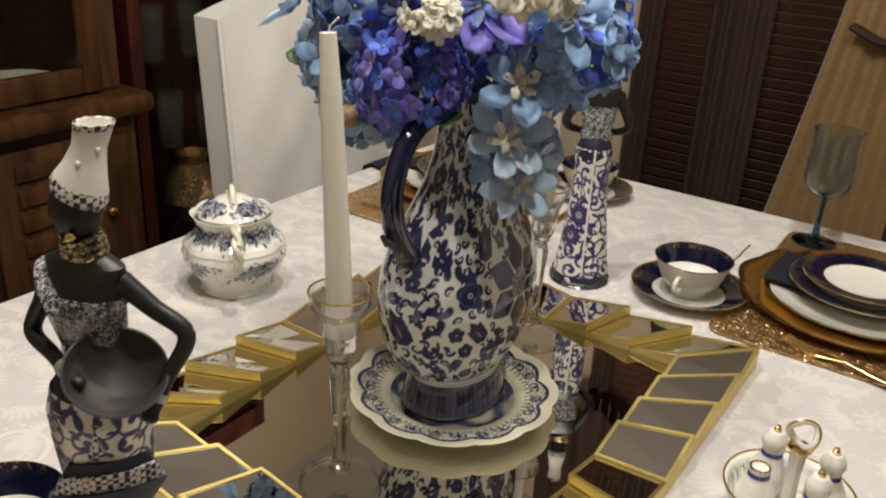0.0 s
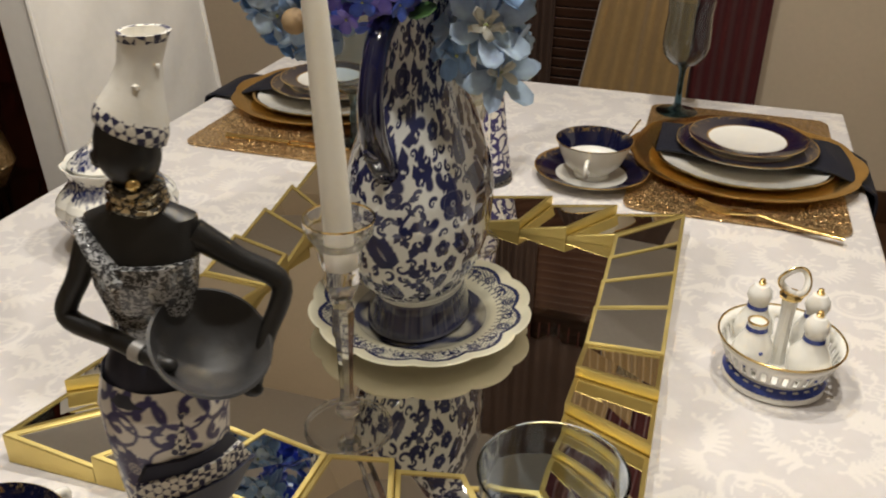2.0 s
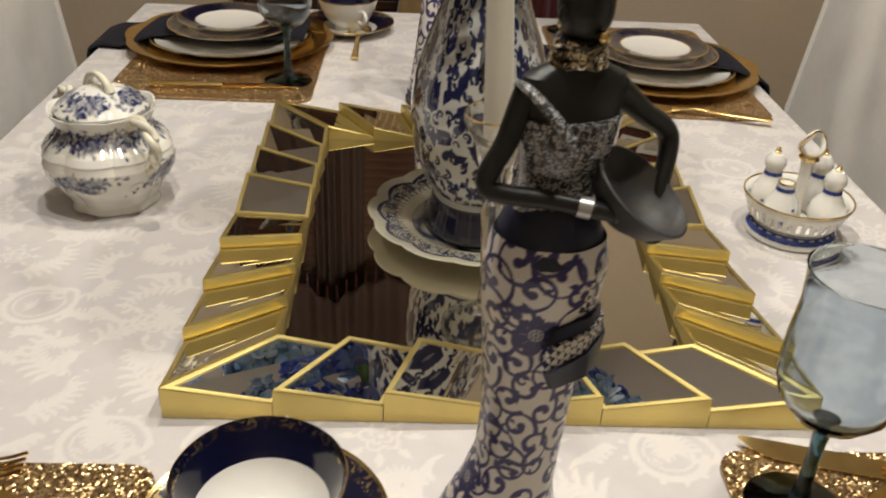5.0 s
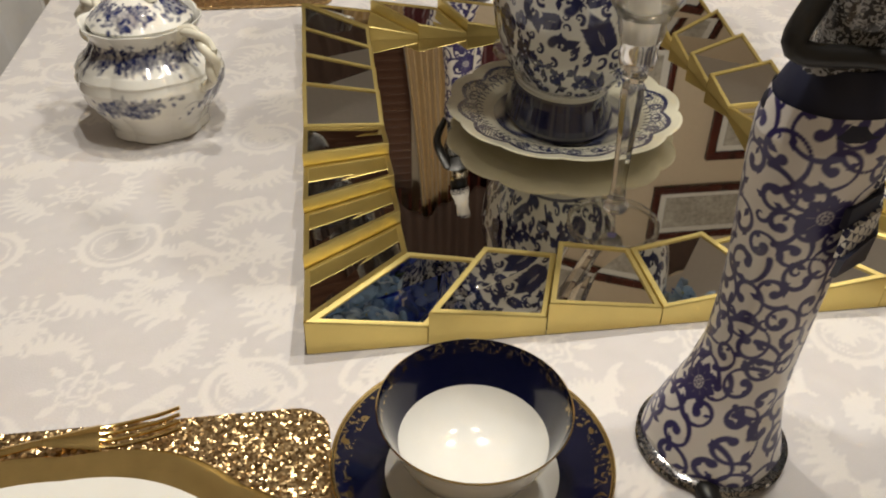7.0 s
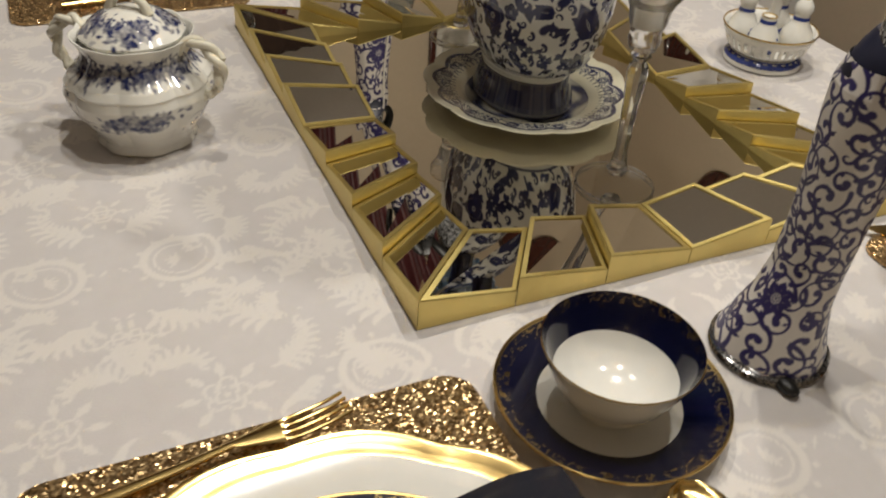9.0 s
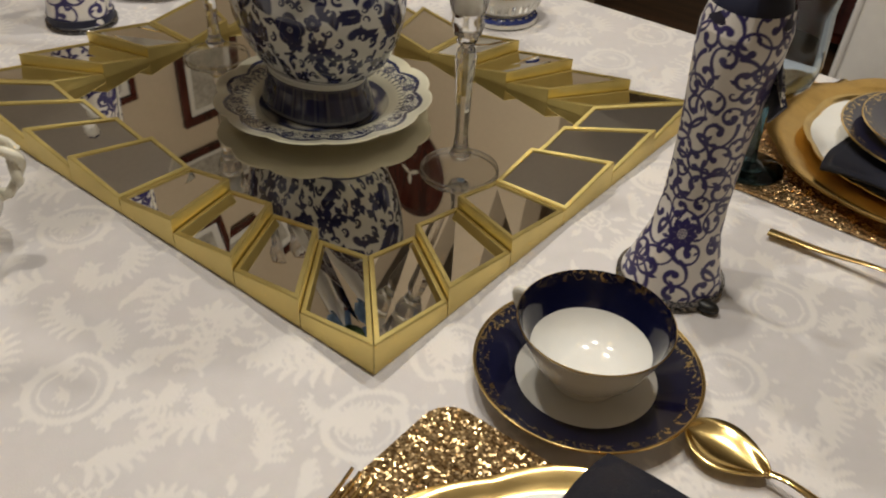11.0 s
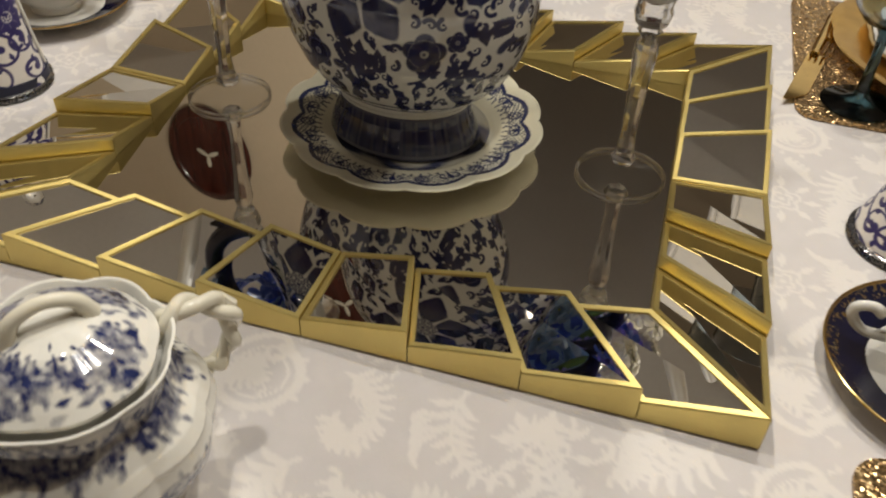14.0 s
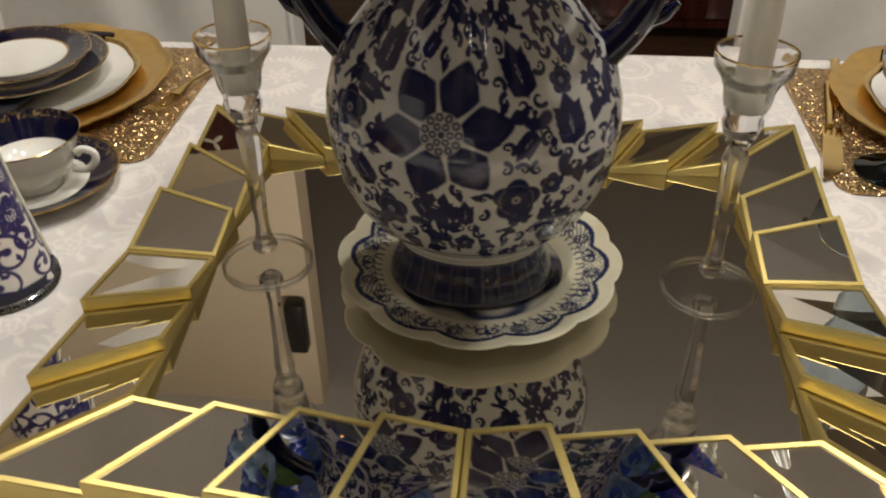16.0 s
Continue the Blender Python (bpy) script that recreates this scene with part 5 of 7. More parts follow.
hydrangea((-0.012, -0.07, 0.03), 0.048, ("violet", "royal"), 80, 0.0125, 1, -0.9)
hydrangea((-0.1, -0.035, 0.03), 0.055, ("sky", "pale"), 34, 0.027, 2, -0.95)
hydrangea((0.03, 0.06, 0.045), 0.065, ("dusk", "royal"), 40, 0.026, 3, -0.8)
hydrangea((0.095, 0.01, 0.065), 0.055, ("sky", "royal"), 36, 0.025, 4, -0.7)
hydrangea((-0.06, 0.05, 0.06), 0.06, ("royal", "sky"), 36, 0.026, 5, -0.8)
hydrangea((-0.03, -0.015, 0.125), 0.06, ("royal", "dusk"), 40, 0.026, 6, -0.5)
hydrangea((-0.075, -0.06, 0.095), 0.045, ("sky", "royal"), 30, 0.025, 7, -0.8)
hydrangea((-0.128, 0.0, 0.045), 0.035, ("pale", "royal"), 14, 0.026, 8, -1.0)
hydrangea((0.07, -0.02, -0.03), 0.034, ("pale", "sky"), 16, 0.026, 9, -1.0)
hydrangea((-0.078, -0.05, -0.008), 0.033, ("sky", "pale"), 18, 0.027, 10, -1.0)
lily((0.088, -0.05, 0.035), (0.5, -0.65, 0.55), 0.042, ("sky", "white"), 21)
lily((0.082, -0.058, -0.012), (0.45, -0.65, 0.45), 0.04, ("pale", "white"), 22)
lily((0.093, -0.047, -0.05), (0.5, -0.7, 0.25), 0.036, ("pale", "white"), 23)
lily((0.045, -0.055, 0.095), (0.4, -0.75, 0.4), 0.05, ("violet", "dusk"), 24, 7)
lily((-0.02, -0.075, 0.085), (-0.1, -0.85, 0.35), 0.042, ("royal", "dusk"), 25)
lily((-0.172, -0.045, 0.072), (-0.6, -0.5, 0.6), 0.04, ("pale", "sky"), 26)
lily((-0.13, -0.05, 0.05), (-0.5, -0.75, 0.1), 0.04, ("sky", "pale"), 27)
lily((0.12, -0.03, 0.09), (0.7, -0.5, 0.3), 0.042, ("sky", "pale"), 28)
lily((-0.03, 0.1, -0.01), (-0.3, 0.9, -0.2), 0.05, ("sky", "royal"), 29)
lily((-0.09, 0.02, 0.03), (-0.9, 0.1, -0.3), 0.05, ("sky", "pale"), 30)
white_cluster((0.005, -0.085, 0.125), (0.2, -0.9, 0.4), 0.034, 41)
white_cluster((0.025, -0.095, 0.085), (0.3, -0.9, 0.3), 0.025, 42)
white_cluster((0.1, -0.07, 0.12), (0.6, -0.7, 0.4), 0.04, 43)
white_cluster((0.11, 0.02, 0.125), (0.8, -0.2, 0.4), 0.034, 44)
part("seed_head", ball((-0.066, -0.092, -0.012), 0.011, sub=2), M_TAN, bouquet, "small tan dried seed head")
for k, (c, d, n) in enumerate((((0.0, -0.07, 0.06), (0.1, -0.5, 0.4), (0, -1, 0.4)), ((-0.12, -0.05, 0.02), (-0.6, -0.4, 0.1), (0, -0.6, 0.8)), ((0.02, -0.05, 0.0), (0.4, -0.6, 0), (0.3, -0.8, 0.4)), ((-0.02, 0.07, -0.02), (-0.1, 0.8, -0.3), (0, 0.3, 0.9)))):
    bm = bmesh.new()
    petal(bm, Vector(c), Vector(d), Vector(n), 0.045, 0.024, 0.15, 0, 0.1)
    ob = part("leaf", bm, M_LEAF, bouquet, smooth=60)
    ob.modifiers.new("thickness", "SOLIDIFY").thickness = 0.0006
for k in range(7):
    a = k * 0.9
    part("flower_stem", tube([(0.012 * math.cos(a), 0.015 * math.sin(a), -0.06), (0.02 * math.cos(a), 0.026 * math.sin(a), 0.0), (0.055 * math.cos(a), 0.055 * math.sin(a), 0.06)], 0.0022, 8), M_LEAF, bouquet)


# ---- candlesticks ----
def candlestick(x, y, lean, label):
    z = ZM + 0.0007
    st = thing("candlestick", x, y, z, label, "candlestick", "crystal candlesticks")
    foot = lathe([(0.0, 0.0), (0.036, 0.0), (0.0372, 0.0015), (0.036, 0.003), (0.02, 0.0055), (0.011, 0.009), (0.0095, 0.013), (0.0, 0.013)], 56)
    ft = part("foot", foot, M_FOOTGLASS, st, "round clear glass foot")
    part("foot_rim", tube([(0.0365 * math.cos(a), 0.0365 * math.sin(a), 0.0017) for a in spread([0, 2 * math.pi], 57)], 0.0012, 8), M_CRYSTAL, ft)
    stem = lathe([(0.0, 0.0131), (0.0085, 0.0131), (0.011, 0.018), (0.0075, 0.024), (0.0058, 0.04), (0.0075, 0.085), (0.0098, 0.115), (0.0085, 0.122), (0.006, 0.126), (0.0098, 0.131), (0.006, 0.137), (0.0, 0.137)], 8)
    part("stem", stem, M_CRYSTAL, st, "faceted crystal stem", smooth=15)
    cup = lathe([(0.0, 0.1372), (0.012, 0.1372), (0.0145, 0.146), (0.013, 0.152), (0.0165, 0.163), (0.0175, 0.172), (0.021, 0.18), (0.0265, 0.188), (0.0275, 0.198), (0.0262, 0.198), (0.025, 0.189), (0.0195, 0.182), (0.0135, 0.176), (0.0125, 0.158), (0.0, 0.157)], 32, (12, 0.04, 0.012, 0.013))
    c = part("candle_cup", cup, M_CRYSTAL, st)
    part("gilt_rim", lathe([(0.0262, 0.1981), (0.0276, 0.1981), (0.0276, 0.1991), (0.0262, 0.1991), (0.0262, 0.1981)], 48), M_GOLD, c, "thin gold line on the rim")
    cd = thing("taper_candle", x, y, z + 0.1575, "tall ivory taper candle in the crystal candlestick", "candle", "taper candles")
    n = 14
    pts = [(lean[0] * (k / n) ** 1.3, lean[1] * (k / n) ** 1.3, 0.253 * k / n) for k in range(n + 1)]
    part("wax_body", tube(pts, spread([0.0118, 0.0112, 0.0105, 0.0098, 0.0088, 0.0065], n + 1), 28), M_WAX, cd)
    e = Vector(pts[-1])
    part("wick", tube([e, e + Vector((0.003, 0, 0.006)), e + Vector((0.009, 0.002, 0.012))], 0.0008, 6), M_WICK, cd)


candlestick(0.0, -0.211, (-0.016, 0.004), "clear cut crystal candlestick standing on the mirror near the statue")
candlestick(0.004, 0.15, (-0.004, -0.008), "clear cut crystal candlestick standing behind the vase")


# ---- figurines ----
def loft(bm, rings, seg=20, mi=0, ang=0.0):
    """Stacked ellipses (x, y, z, rx, ry), capped."""
    R = []
    for x, y, z, rx, ry in rings:
        row = []
        for k in range(seg):
            a = 2 * math.pi * k / seg
            px, py = rx * math.cos(a), ry * math.sin(a)
            row.append(bm.verts.new((x + px * math.cos(ang) - py * math.sin(ang), y + px * math.sin(ang) + py * math.cos(ang), z)))
        R.append(row)
    for A, B in zip(R, R[1:]):
        for k in range(seg):
            f = bm.faces.new((A[k], A[(k + 1) % seg], B[(k + 1) % seg], B[k]))
            f.material_index = mi
    for row, rev in ((R[0], 1), (R[-1], 0)):
        f = bm.faces.new(row[::-1] if rev else row)
        f.material_index = mi


def scroll_canvas(w, h, nu, nv, seed, wide=0.00142, size=0.0104):
    can = Canvas(w, h, nu, nv)
    rnd = random.Random(seed)

    def draw(u, v):
        s = size * rnd.uniform(0.8, 1.35)
        a = rnd.random() * 6.28
        t = rnd.choice((-1, 1))
        k = np.linspace(0, 1, 36)
        r = s * (1 - 0.75 * k)
        th = a + t * k * 5.2
        p = np.stack([u + r * np.cos(th), v + r * np.sin(th)], 1)
        can.stroke(p, wide * 0.65, wide * 1.35)
        e = p[0]
        th = a + t * (-math.pi * 0.5) + math.pi * 0
        q = th - t * k[:20] * 2.2
        can.stroke(np.stack([e[0] + np.cumsum(np.cos(q)) * s * 0.09, e[1] + np.cumsum(np.sin(q)) * s * 0.09], 1), wide * 0.7, wide * 1.25)
        can.dab(p[-1][0], p[-1][1], wide * 2.0, wide * 2.0)
        for i in (8, 18):
            can.leaf(p[i][0], p[i][1], th + rnd.uniform(-1, 1), s * 0.6, s * 0.3)

    can.scatter(rnd, size * 1.42, 3500, lambda u, v: True, draw)
    for _ in range(5):
        u, v = rnd.random() * w, rnd.uniform(0.1, 0.9) * h
        can.flower(u, v, size * 1.25, 8, 0, True)
    for _ in range(26):
        # short thick hooks between the scrolls
        u, v, a = rnd.random() * w, rnd.random() * h, rnd.random() * 6.28
        can.comma(u, v, a, size * 0.42, rnd.choice((-1, 1)), 0.3)
    return can


M_HAT = material("white_hat_resin", (0.72, 0.69, 0.62), 0.4, vary=0.12, scale=40, bump=0.2)
M_CHECK = material("navy_white_trim", (0.05, 0.05, 0.12), 0.4, vary=0.2)
chk = M_CHECK.node_tree
_t, _c = chk.nodes.new("ShaderNodeTexCoord"), chk.nodes.new("ShaderNodeTexChecker")
_m = chk.nodes.new("ShaderNodeMapping")
_m.inputs["Rotation"].default_value = (0.6, 0.8, 0.7)
_c.inputs["Scale"].default_value = 300
_c.inputs["Color1"].default_value, _c.inputs["Color2"].default_value = (0.7, 0.67, 0.6, 1), (0.02, 0.02, 0.06, 1)
chk.links.new(_t.outputs["Object"], _m.inputs["Vector"])
chk.links.new(_m.outputs["Vector"], _c.inputs["Vector"])
chk.links.new(_c.outputs["Color"], chk.nodes["Principled BSDF"].inputs["Base Color"])
M_SILVER = material("silver_paint", (0.5, 0.49, 0.47), 0.35, 0.8)
M_LACE = gilded("grey_lace_bodice", (0.045, 0.045, 0.047), (0.4, 0.4, 0.4), 0.72, 330)
M_LACE.node_tree.links.remove(M_LACE.node_tree.nodes["Principled BSDF"].inputs["Metallic"].links[0])
M_LACE.node_tree.nodes["Principled BSDF"].inputs["Roughness"].default_value = 0.5
M_BRAID = gilded("braided_necklace", (0.03, 0.025, 0.02), (0.6, 0.52, 0.36), 0.85, 260)
M_SASH = material("navy_sash", (0.012, 0.014, 0.035), 0.5, vary=0.3, scale=40)
M_BRAIDHEM = gilded("silver_braid_hem", (0.03, 0.03, 0.035), (0.42, 0.41, 0.4), 0.8, 330)


def join_mesh(name, bm, mats, extra):
    """One mesh from a bmesh and a painted surface."""
    part_ob = part(name, bm, mats)
    me, src = part_ob.data, extra.data
    b = bmesh.new()
    b.from_mesh(me)
    lay = b.verts.layers.float.new("paint")
    n0 = len(b.faces)
    b.from_mesh(src)
    b.faces.ensure_lookup_table()
    for f in b.faces[n0:]:
        f.material_index = 0
        f.smooth = True
    b.to_mesh(me)
    b.free()
    bpy.data.objects.remove(extra)
    return part_ob


def figurine(x, y, face, bowl, seed, label, prof, turn, print_size=0.0104):
    """A slim standing figurine: printed skirt, dark upper body, tall hat; one mesh."""
    nu, nv = 280, 360
    zz = np.linspace(prof[0][0], prof[-1][0], nv)
    px = [p[0] for p in prof]
    rx, ry = np.interp(zz, px, [p[1] for p in prof]), np.interp(zz, px, [p[2] for p in prof])
    ox, oy = np.interp(zz, px, [p[3] for p in prof]), np.interp(zz, px, [p[4] for p in prof])
    can = scroll_canvas(0.19, prof[-1][0] - prof[0][0], nu, nv, seed, 0.137 * print_size, print_size)
    TH = np.arange(nu) / nu * 2 * math.pi
    fold = 1 + 0.022 * np.sin(3 * TH[None, :] + zz[:, None] * 14) + 0.012 * np.sin(7 * TH[None, :] - zz[:, None] * 9)
    V = np.stack([ox[:, None] + rx[:, None] * fold * np.cos(TH), oy[:, None] + ry[:, None] * fold * np.sin(TH), np.repeat(zz[:, None], nu, 1)], -1)
    skirt = grid_object("skirt_surface", V.reshape(-1, 3), nu, nv, True, can.a, M_SKIRT)
    bm = bmesh.new()
    f = Vector((math.cos(face), math.sin(face), 0))
    s = Vector((-f.y, f.x, 0))  # its left hand
    # braided hem
    for k in range(2):
        loft(bm, [(ox[0], oy[0], 0.0 + 0.0045 * k, rx[0] + 0.0015, ry[0] + 0.0015), (ox[0], oy[0], 0.002 + 0.0045 * k, rx[0] + 0.003, ry[0] + 0.003), (ox[0], oy[0], 0.0042 + 0.0045 * k, rx[0] + 0.001 - 0.002 * k, ry[0] + 0.001 - 0.002 * k)], 40, 7)
    if not bowl:
        # raised white piping down the front of the skirt
        q = radians(-62)
        tube([((r + 0.0006) * math.cos(q), (r + 0.0006) * math.sin(q), z) for z, r, *_ in prof[1:]], 0.0016, 8, bm, 5)
        loft(bm, [(0, 0, 0.0005, rx[0] + 0.0008, ry[0] + 0.0008), (0, 0, 0.016, rx[0] + 0.0002, ry[0] + 0.0002)], 48, 6)
    cx, cy = ox[-1], oy[-1]
    h = prof[-1][0]
    w = rx[-1]
    # sash, waist, bodice, chest, shoulders, neck
    loft(bm, [(cx, cy, h - 0.022, w * 0.99, ry[-1] * 1.0), (cx, cy, h - 0.008, w * 1.06, ry[-1] * 1.06), (cx, cy, h + 0.008, w * 0.86, ry[-1] * 0.86), (cx, cy, h + 0.018, w * 0.66, w * 0.66)], 28, 6)
    loft(bm, [(cx, cy, h + 0.012, 0.017, 0.022), (cx, cy, h + 0.03, 0.0165, 0.021), (cx + f.x * 0.003, cy + f.y * 0.003, h + 0.05, 0.019, 0.0245), (cx + f.x * 0.003, cy + f.y * 0.003, h + 0.064, 0.0175, 0.0255)], 28, 2, face)
    loft(bm, [(cx, cy, h + 0.058, 0.0165, 0.0245), (cx, cy, h + 0.072, 0.015, 0.0275), (cx, cy, h + 0.083, 0.012, 0.026), (cx, cy, h + 0.089, 0.0085, 0.0125), (cx, cy, h + 0.108, 0.0072, 0.0075)], 24, 1, face)
    if bowl:
        # one-shouldered strap
        pth = smooth_path([Vector((cx, cy, h + 0.056)) - s * 0.006 + f * 0.0185, Vector((cx, cy, h + 0.07)) - s * 0.017 + f * 0.0145, Vector((cx, cy, h + 0.0785)) - s * 0.0255 + f * 0.002, Vector((cx, cy, h + 0.068)) - s * 0.02 - f * 0.013], 5)
        tube(pth, spread([0.007, 0.006, 0.005, 0.0035], len(pth)), 12, bm, 2, flat=0.5)
    # necklace
    for k in range(3):
        rr = 0.0118 - 0.0006 * k
        zc = h + 0.0895 + 0.0042 * k
        tube([(cx + rr * math.cos(q), cy + rr * math.sin(q), zc + 0.0012 * math.sin(q * 3 + k)) for q in spread([0, 2 * math.pi], 25)], 0.0026, 8, bm, 4)
    # head and slanting hat
    hc = Vector((cx, cy, h + 0.116)) + f * 0.002
    body_f, body_s = f, s
    f = Vector((math.cos(face - turn), math.sin(face - turn), 0))
    s = Vector((-f.y, f.x, 0))
    ball(hc, (0.0142, 0.0124, 0.0185), bm, 1, 3, Euler((0, 0.1, face - turn)).to_quaternion())
    ball(hc + f * 0.0135 + Vector((0, 0, -0.003)), (0.003, 0.0025, 0.005), bm, 1, 1)
    for q in (-1, 1):
        ball(hc + s * (q * 0.0128) + Vector((0, 0, -0.012)), 0.0032, bm, 8, 2)
    tilt = f * 0.5 + Vector((0, 0, 1))
    hat = []
    seg = 26
    for j, (t, ra, sl, mi) in enumerate(((0.0035, 0.0142, 0.5, 3), (0.0075, 0.0147, 0.5, 3), (0.0115, 0.014, 0.44, 5), (0.021, 0.0112, 0.28, 5), (0.032, 0.0092, 0.12, 5), (0.042, 0.0104, 0.02, 3), (0.0455, 0.0112, 0.0, 3), (0.0453, 0.0094, 0.0, 5), (0.038, 0.0078, 0.0, 5))):
        row = []
        for k in range(seg):
            a = 2 * math.pi * k / seg
            o = f * (math.cos(a) * ra) + s * (math.sin(a) * ra)
            row.append(bm.verts.new(hc + Vector((0, 0, 0.004 + t)) - f * (0.001 + 0.34 * t) + o + Vector((0, 0, sl * math.cos(a) * ra))))
        hat.append((row, mi))
    for (A, mi), (B, _) in zip(hat, hat[1:]):
        for k in range(seg):
            fc = bm.faces.new((A[k], A[(k + 1) % seg], B[(k + 1) % seg], B[k]))
            fc.material_index = mi
    bm.faces.new(hat[-1][0]).material_index = 5
    bm.faces.new(hat[0][0][::-1]).material_index = 1
    for k in range(7):
        a = 0.6 + k * 0.9
        ball(hc + Vector((0, 0, 0.022 + 0.007 * (k % 3))) - f * (0.007 + 0.0024 * (k % 3)) + (f * math.cos(a) + s * math.sin(a)) * (0.0112 - 0.0009 * (k % 3)), (0.0018, 0.0018, 0.0018), bm, 5, 1)
    # arms
    f, s = body_f, body_s
    shL = Vector((cx, cy, h + 0.0745)) + s * 0.023
    shR = Vector((cx, cy, h + 0.0745)) - s * 0.023
    if bowl:
        n = Vector((0.52, -0.22, 0.82)).normalized()
        bc = Vector((cx, cy, 0)) + Vector((0.039, -0.014, h + 0.028))
        t = n.orthogonal().normalized()
        b = n.cross(t)
        M = Matrix((t, b, n)).transposed().to_4x4()
        M.translation = bc
        tmp = lathe([(0.0, -0.019, 0), (0.011, -0.0185, 0), (0.0215, -0.0115, 0), (0.028, -0.001, 0), (0.0295, 0.002, 0), (0.028, 0.0025, 0), (0.0245, -0.004, 0), (0.0165, -0.011, 0), (0.0, -0.0148, 0)], 40)
        tmp.transform(M)
        me = bpy.data.meshes.new("tmp")
        tmp.to_mesh(me)
        tmp.free()
        k0 = len(bm.faces)
        bm.from_mesh(me)
        bpy.data.meshes.remove(me)
        bm.faces.ensure_lookup_table()
        for q in bm.faces[k0:]:
            q.material_index = 9
        e1 = Vector((cx + 0.058, cy + 0.022, h + 0.044))
        hand1 = bc + Vector((0.014, 0.01, -0.03))
        e2 = Vector((cx, cy, h + 0.03)) - s * 0.04 + f * 0.006
        hand2 = Vector((cx, cy, h + 0.024)) + s * 0.016 + f * 0.036
        for sh, e, hd in ((shL, e1, hand1), (shR, e2, hand2)):
            pth = smooth_path([sh, (sh + e) / 2, e, (e + hd) / 2, hd], 6)
            tube(pth, spread([0.0072, 0.0058, 0.0054, 0.0046, 0.0042], len(pth)), 12, bm, 1)
            ball(hd, (0.006, 0.0045, 0.0045), bm, 1, 2)
            tube([hd + (e - hd) * 0.2, hd + (e - hd) * 0.3], 0.0054, 12, bm, 10)
        # check-bordered cloth that hangs from the waist
        f = Vector((math.cos(-0.6), math.sin(-0.6), 0))
        s = Vector((-f.y, f.x, 0))
        for k, (o, mi) in enumerate((((0.0, 0.0), 3), ((0.0, -0.026), 6), ((0.0, -0.034), 3), ((0.0, -0.046), 6))):
            dep = (0.026, 0.008, 0.012, 0.018)[k]
            wd = 0.016 + 0.006 * k
            z1 = h - 0.012 + o[1]
            g = []
            for zz2, ww in ((z1, wd), (z1 - dep, wd + (0.005 if k < 3 else -0.012))):
                row = []
                for q in (-1, -0.4, 0.3, 1):
                    p = Vector((cx, cy, zz2 - (0.006 * abs(q) if k else 0))) + f * (0.033 + 0.002 * k - 0.012 * q * q) + (s * (ww * q * -1))
                    row.append((bm.verts.new(p), bm.verts.new(p - f * 0.003)))
                g.append(row)
            for q in range(3):
                for side in (0, 1):
                    bm.faces.new([v[side] for v in (g[0][q], g[0][q + 1], g[1][q + 1], g[1][q])]).material_index = mi
            for row in g:
                for q in range(3):
                    bm.faces.new((row[q][0], row[q + 1][0], row[q + 1][1], row[q][1])).material_index = mi
            for q in (0, 3):
                bm.faces.new((g[0][q][0], g[1][q][0], g[1][q][1], g[0][q][1])).material_index = mi
        # shoe
        ball((ox[0] - 0.018, oy[0] - ry[0] * 1.0, 0.005), (0.007, 0.011, 0.005), bm, 1, 2)
    else:
        for sh, q in ((shL, 1), (shR, -1)):
            e = Vector((cx, cy, h + 0.03)) + s * (q * 0.042)
            hd = Vector((cx, cy, h + 0.012)) + s * (q * 0.012) + f * 0.024
            pth = smooth_path([sh, e, hd], 7)
            tube(pth, spread([0.0085, 0.006, 0.0045], len(pth)), 12, bm, 1)
    ob = join_mesh("figurine", bm, [M_SKIRT, M_BLACK, M_LACE, M_CHECK, M_BRAID, M_HAT, M_SASH, M_BRAIDHEM, M_GOLD, M_BOWL, M_SILVER], skirt)
    if bowl:
        # the whole figure leans a little from the knees up
        for v in ob.data.vertices:
            k = float(np.interp(v.co.z, [0.05, h, h + 0.09, h + 0.125, h + 0.17], [0, 0.008, 0.0115, 0.0115, 0.006]))
            v.co.x += k
            v.co.y -= k * 0.5
    ob.location = (x, y, T)
    return tagged(ob, label, "figurine")


figurine(0.0, -0.44, radians(-74), True, 31, "slim dark resin figurine in a printed skirt holding a bowl", [(0.001, 0.042, 0.041, -0.006, 0.002), (0.012, 0.041, 0.04, -0.006, 0.002), (0.03, 0.036, 0.034, -0.006, 0.001), (0.055, 0.029, 0.027, -0.003, 0), (0.08, 0.0255, 0.025, 0, 0), (0.11, 0.0255, 0.025, 0.0, 0), (0.14, 0.0265, 0.026, -0.001, 0), (0.17, 0.029, 0.028, -0.002, 0), (0.2, 0.0315, 0.0305, -0.003, 0), (0.22, 0.0325, 0.0315, -0.003, 0), (0.236, 0.029, 0.028, -0.003, 0)], radians(70))
figurine(-0.035, 0.362, math.atan2(0.8, -0.4), False, 32, "dark figurine in a flared printed skirt behind the tray", [(0.001, 0.04, 0.04, 0, 0), (0.02, 0.0385, 0.0385, 0, 0), (0.05, 0.034, 0.034, 0, 0), (0.09, 0.029, 0.029, 0, 0), (0.13, 0.025, 0.025, 0, 0), (0.16, 0.0235, 0.0235, 0, 0), (0.185, 0.025, 0.025, 0, 0), (0.2, 0.024, 0.024, 0, 0)], 0.0, 0.0128)


# ---- covered sugar bowl ----
def soften(a):
    """The painted values run into each other a little."""
    b = (a + np.roll(a, 1, 0) + np.roll(a, -1, 0)) / 3
    return (b + np.roll(b, 1, 1) + np.roll(b, -1, 1) + np.roll(b, 2, 1) + np.roll(b, -2, 1)) / 5


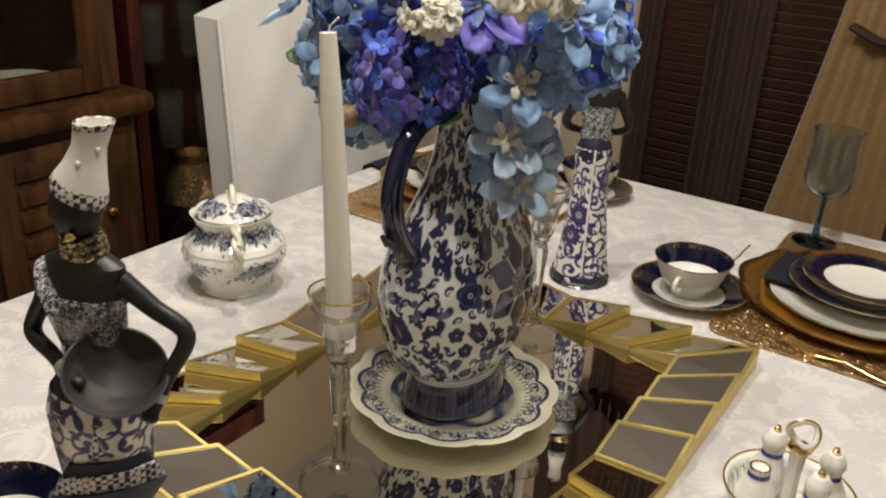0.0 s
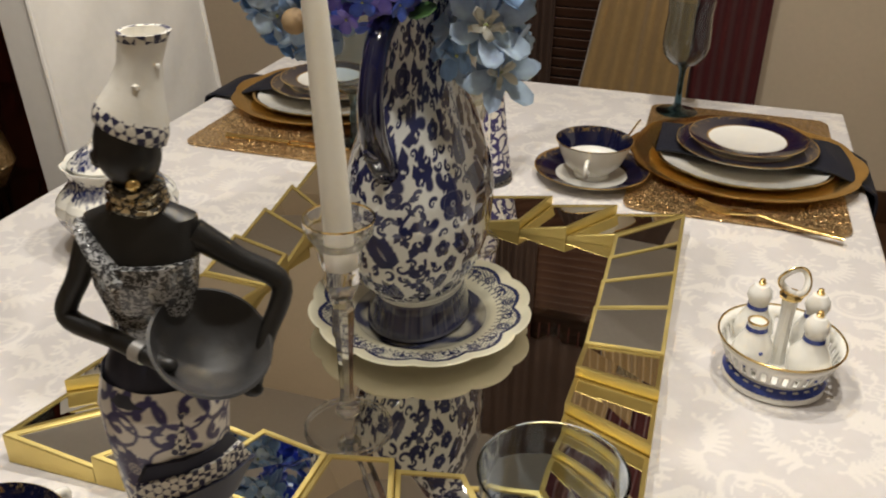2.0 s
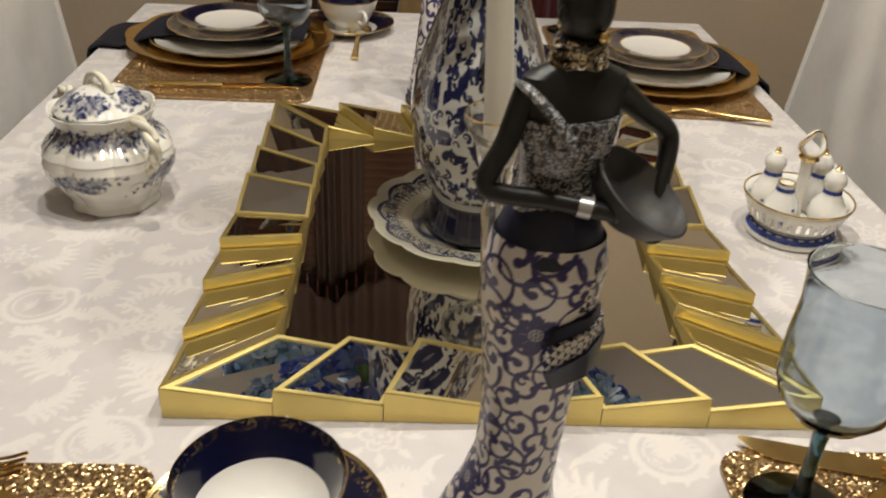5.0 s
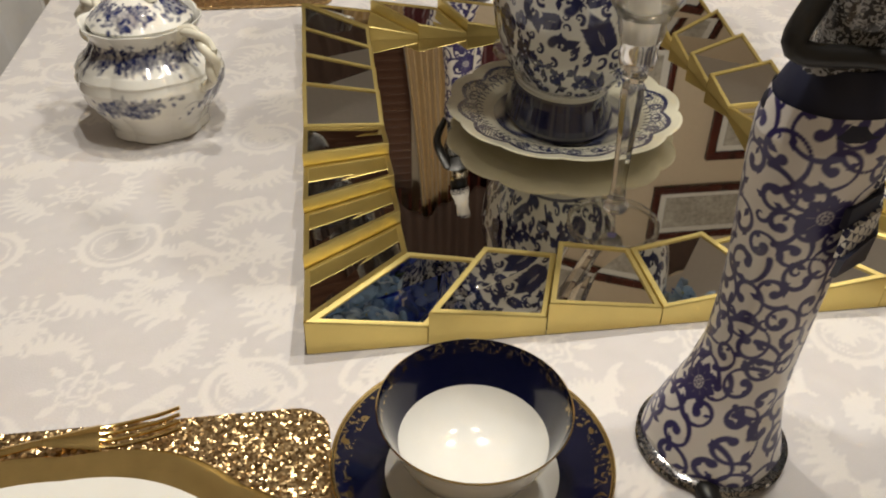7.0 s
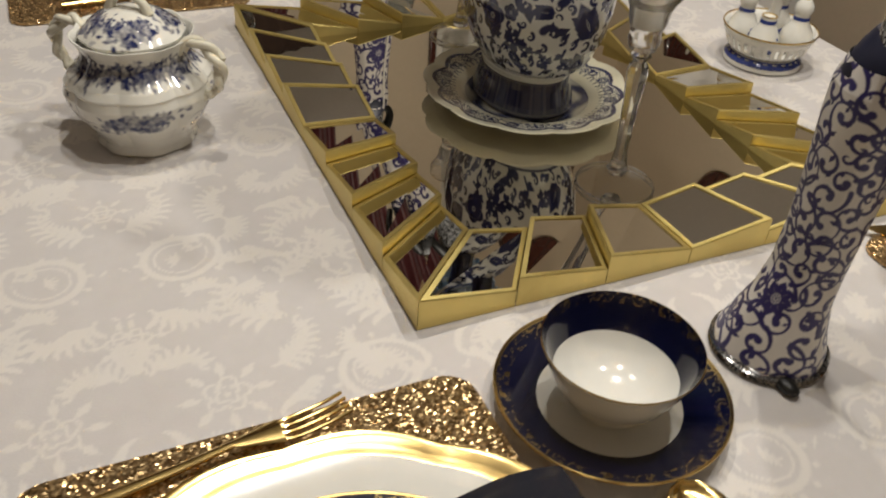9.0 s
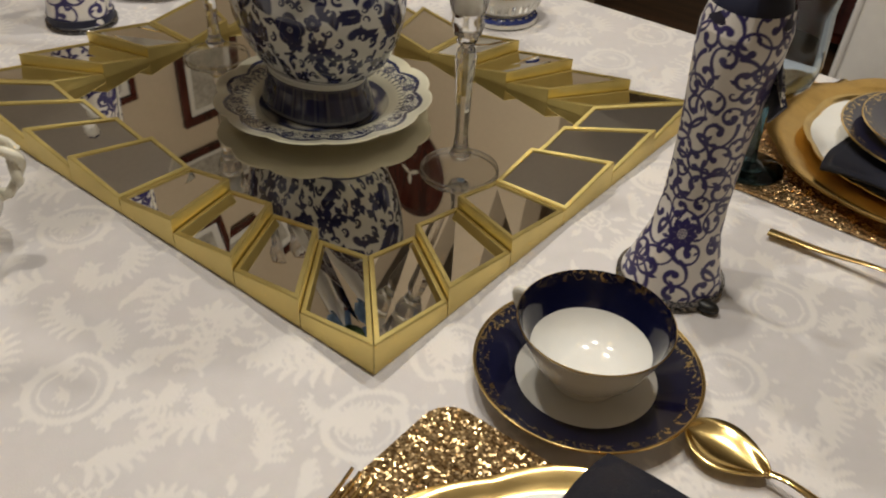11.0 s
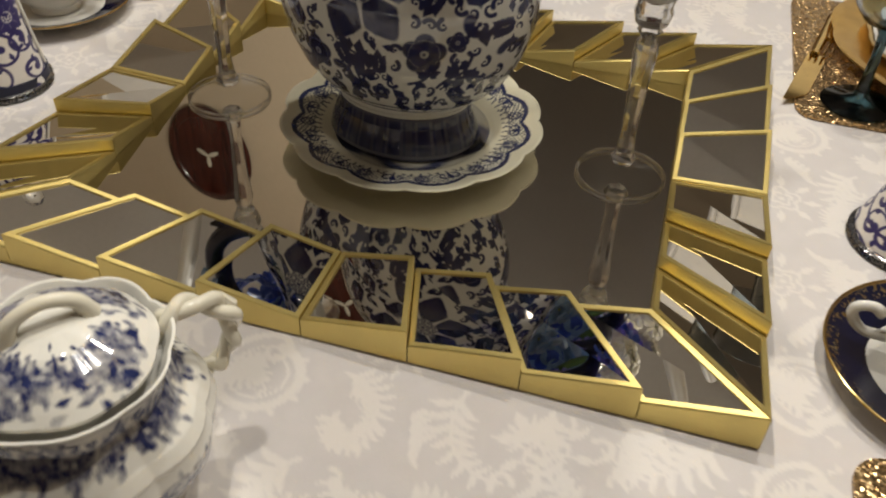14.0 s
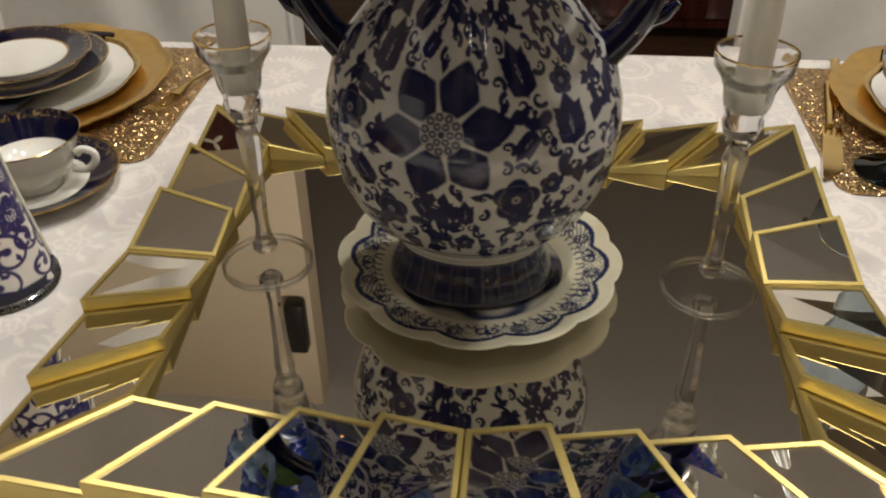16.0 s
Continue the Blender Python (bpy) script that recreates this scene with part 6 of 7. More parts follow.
def sugar_bowl(x, y, rz):
    sb = thing("sugar_bowl", x, y, T, "lidded white sugar bowl with blurred blue flowers", "sugar bowl", rz=rz)
    prof = [(0.0, 0.004), (0.04, 0.003), (0.045, 0.0), (0.047, 0.002), (0.0455, 0.009), (0.05, 0.018), (0.06, 0.032), (0.067, 0.046), (0.0685, 0.056), (0.066, 0.064), (0.0665, 0.066), (0.062, 0.073), (0.053, 0.081), (0.0485, 0.089), (0.048, 0.095), (0.051, 0.101), (0.0545, 0.106), (0.055, 0.1075), (0.0535, 0.1075), (0.049, 0.102), (0.046, 0.095), (0.0, 0.09)]
    nu, per = 400, 8
    rs, zs = [], []
    for (r0, z0), (r1, z1) in zip(prof, prof[1:]):
        k = np.arange(per) / per
        rs += list(r0 + (r1 - r0) * k)
        zs += list(z0 + (z1 - z0) * k)
    rs, zs = np.array(rs), np.array(zs)
    TH = np.arange(nu) / nu * 2 * math.pi
    lob = np.abs(np.cos(4 * TH + 0.4))
    w = np.clip(rs / 0.045, 0, 1)[:, None]
    RR = rs[:, None] * (1 + w * 0.05 * (lob[None, :] - 0.65))
    n = len(rs)
    out = np.arange(n) < 16.5 * per
    TT = np.repeat(TH[None, :], n, 0)
    ZZ = np.repeat(zs[:, None], nu, 1)
    cv = Canvas(0.4, 0.11, 640, 176)
    rnd = random.Random(61)
    for k in range(26):
        u = rnd.choice((0.04, 0.14, 0.24, 0.34)) + rnd.gauss(0, 0.016)
        cv.dab(u, 0.086 + rnd.gauss(0, 0.0025), rnd.uniform(0.006, 0.011), rnd.uniform(0.004, 0.006), value=0.85, soft=0.9)
    for k in range(900):
        # dense dark leaves round the neck
        u, v = rnd.random() * 0.4, 0.0865 + rnd.gauss(0, 0.0046) + 0.002 * math.sin(k)
        cv.leaf(u, v, rnd.random() * 6.28, rnd.uniform(0.005, 0.01), rnd.uniform(0.003, 0.005), rnd.uniform(0.45, 1.0))
    for c0 in (0.03, 0.13, 0.215, 0.33):
        # drooping sprays on the belly
        for k in range(7):
            cv.dab(c0 + rnd.gauss(0, 0.011), 0.044 + rnd.gauss(0, 0.003), rnd.uniform(0.006, 0.01), rnd.uniform(0.003, 0.0055), value=0.8, soft=0.9)
        for k in range(230):
            t = rnd.gauss(0, 0.5)
            u = c0 + t * 0.03
            v = 0.046 - 0.006 * t * t * (1 if t < 0 else -0.6) + rnd.gauss(0, 0.0042) * (1 - 0.4 * min(1, abs(t)))
            cv.leaf(u, v, rnd.random() * 6.28, rnd.uniform(0.005, 0.01), rnd.uniform(0.003, 0.0048), rnd.uniform(0.45, 1.0))
        cv.stroke([(c0 - 0.03 + 0.02 * q, 0.038 - 0.006 * math.sin(q * 3)) for q in np.linspace(-1, 1, 40)], 0.0006, 0.0006, 0.8)
    cv.a = soften(cv.a)
    look_up = cv.a[np.clip((ZZ / 0.11 * 176).astype(int), 0, 175), (TT / (2 * math.pi) * 640).astype(int) % 640]
    paint = np.where(out[:, None], look_up, 0)
    V = np.stack([RR * np.cos(TT), RR * np.sin(TT), ZZ + np.clip((ZZ - 0.1) / 0.007, 0, 1) * 0.002 * lob[None, :]], -1)
    grid_object("bowl_body", V.reshape(-1, 3), nu, n, True, paint, M_SUGAR, sb)
    prof = [(0.047, 0.1065), (0.0475, 0.109), (0.043, 0.1135), (0.034, 0.121), (0.022, 0.127), (0.01, 0.13), (0.0, 0.1305)]
    rs, zs = [], []
    for (r0, z0), (r1, z1) in zip(prof, prof[1:]):
        k = np.arange(12) / 12
        rs += list(r0 + (r1 - r0) * k)
        zs += list(z0 + (z1 - z0) * k)
    rs, zs = np.array(rs + [0.0001]), np.array(zs + [0.1305])
    RR = rs[:, None] * (1 + 0.03 * (lob[None, :] - 0.65))
    TT = np.repeat(TH[None, :], len(rs), 0)
    cv = Canvas(0.2, 0.05, 400, 100)
    for c0 in (0.02, 0.075, 0.12, 0.165):
        for k in range(5):
            cv.dab(c0 + rnd.gauss(0, 0.008), 0.033 + rnd.gauss(0, 0.003), rnd.uniform(0.005, 0.008), rnd.uniform(0.003, 0.006), value=0.8, soft=0.9)
        for k in range(150):
            cv.leaf(c0 + rnd.gauss(0, 0.012), 0.033 + rnd.gauss(0, 0.0055), rnd.random() * 6.28, rnd.uniform(0.005, 0.009), rnd.uniform(0.003, 0.0045), rnd.uniform(0.45, 1.0))
    cv.a = soften(cv.a)
    paint = cv.a[np.clip((rs[:, None] / 0.05 * 100 + 0 * TT).astype(int), 0, 99), (TT / (2 * math.pi) * 400).astype(int) % 400]
    V = np.stack([RR * np.cos(TT), RR * np.sin(TT), np.repeat(zs[:, None], nu, 1)], -1)
    lid = grid_object("lid", V.reshape(-1, 3), nu, len(rs), True, paint, M_SUGAR, sb, "domed lid with blue flowers")
    pth = smooth_path([(-0.02, 0, 0.126), (-0.014, 0, 0.137), (0.0, 0, 0.142), (0.014, 0, 0.137), (0.02, 0, 0.126)], 7)
    part("lid_handle", tube(pth, spread([0.0055, 0.004, 0.0036, 0.004, 0.0055], len(pth)), 12), M_CREAM, lid, "looped porcelain twig handle")
    for s in (-1, 1):
        pth = smooth_path([(s * 0.047, 0, 0.096), (s * 0.056, 0, 0.108), (s * 0.074, 0, 0.106), (s * 0.086, 0, 0.09), (s * 0.084, 0, 0.07), (s * 0.074, 0, 0.058), (s * 0.064, 0, 0.056)], 7)
        bm = bmesh.new()
        for strand in (0, 1):
            # two twigs wound round each other
            tw = []
            for k, p in enumerate(pth):
                q = k * 0.42 + strand * math.pi
                tw.append(p + Vector((0.0026 * math.cos(q) * s, 0.0034 * math.sin(q), 0.002 * math.cos(q))))
            tube(tw, spread([0.0046, 0.0042, 0.004, 0.0044, 0.0038, 0.0038, 0.0046], len(tw)), 10, bm)
        h = part("handle", bm, M_CREAM, sb, "looped porcelain twig handle")
        part("spur", tube([(s * 0.084, 0, 0.086), (s * 0.088, 0.002, 0.097), (s * 0.083, 0.003, 0.105)], [0.005, 0.004, 0.002], 8), M_CREAM, h)


sugar_bowl(-0.391, 0.028, -40)


# ---- condiment set ----
def condiment_set(x, y):
    cs = thing("condiment_basket", x, y, T, "pierced white china basket with a tall ring handle", "basket")
    part("basket_foot", lathe([(0.0, 0.001), (0.044, 0.0), (0.0475, 0.002), (0.0475, 0.006), (0.044, 0.012), (0.04, 0.0155), (0.0, 0.0155)], 64), M_PORCELAIN, cs)
    bm = lathe([(0.0458, 0.0088), (0.0468, 0.0072), (0.0475, 0.0086), (0.0445, 0.0125), (0.0428, 0.0136), (0.0415, 0.0148)], 96)
    bm.faces.ensure_lookup_table()
    bmesh.ops.delete(bm, geom=[f for k, f in enumerate(bm.faces) if (k // 96) % 2 == 1 and (k % 96) % 4 in (1, 2)], context="FACES")
    ft = part("blue_band", bm, M_BLUEPAINT, cs, "painted blue chain band")
    prof = [(0.039, 0.0157), (0.0445, 0.019), (0.048, 0.0225), (0.0525, 0.0345), (0.0545, 0.0385), (0.0572, 0.0455)]
    seg = 132
    bm = lathe(prof, seg)
    bm.faces.ensure_lookup_table()
    cut = [f for k, f in enumerate(bm.faces) if k // seg == 2 and (k % seg) % 4 in (0, 1)]
    bmesh.ops.delete(bm, geom=cut, context="FACES")
    wall = part("basket_wall", bm, M_PORCELAIN, cs, "pierced porcelain wall with upright slots")
    so = wall.modifiers.new("thickness", "SOLIDIFY")
    so.thickness, so.offset = 0.0022, -1
    part("basket_floor", lathe([(0.0, 0.0158), (0.0388, 0.0158), (0.039, 0.018), (0.0, 0.018)], 48), M_PORCELAIN, cs)
    part("gilt_rim", tube([(0.0567 * math.cos(a), 0.0567 * math.sin(a), 0.0465) for a in spread([0, 2 * math.pi], 65)], 0.0011, 8), M_GOLD, cs, "thin gold rim")
    po = part("handle_post", lathe([(0.0, 0.018), (0.008, 0.018), (0.0065, 0.03), (0.0062, 0.07), (0.0075, 0.088), (0.0, 0.0885)], 10), M_PORCELAIN, cs, "fluted white porcelain post", smooth=20)
    part("gilt_collar", lathe([(0.0, 0.0886), (0.0105, 0.0886), (0.011, 0.091), (0.0085, 0.0935), (0.0, 0.0935)], 9), M_GOLD, po, "gold leafy collar", smooth=15)
    pts = [(0.0115 * math.cos(a), 0.004 * math.sin(a * 2), 0.1055 + 0.0125 * math.sin(a)) for a in spread([0, 2 * math.pi], 33)]
    part("ring", tube(pts, 0.0032, 10), M_PORCELAIN, po, "white ring handle")
    part("gilt_ring", tube([(p[0] * 1.17, p[1] - 0.002, (p[2] - 0.1055) * 1.17 + 0.1055) for p in pts], 0.0012, 8), M_GOLD, po)
    k = 0
    for dx, dy, r, stop in ((-0.024, 0.022, 1.0, True), (0.027, 0.02, 1.0, True), (0.024, -0.021, 1.08, True), (-0.025, -0.018, 1.0, False)):
        b = thing("cruet", x + dx, y + dy, T + 0.0182, "small white china cruet with blue sprig and gold tip" if stop else "small open china cruet with gold rim, unstoppered", "cruet", "cruets in the basket")
        part("bottle", lathe([(0.0, 0.0), (0.0105, 0.0), (0.0155 * r, 0.006), (0.0185 * r, 0.018), (0.0165 * r, 0.029), (0.011, 0.039), (0.0088, 0.044), (0.009, 0.05), (0.0078, 0.05), (0.0, 0.046)], 36), M_PORCELAIN, b)
        part("neck_band", lathe([(0.0095, 0.0425), (0.01, 0.0425), (0.0094, 0.0465), (0.0091, 0.0465)], 32), M_BLUEPAINT, b, "blue painted neck band")
        if stop:
            st = part("stopper", lathe([(0.0, 0.0503), (0.0098, 0.0503), (0.0116, 0.0545), (0.0105, 0.061), (0.0062, 0.0665), (0.0, 0.0675)], 32), M_PORCELAIN, b, "round white stopper")
            part("finial", lathe([(0.0, 0.0672), (0.0032, 0.0672), (0.0036, 0.069), (0.002, 0.0705), (0.0028, 0.072), (0.0, 0.074)], 12), M_GOLD, st, "gold tip")
        else:
            part("gilt_lip", lathe([(0.0076, 0.0501), (0.0093, 0.0501), (0.0093, 0.0512), (0.0076, 0.0512), (0.0076, 0.0501)], 32), M_GOLD, b)
        bm = bmesh.new()
        rnd = random.Random(50 + k)
        for q in range(20):
            a = -1.6 + rnd.gauss(0, 0.24)
            z = 0.015 + rnd.gauss(0, 0.0036)
            rr = float(np.interp(z, [0, 0.006, 0.018, 0.029], [0.0105, 0.0155 * r, 0.0185 * r, 0.0165 * r])) - 0.0012
            ball((rr * math.cos(a), rr * math.sin(a), z), (0.0026, 0.0026, 0.0026), bm, 0, 1)
        part("blue_sprig", bm, M_BLUEPAINT, b, "painted blue flower sprig")
        k += 1


condiment_set(0.351, -0.008)


# ---- place settings ----
def placemat(x0, x1, y0, y1, label):
    bm = bmesh.new()
    r, pts = 0.022, []
    for cx, cy, a0 in ((x1 - r, y1 - r, 0), (x0 + r, y1 - r, 90), (x0 + r, y0 + r, 180), (x1 - r, y0 + r, 270)):
        for k in range(7):
            a = radians(a0 + 15 * k)
            pts.append((cx + r * math.cos(a), cy + r * math.sin(a)))
    lo = [bm.verts.new((p[0], p[1], T + 0.0012)) for p in pts]
    hi = [bm.verts.new((p[0], p[1], T + 0.0042)) for p in pts]
    bm.faces.new(hi), bm.faces.new(lo[::-1])
    for k in range(len(pts)):
        bm.faces.new((lo[k], lo[(k + 1) % len(pts)], hi[(k + 1) % len(pts)], hi[k]))
    return tagged(part("placemat", bm, M_GLITTER, smooth=0), label, "placemat", "glitter placemats")


def dish(name, x, y, z, prof, mats, scallop, label, category, group, seg=96):
    ob = part(name, lathe(prof, seg, scallop), mats)
    ob.location = (x, y, z)
    return tagged(ob, label, category, group)


def plate_profile(R, h, bands, well=0.62):
    """Shallow plate with coloured bands on its rim; bands: (radius share, material) from the rim inwards."""
    t = 0.003
    prof = [(0.0, t, bands[-1][1]), (R * well * 0.9, t, bands[-1][1]), (R * well, t + 0.001, bands[-1][1])]
    for share, mi in reversed(bands[:-1]):
        k = (share - well) / (1 - well)
        prof.append((R * share, t + 0.001 + (h - t) * max(0, k), mi))
    prof += [(R, h + 0.0012, bands[0][1]), (R * 1.004, h, bands[-1][1]), (R * 0.99, h - 0.0015, bands[-1][1]), (R * well, 0.0012, bands[-1][1]), (R * well * 0.96, 0.0, bands[-1][1]), (R * well * 0.9, 0.0, bands[-1][1]), (R * well * 0.88, 0.001, bands[-1][1]), (0.0, 0.001, bands[-1][1])]
    return prof


def place_plates(x, y, big=False):
    z = T + 0.0043
    dish("charger_plate", x, y, z, [(0.0, 0.0035), (0.105, 0.0035), (0.112, 0.006), (0.13, 0.0095), (0.15, 0.0125), (0.164, 0.0165), (0.167, 0.016), (0.165, 0.0135), (0.15, 0.009), (0.125, 0.004), (0.108, 0.0), (0.0, 0.0)], [M_CHARGER], (10, 0.03, 0.13, 0.165, 0.001), "gold charger plate with a wavy embossed rim", "charger", "charger plates", 120)
    z += 0.0038
    R = 0.157 if big else 0.131
    if big:
        z += 0.009
    dish("dinner_plate", x, y, z, [(0.0, 0.003, 0), (R * 0.62, 0.003, 0), (R * 0.68, 0.0055, 0), (R * (0.9 if big else 0.94), 0.0115, 1), (R * 0.95, 0.0125, 1), (R * 0.97, 0.0145, 1), (R, 0.0148, 1), (R * 1.002, 0.0138, 0), (R * 0.93, 0.0105, 0), (R * 0.7, 0.002, 0), (R * 0.64, 0.0, 0), (0.0, 0.0, 0)], [M_PORCELAIN, M_GOLD], (10, 0.03, R * 0.8, R, 0.0006), "white dinner plate with a scalloped gold rim" if big else "white dinner plate with a thin gold rim", "plate", "dinner plates", 120)
    return z


def small_plates(x, y, z):
    """Two cobalt-banded plates, one on the other."""
    for R, zz, label in ((0.1, z, "cobalt and gold banded salad plate"), (0.083, z + 0.0095, "small cobalt and gold banded plate with white centre")):
        dish("salad_plate", x, y, zz, plate_profile(R, 0.009, [(1.0, 3), (0.985, 3), (0.89, 2), (0.69, 1), (0.66, 3), (0.6, 0)], 0.62), [M_PORCELAIN, M_NAVY, M_NAVY_GILT, M_GOLD], None, label, "plate", "cobalt banded plates")


def napkin(x0, x1, y0, y1, ztop, edge, label):
    """Folded strip of cloth lying over the dinner plate from x0, and down over the table edge past x1."""
    bm = bmesh.new()
    sgn = 1 if x1 > x0 else -1
    n, m = 40, 12
    L = abs(x1 - x0) + 0.09
    g = []
    for i in range(n + 1):
        d = L * i / n
        x = x0 + sgn * d
        row = []
        for j in range(m + 1):
            v = j / m
            yy = y0 + (y1 - y0) * v + 0.004 * math.sin(d * 40 + v * 3)
            c = abs(x - edge[1])
            z = ztop + 0.0015 * math.sin(d * 70 + v * 6) + 0.0025 * math.sin(v * math.pi)
            if sgn * (x - edge[2]) > 0:
                k = min(1, sgn * (x - edge[2]) / 0.05)
                z = z * (1 - k) + (T + 0.0075) * k
            xx = x
            over = sgn * (x - edge[0])
            if over > 0:
                xx = edge[0] + sgn * (0.012 + 0.01 * (1 - math.exp(-over / 0.01)))
                z = T + 0.006 - over
            row.append(bm.verts.new((xx, yy, z)))
        g.append(row)
    for i in range(n):
        for j in range(m):
            bm.faces.new((g[i][j], g[i + 1][j], g[i + 1][j + 1], g[i][j + 1]))
    bmesh.ops.recalc_face_normals(bm, faces=bm.faces)
    ob = part("napkin", bm, M_NAPKIN, smooth=80)
    so = ob.modifiers.new("thickness", "SOLIDIFY")
    so.thickness, so.offset = 0.0035, 0
    return tagged(ob, label, "napkin", "navy napkins")


def teacup(x, y, rz, label, spoon=False):
    sc = dish("saucer", x, y, T + 0.0012, [(0.0, 0.0045, 0), (0.03, 0.004, 0), (0.049, 0.0055, 0), (0.0505, 0.006, 1), (0.07, 0.0125, 2), (0.079, 0.0165, 3), (0.081, 0.0175, 3), (0.0815, 0.0168, 0), (0.07, 0.0105, 0), (0.05, 0.003, 0), (0.043, 0.0, 0), (0.04, 0.0, 0), (0.038, 0.002, 0), (0.0, 0.002, 0)], [M_PORCELAIN, M_NAVY, M_NAVY_GILT, M_GOLD], None, "cobalt blue saucer with gilt edge and white well", "saucer", "tea saucers", 80)
    part("gilt_edge", tube([(0.0806 * math.cos(a), 0.0806 * math.sin(a), 0.0174) for a in spread([0, 2 * math.pi], 81)], 0.0009, 8), M_GOLD, sc, "thin gold edge")
    cup = thing("teacup", x, y, T + 0.0058, label, "cup", "teacups", rz)
    prof = [(0.0, 0.003, 0), (0.021, 0.003, 0), (0.0225, 0.0, 0), (0.0255, 0.0, 0), (0.0245, 0.006, 0), (0.031, 0.011, 0), (0.041, 0.0215, 0), (0.0465, 0.0345, 0), (0.0505, 0.0455, 0), (0.0535, 0.0525, 3), (0.0542, 0.0538, 3), (0.0534, 0.0543, 2), (0.0505, 0.0465, 1), (0.0465, 0.0365, 1), (0.0425, 0.0275, 4), (0.0385, 0.0215, 4), (0.029, 0.0125, 4), (0.018, 0.0085, 4), (0.0, 0.0075, 4)]
    part("cup_body", lathe(prof, 80), [M_PORCELAIN, M_NAVY, M_NAVY_GILT, M_GOLD, M_PORCELAIN], cup, "white outside, cobalt band inside")
    pth = smooth_path([(0.0508, 0, 0.0365), (0.0585, 0, 0.0405), (0.068, 0, 0.037), (0.0675, 0, 0.028), (0.058, 0, 0.0195), (0.0435, 0, 0.0195)], 7)
    part("handle", tube(pth, spread([0.0034, 0.003, 0.003, 0.003, 0.003, 0.0034], len(pth)), 12, flat=1.3), M_PORCELAIN, cup, "thin white loop handle")
    if spoon:
        sp = part("teaspoon", tube(smooth_path([(x - 0.02, y + 0.065, T + 0.019), (x + 0.03, y + 0.062, T + 0.036), (x + 0.055, y + 0.07, T + 0.071)], 6), 0.0028, 10, flat=0.5), M_GOLD)
        tagged(sp, "gold teaspoon leaning behind the teacup", "spoon")


def spoon(x, y, rz, label, L=0.17):
    sp = thing("spoon", x, y, T + 0.0016, label, "spoon", "gold spoons", rz)
    bm = bmesh.new()
    g = []
    n = 14
    for i in range(n + 1):
        t = i / n
        w = 0.0215 * math.sin(math.pi * min(1, t ** 0.8)) ** 0.75
        row = []
        for j in range(9):
            v = j / 4 - 1
            row.append(bm.verts.new((0.062 * (1 - t), w * v, 0.0015 + 0.008 * (v * v * 0.75 + (2 * t - 1) ** 2 * 0.25))))
        g.append(row)
    for i in range(n):
        for j in range(8):
            bm.faces.new((g[i][j], g[i][j + 1], g[i + 1][j + 1], g[i + 1][j]))
    bmesh.ops.remove_doubles(bm, verts=bm.verts, dist=1e-5)
    bmesh.ops.recalc_face_normals(bm, faces=bm.faces)
    ob = part("spoon_bowl", bm, M_GOLD, sp, smooth=80)
    ob.modifiers.new("thickness", "SOLIDIFY").thickness = 0.0014
    pth = smooth_path([(0.001, 0, 0.0088), (-0.015, 0, 0.011), (-0.06, 0, 0.0055), (-L + 0.062, 0, 0.0032)], 6)
    part("spoon_handle", tube(pth, spread([0.0032, 0.003, 0.0042, 0.0062], len(pth)), 12, flat=0.4), M_GOLD, sp)


def fork(x, y, rz, label):
    fk = thing("fork", x, y, T + 0.0056, label, "fork", "gold forks", rz)
    for k in range(4):
        o = (k - 1.5) * 0.0058
        part("tine", tube(smooth_path([(0.05, o, 0.0075), (0.035, o, 0.0042), (0.012, o, 0.0025), (0.0, o * 0.8, 0.004)], 4), 0.0013, 8), M_GOLD, fk)
    part("fork_neck", tube(smooth_path([(0.003, 0, 0.004), (-0.012, 0, 0.006), (-0.03, 0, 0.0085)], 5), spread([0.0105, 0.007, 0.003], 11), 12, flat=0.25), M_GOLD, fk)
    part("fork_handle", tube(smooth_path([(-0.028, 0, 0.0082), (-0.07, 0, 0.005), (-0.135, 0, 0.004)], 6), spread([0.003, 0.004, 0.006], 13), 12, flat=0.5), M_GOLD, fk)


def knife(x, y, rz, label):
    kn = thing("knife", x, y, T + 0.006, label, "knife", "gold knives", rz)
    bm = bmesh.new()
    n = 12
    up, dn = [], []
    for i in range(n + 1):
        t = i / n
        w = 0.0095 * (1 - max(0, (t - 0.75) / 0.25) ** 2 * 0.9)
        xx = 0.11 * t
        up.append((bm.verts.new((xx, -0.006, 0.0024)), bm.verts.new((xx, -0.006 + 2 * w, 0.0012))))
        dn.append((bm.verts.new((xx, -0.006, 0.0)), bm.verts.new((xx, -0.006 + 2 * w, 0.0006))))
    for i in range(n):
        bm.faces.new((up[i][0], up[i + 1][0], up[i + 1][1], up[i][1]))
        bm.faces.new((dn[i][0], dn[i][1], dn[i + 1][1], dn[i + 1][0]))
        for j in (0, 1):
            bm.faces.new((up[i][j], up[i + 1][j], dn[i + 1][j], dn[i][j]))
    for r in (0, n):
        bm.faces.new((up[r][0], up[r][1], dn[r][1], dn[r][0]))
    bmesh.ops.recalc_face_normals(bm, faces=bm.faces)
    part("blade", bm, M_GOLD, kn, smooth=30)
    part("knife_handle", tube([(0.002, 0, 0.0035), (-0.02, 0, 0.004), (-0.06, 0, 0.0045), (-0.1, 0, 0.005)], [0.0042, 0.005, 0.0058, 0.0066], 12, flat=0.6), M_GOLD, kn)


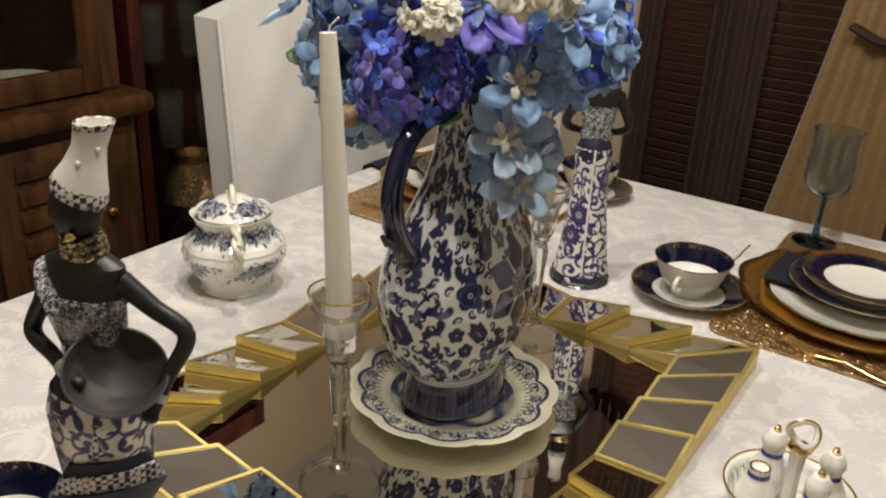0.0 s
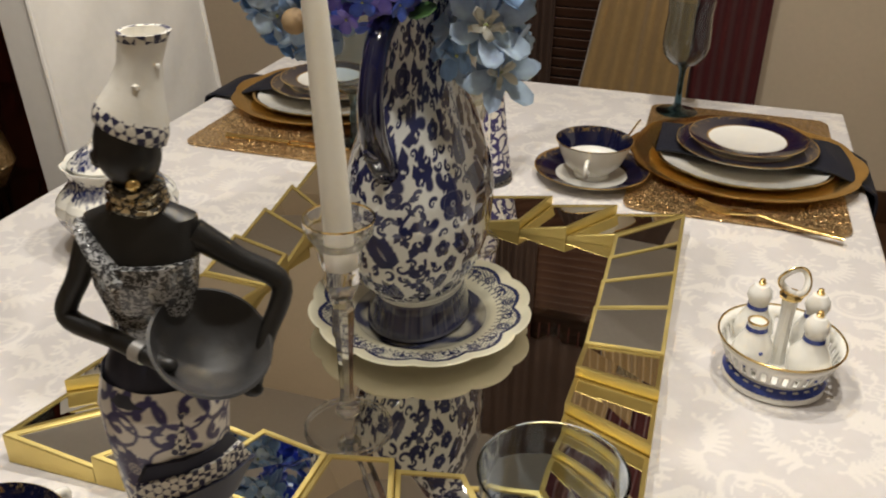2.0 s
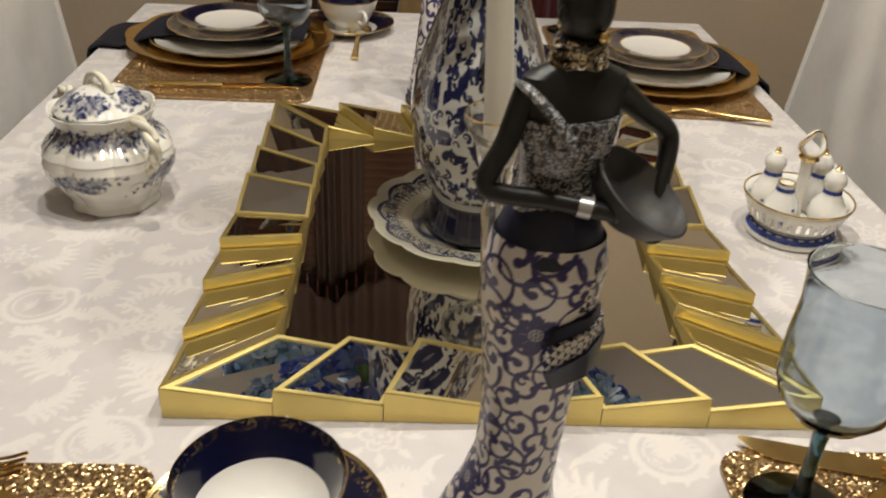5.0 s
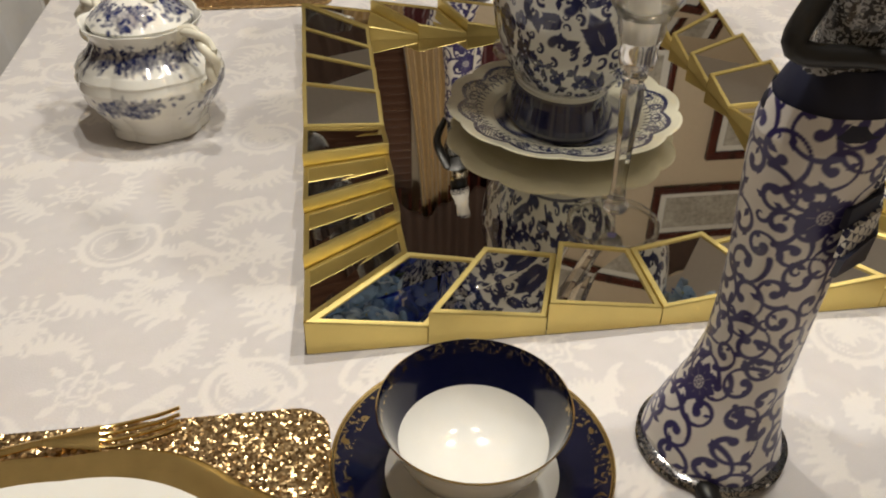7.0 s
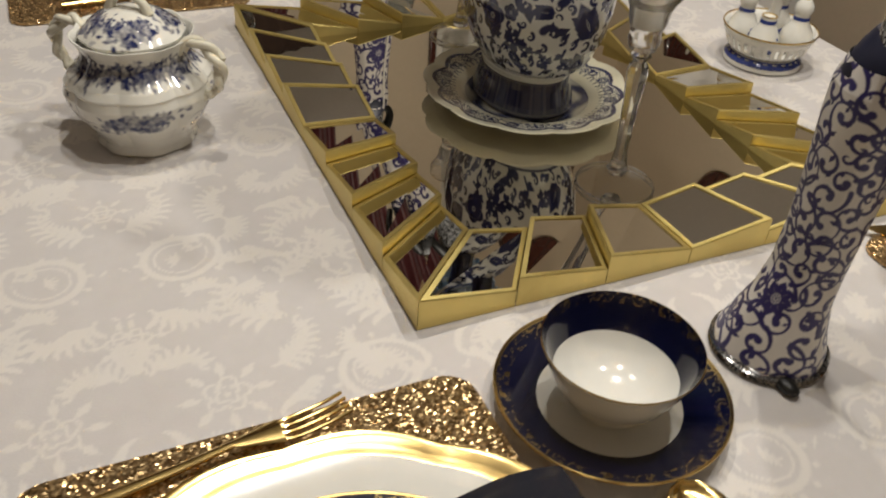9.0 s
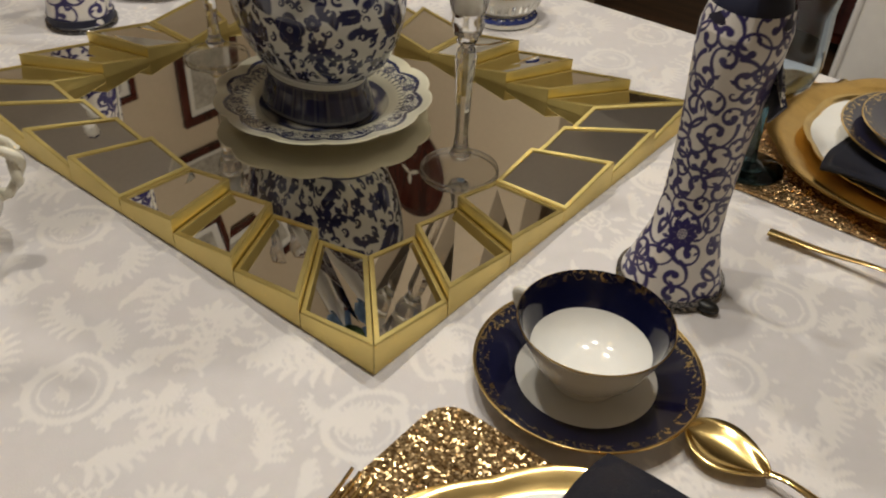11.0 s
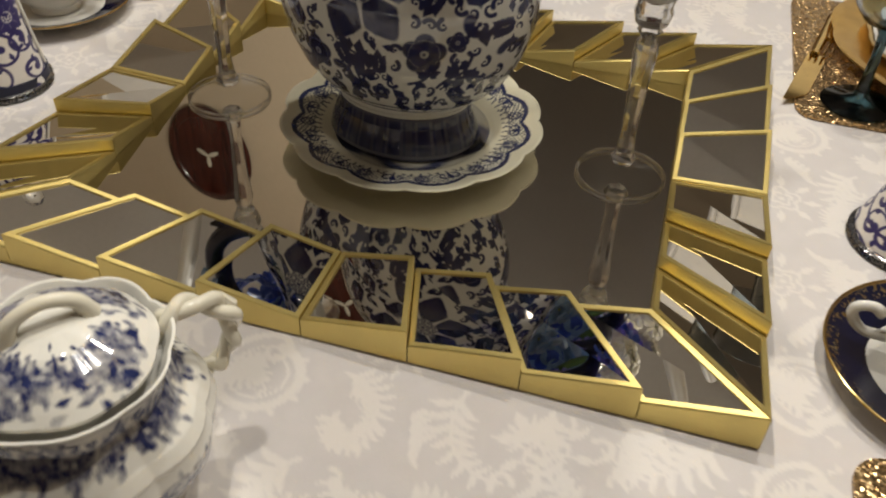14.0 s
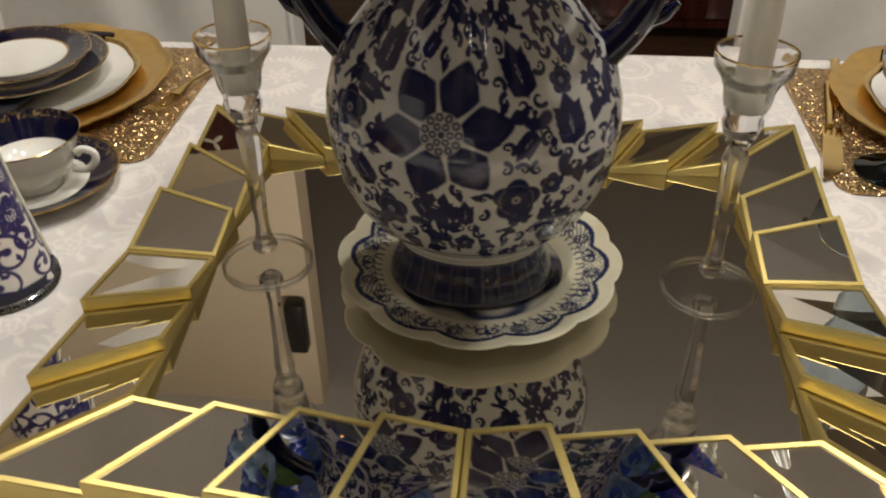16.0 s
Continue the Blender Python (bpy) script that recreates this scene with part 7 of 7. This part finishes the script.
def goblet(x, y, label):
    g = thing("goblet", x, y, T + 0.0043, label, "goblet", "blue goblets")
    part("foot", lathe([(0.0, 0.0), (0.034, 0.0), (0.0352, 0.0015), (0.033, 0.003), (0.016, 0.005), (0.0075, 0.01), (0.0, 0.01)], 48), M_STEM, g, "dark teal glass foot")
    part("stem", lathe([(0.0, 0.0101), (0.0068, 0.0101), (0.0052, 0.03), (0.0045, 0.055), (0.0058, 0.073), (0.0095, 0.08), (0.0, 0.08)], 24), M_STEM, g, "dark teal glass stem")
    part("bowl", lathe([(0.0, 0.0802), (0.0105, 0.0805), (0.024, 0.0865), (0.0345, 0.1), (0.0385, 0.116), (0.0375, 0.14), (0.0355, 0.165), (0.0372, 0.188), (0.0381, 0.1905), (0.0367, 0.1905), (0.0342, 0.166), (0.0362, 0.14), (0.0372, 0.116), (0.0332, 0.101), (0.0225, 0.0885), (0.009, 0.083), (0.0, 0.0825)], 56), M_BLUEGLASS, g, "smoky blue glass bowl")


placemat(-0.535, -0.236, -0.83, -0.383, "gold glitter placemat under the white scalloped plate")
placemat(-0.505, -0.212, 0.333, 0.78, "gold glitter placemat near the white chair")
placemat(0.167, 0.455, 0.322, 0.77, "gold glitter placemat beside the condiment basket")
placemat(0.163, 0.448, -0.8, -0.358, "gold glitter placemat under the blue goblet")
S1, S2, S3, S4 = (-0.38, -0.585), (-0.37, 0.59), (0.32, 0.525), (0.335, -0.56)
for (sx, sy), big in ((S1, True), (S2, False), (S3, False), (S4, False)):
    zp = place_plates(sx, sy, big)
    sg = 1 if sx > 0 else -1
    edge = EX1 if sg > 0 else EX0
    R = 0.157 if big else 0.131
    napkin(sx - sg * (0.148 if big else 0.125), edge, sy + 0.08 if sy < 0 else sy - 0.045, sy - 0.045 if sy < 0 else sy + 0.08, zp + 0.0185, (edge, sx, sx + sg * R * 0.9), "navy cloth napkin folded over the plate and table edge")
    small_plates(sx, sy, zp + 0.0225)
teacup(-0.155, -0.447, 84, "white teacup with a cobalt and gilt inner band")
teacup(0.113, 0.41, -90, "white and cobalt teacup beside the gold charger", spoon=True)
teacup(-0.185, 0.7, -60, "white and cobalt teacup near the table end")
spoon(-0.156, -0.585, 86, "gold spoon lying on the cloth beside the saucer")
spoon(-0.163, 0.64, 90, "gold spoon lying on the cloth above the plate")
spoon(0.11, -0.585, -90, "gold spoon lying on the cloth near the figurine")
fork(-0.375, -0.398, 8, "gold fork on the glitter placemat under the plate edge")
fork(0.31, 0.338, 165, "gold fork on the glitter placemat before the charger")
knife(0.29, -0.378, 166, "gold knife on the glitter placemat beside the goblet")
knife(-0.345, 0.375, 5, "gold knife on the glitter placemat near the charger")
fork(0.33, -0.395, 166, "gold fork on the glitter placemat beside the knife")
goblet(0.203, -0.416, "smoky blue goblet with dark stem near the figurine")
goblet(0.21, 0.735, "smoky blue goblet with dark stem behind the gold charger")
goblet(-0.253, 0.415, "smoky blue goblet with dark stem beside the covered chair")
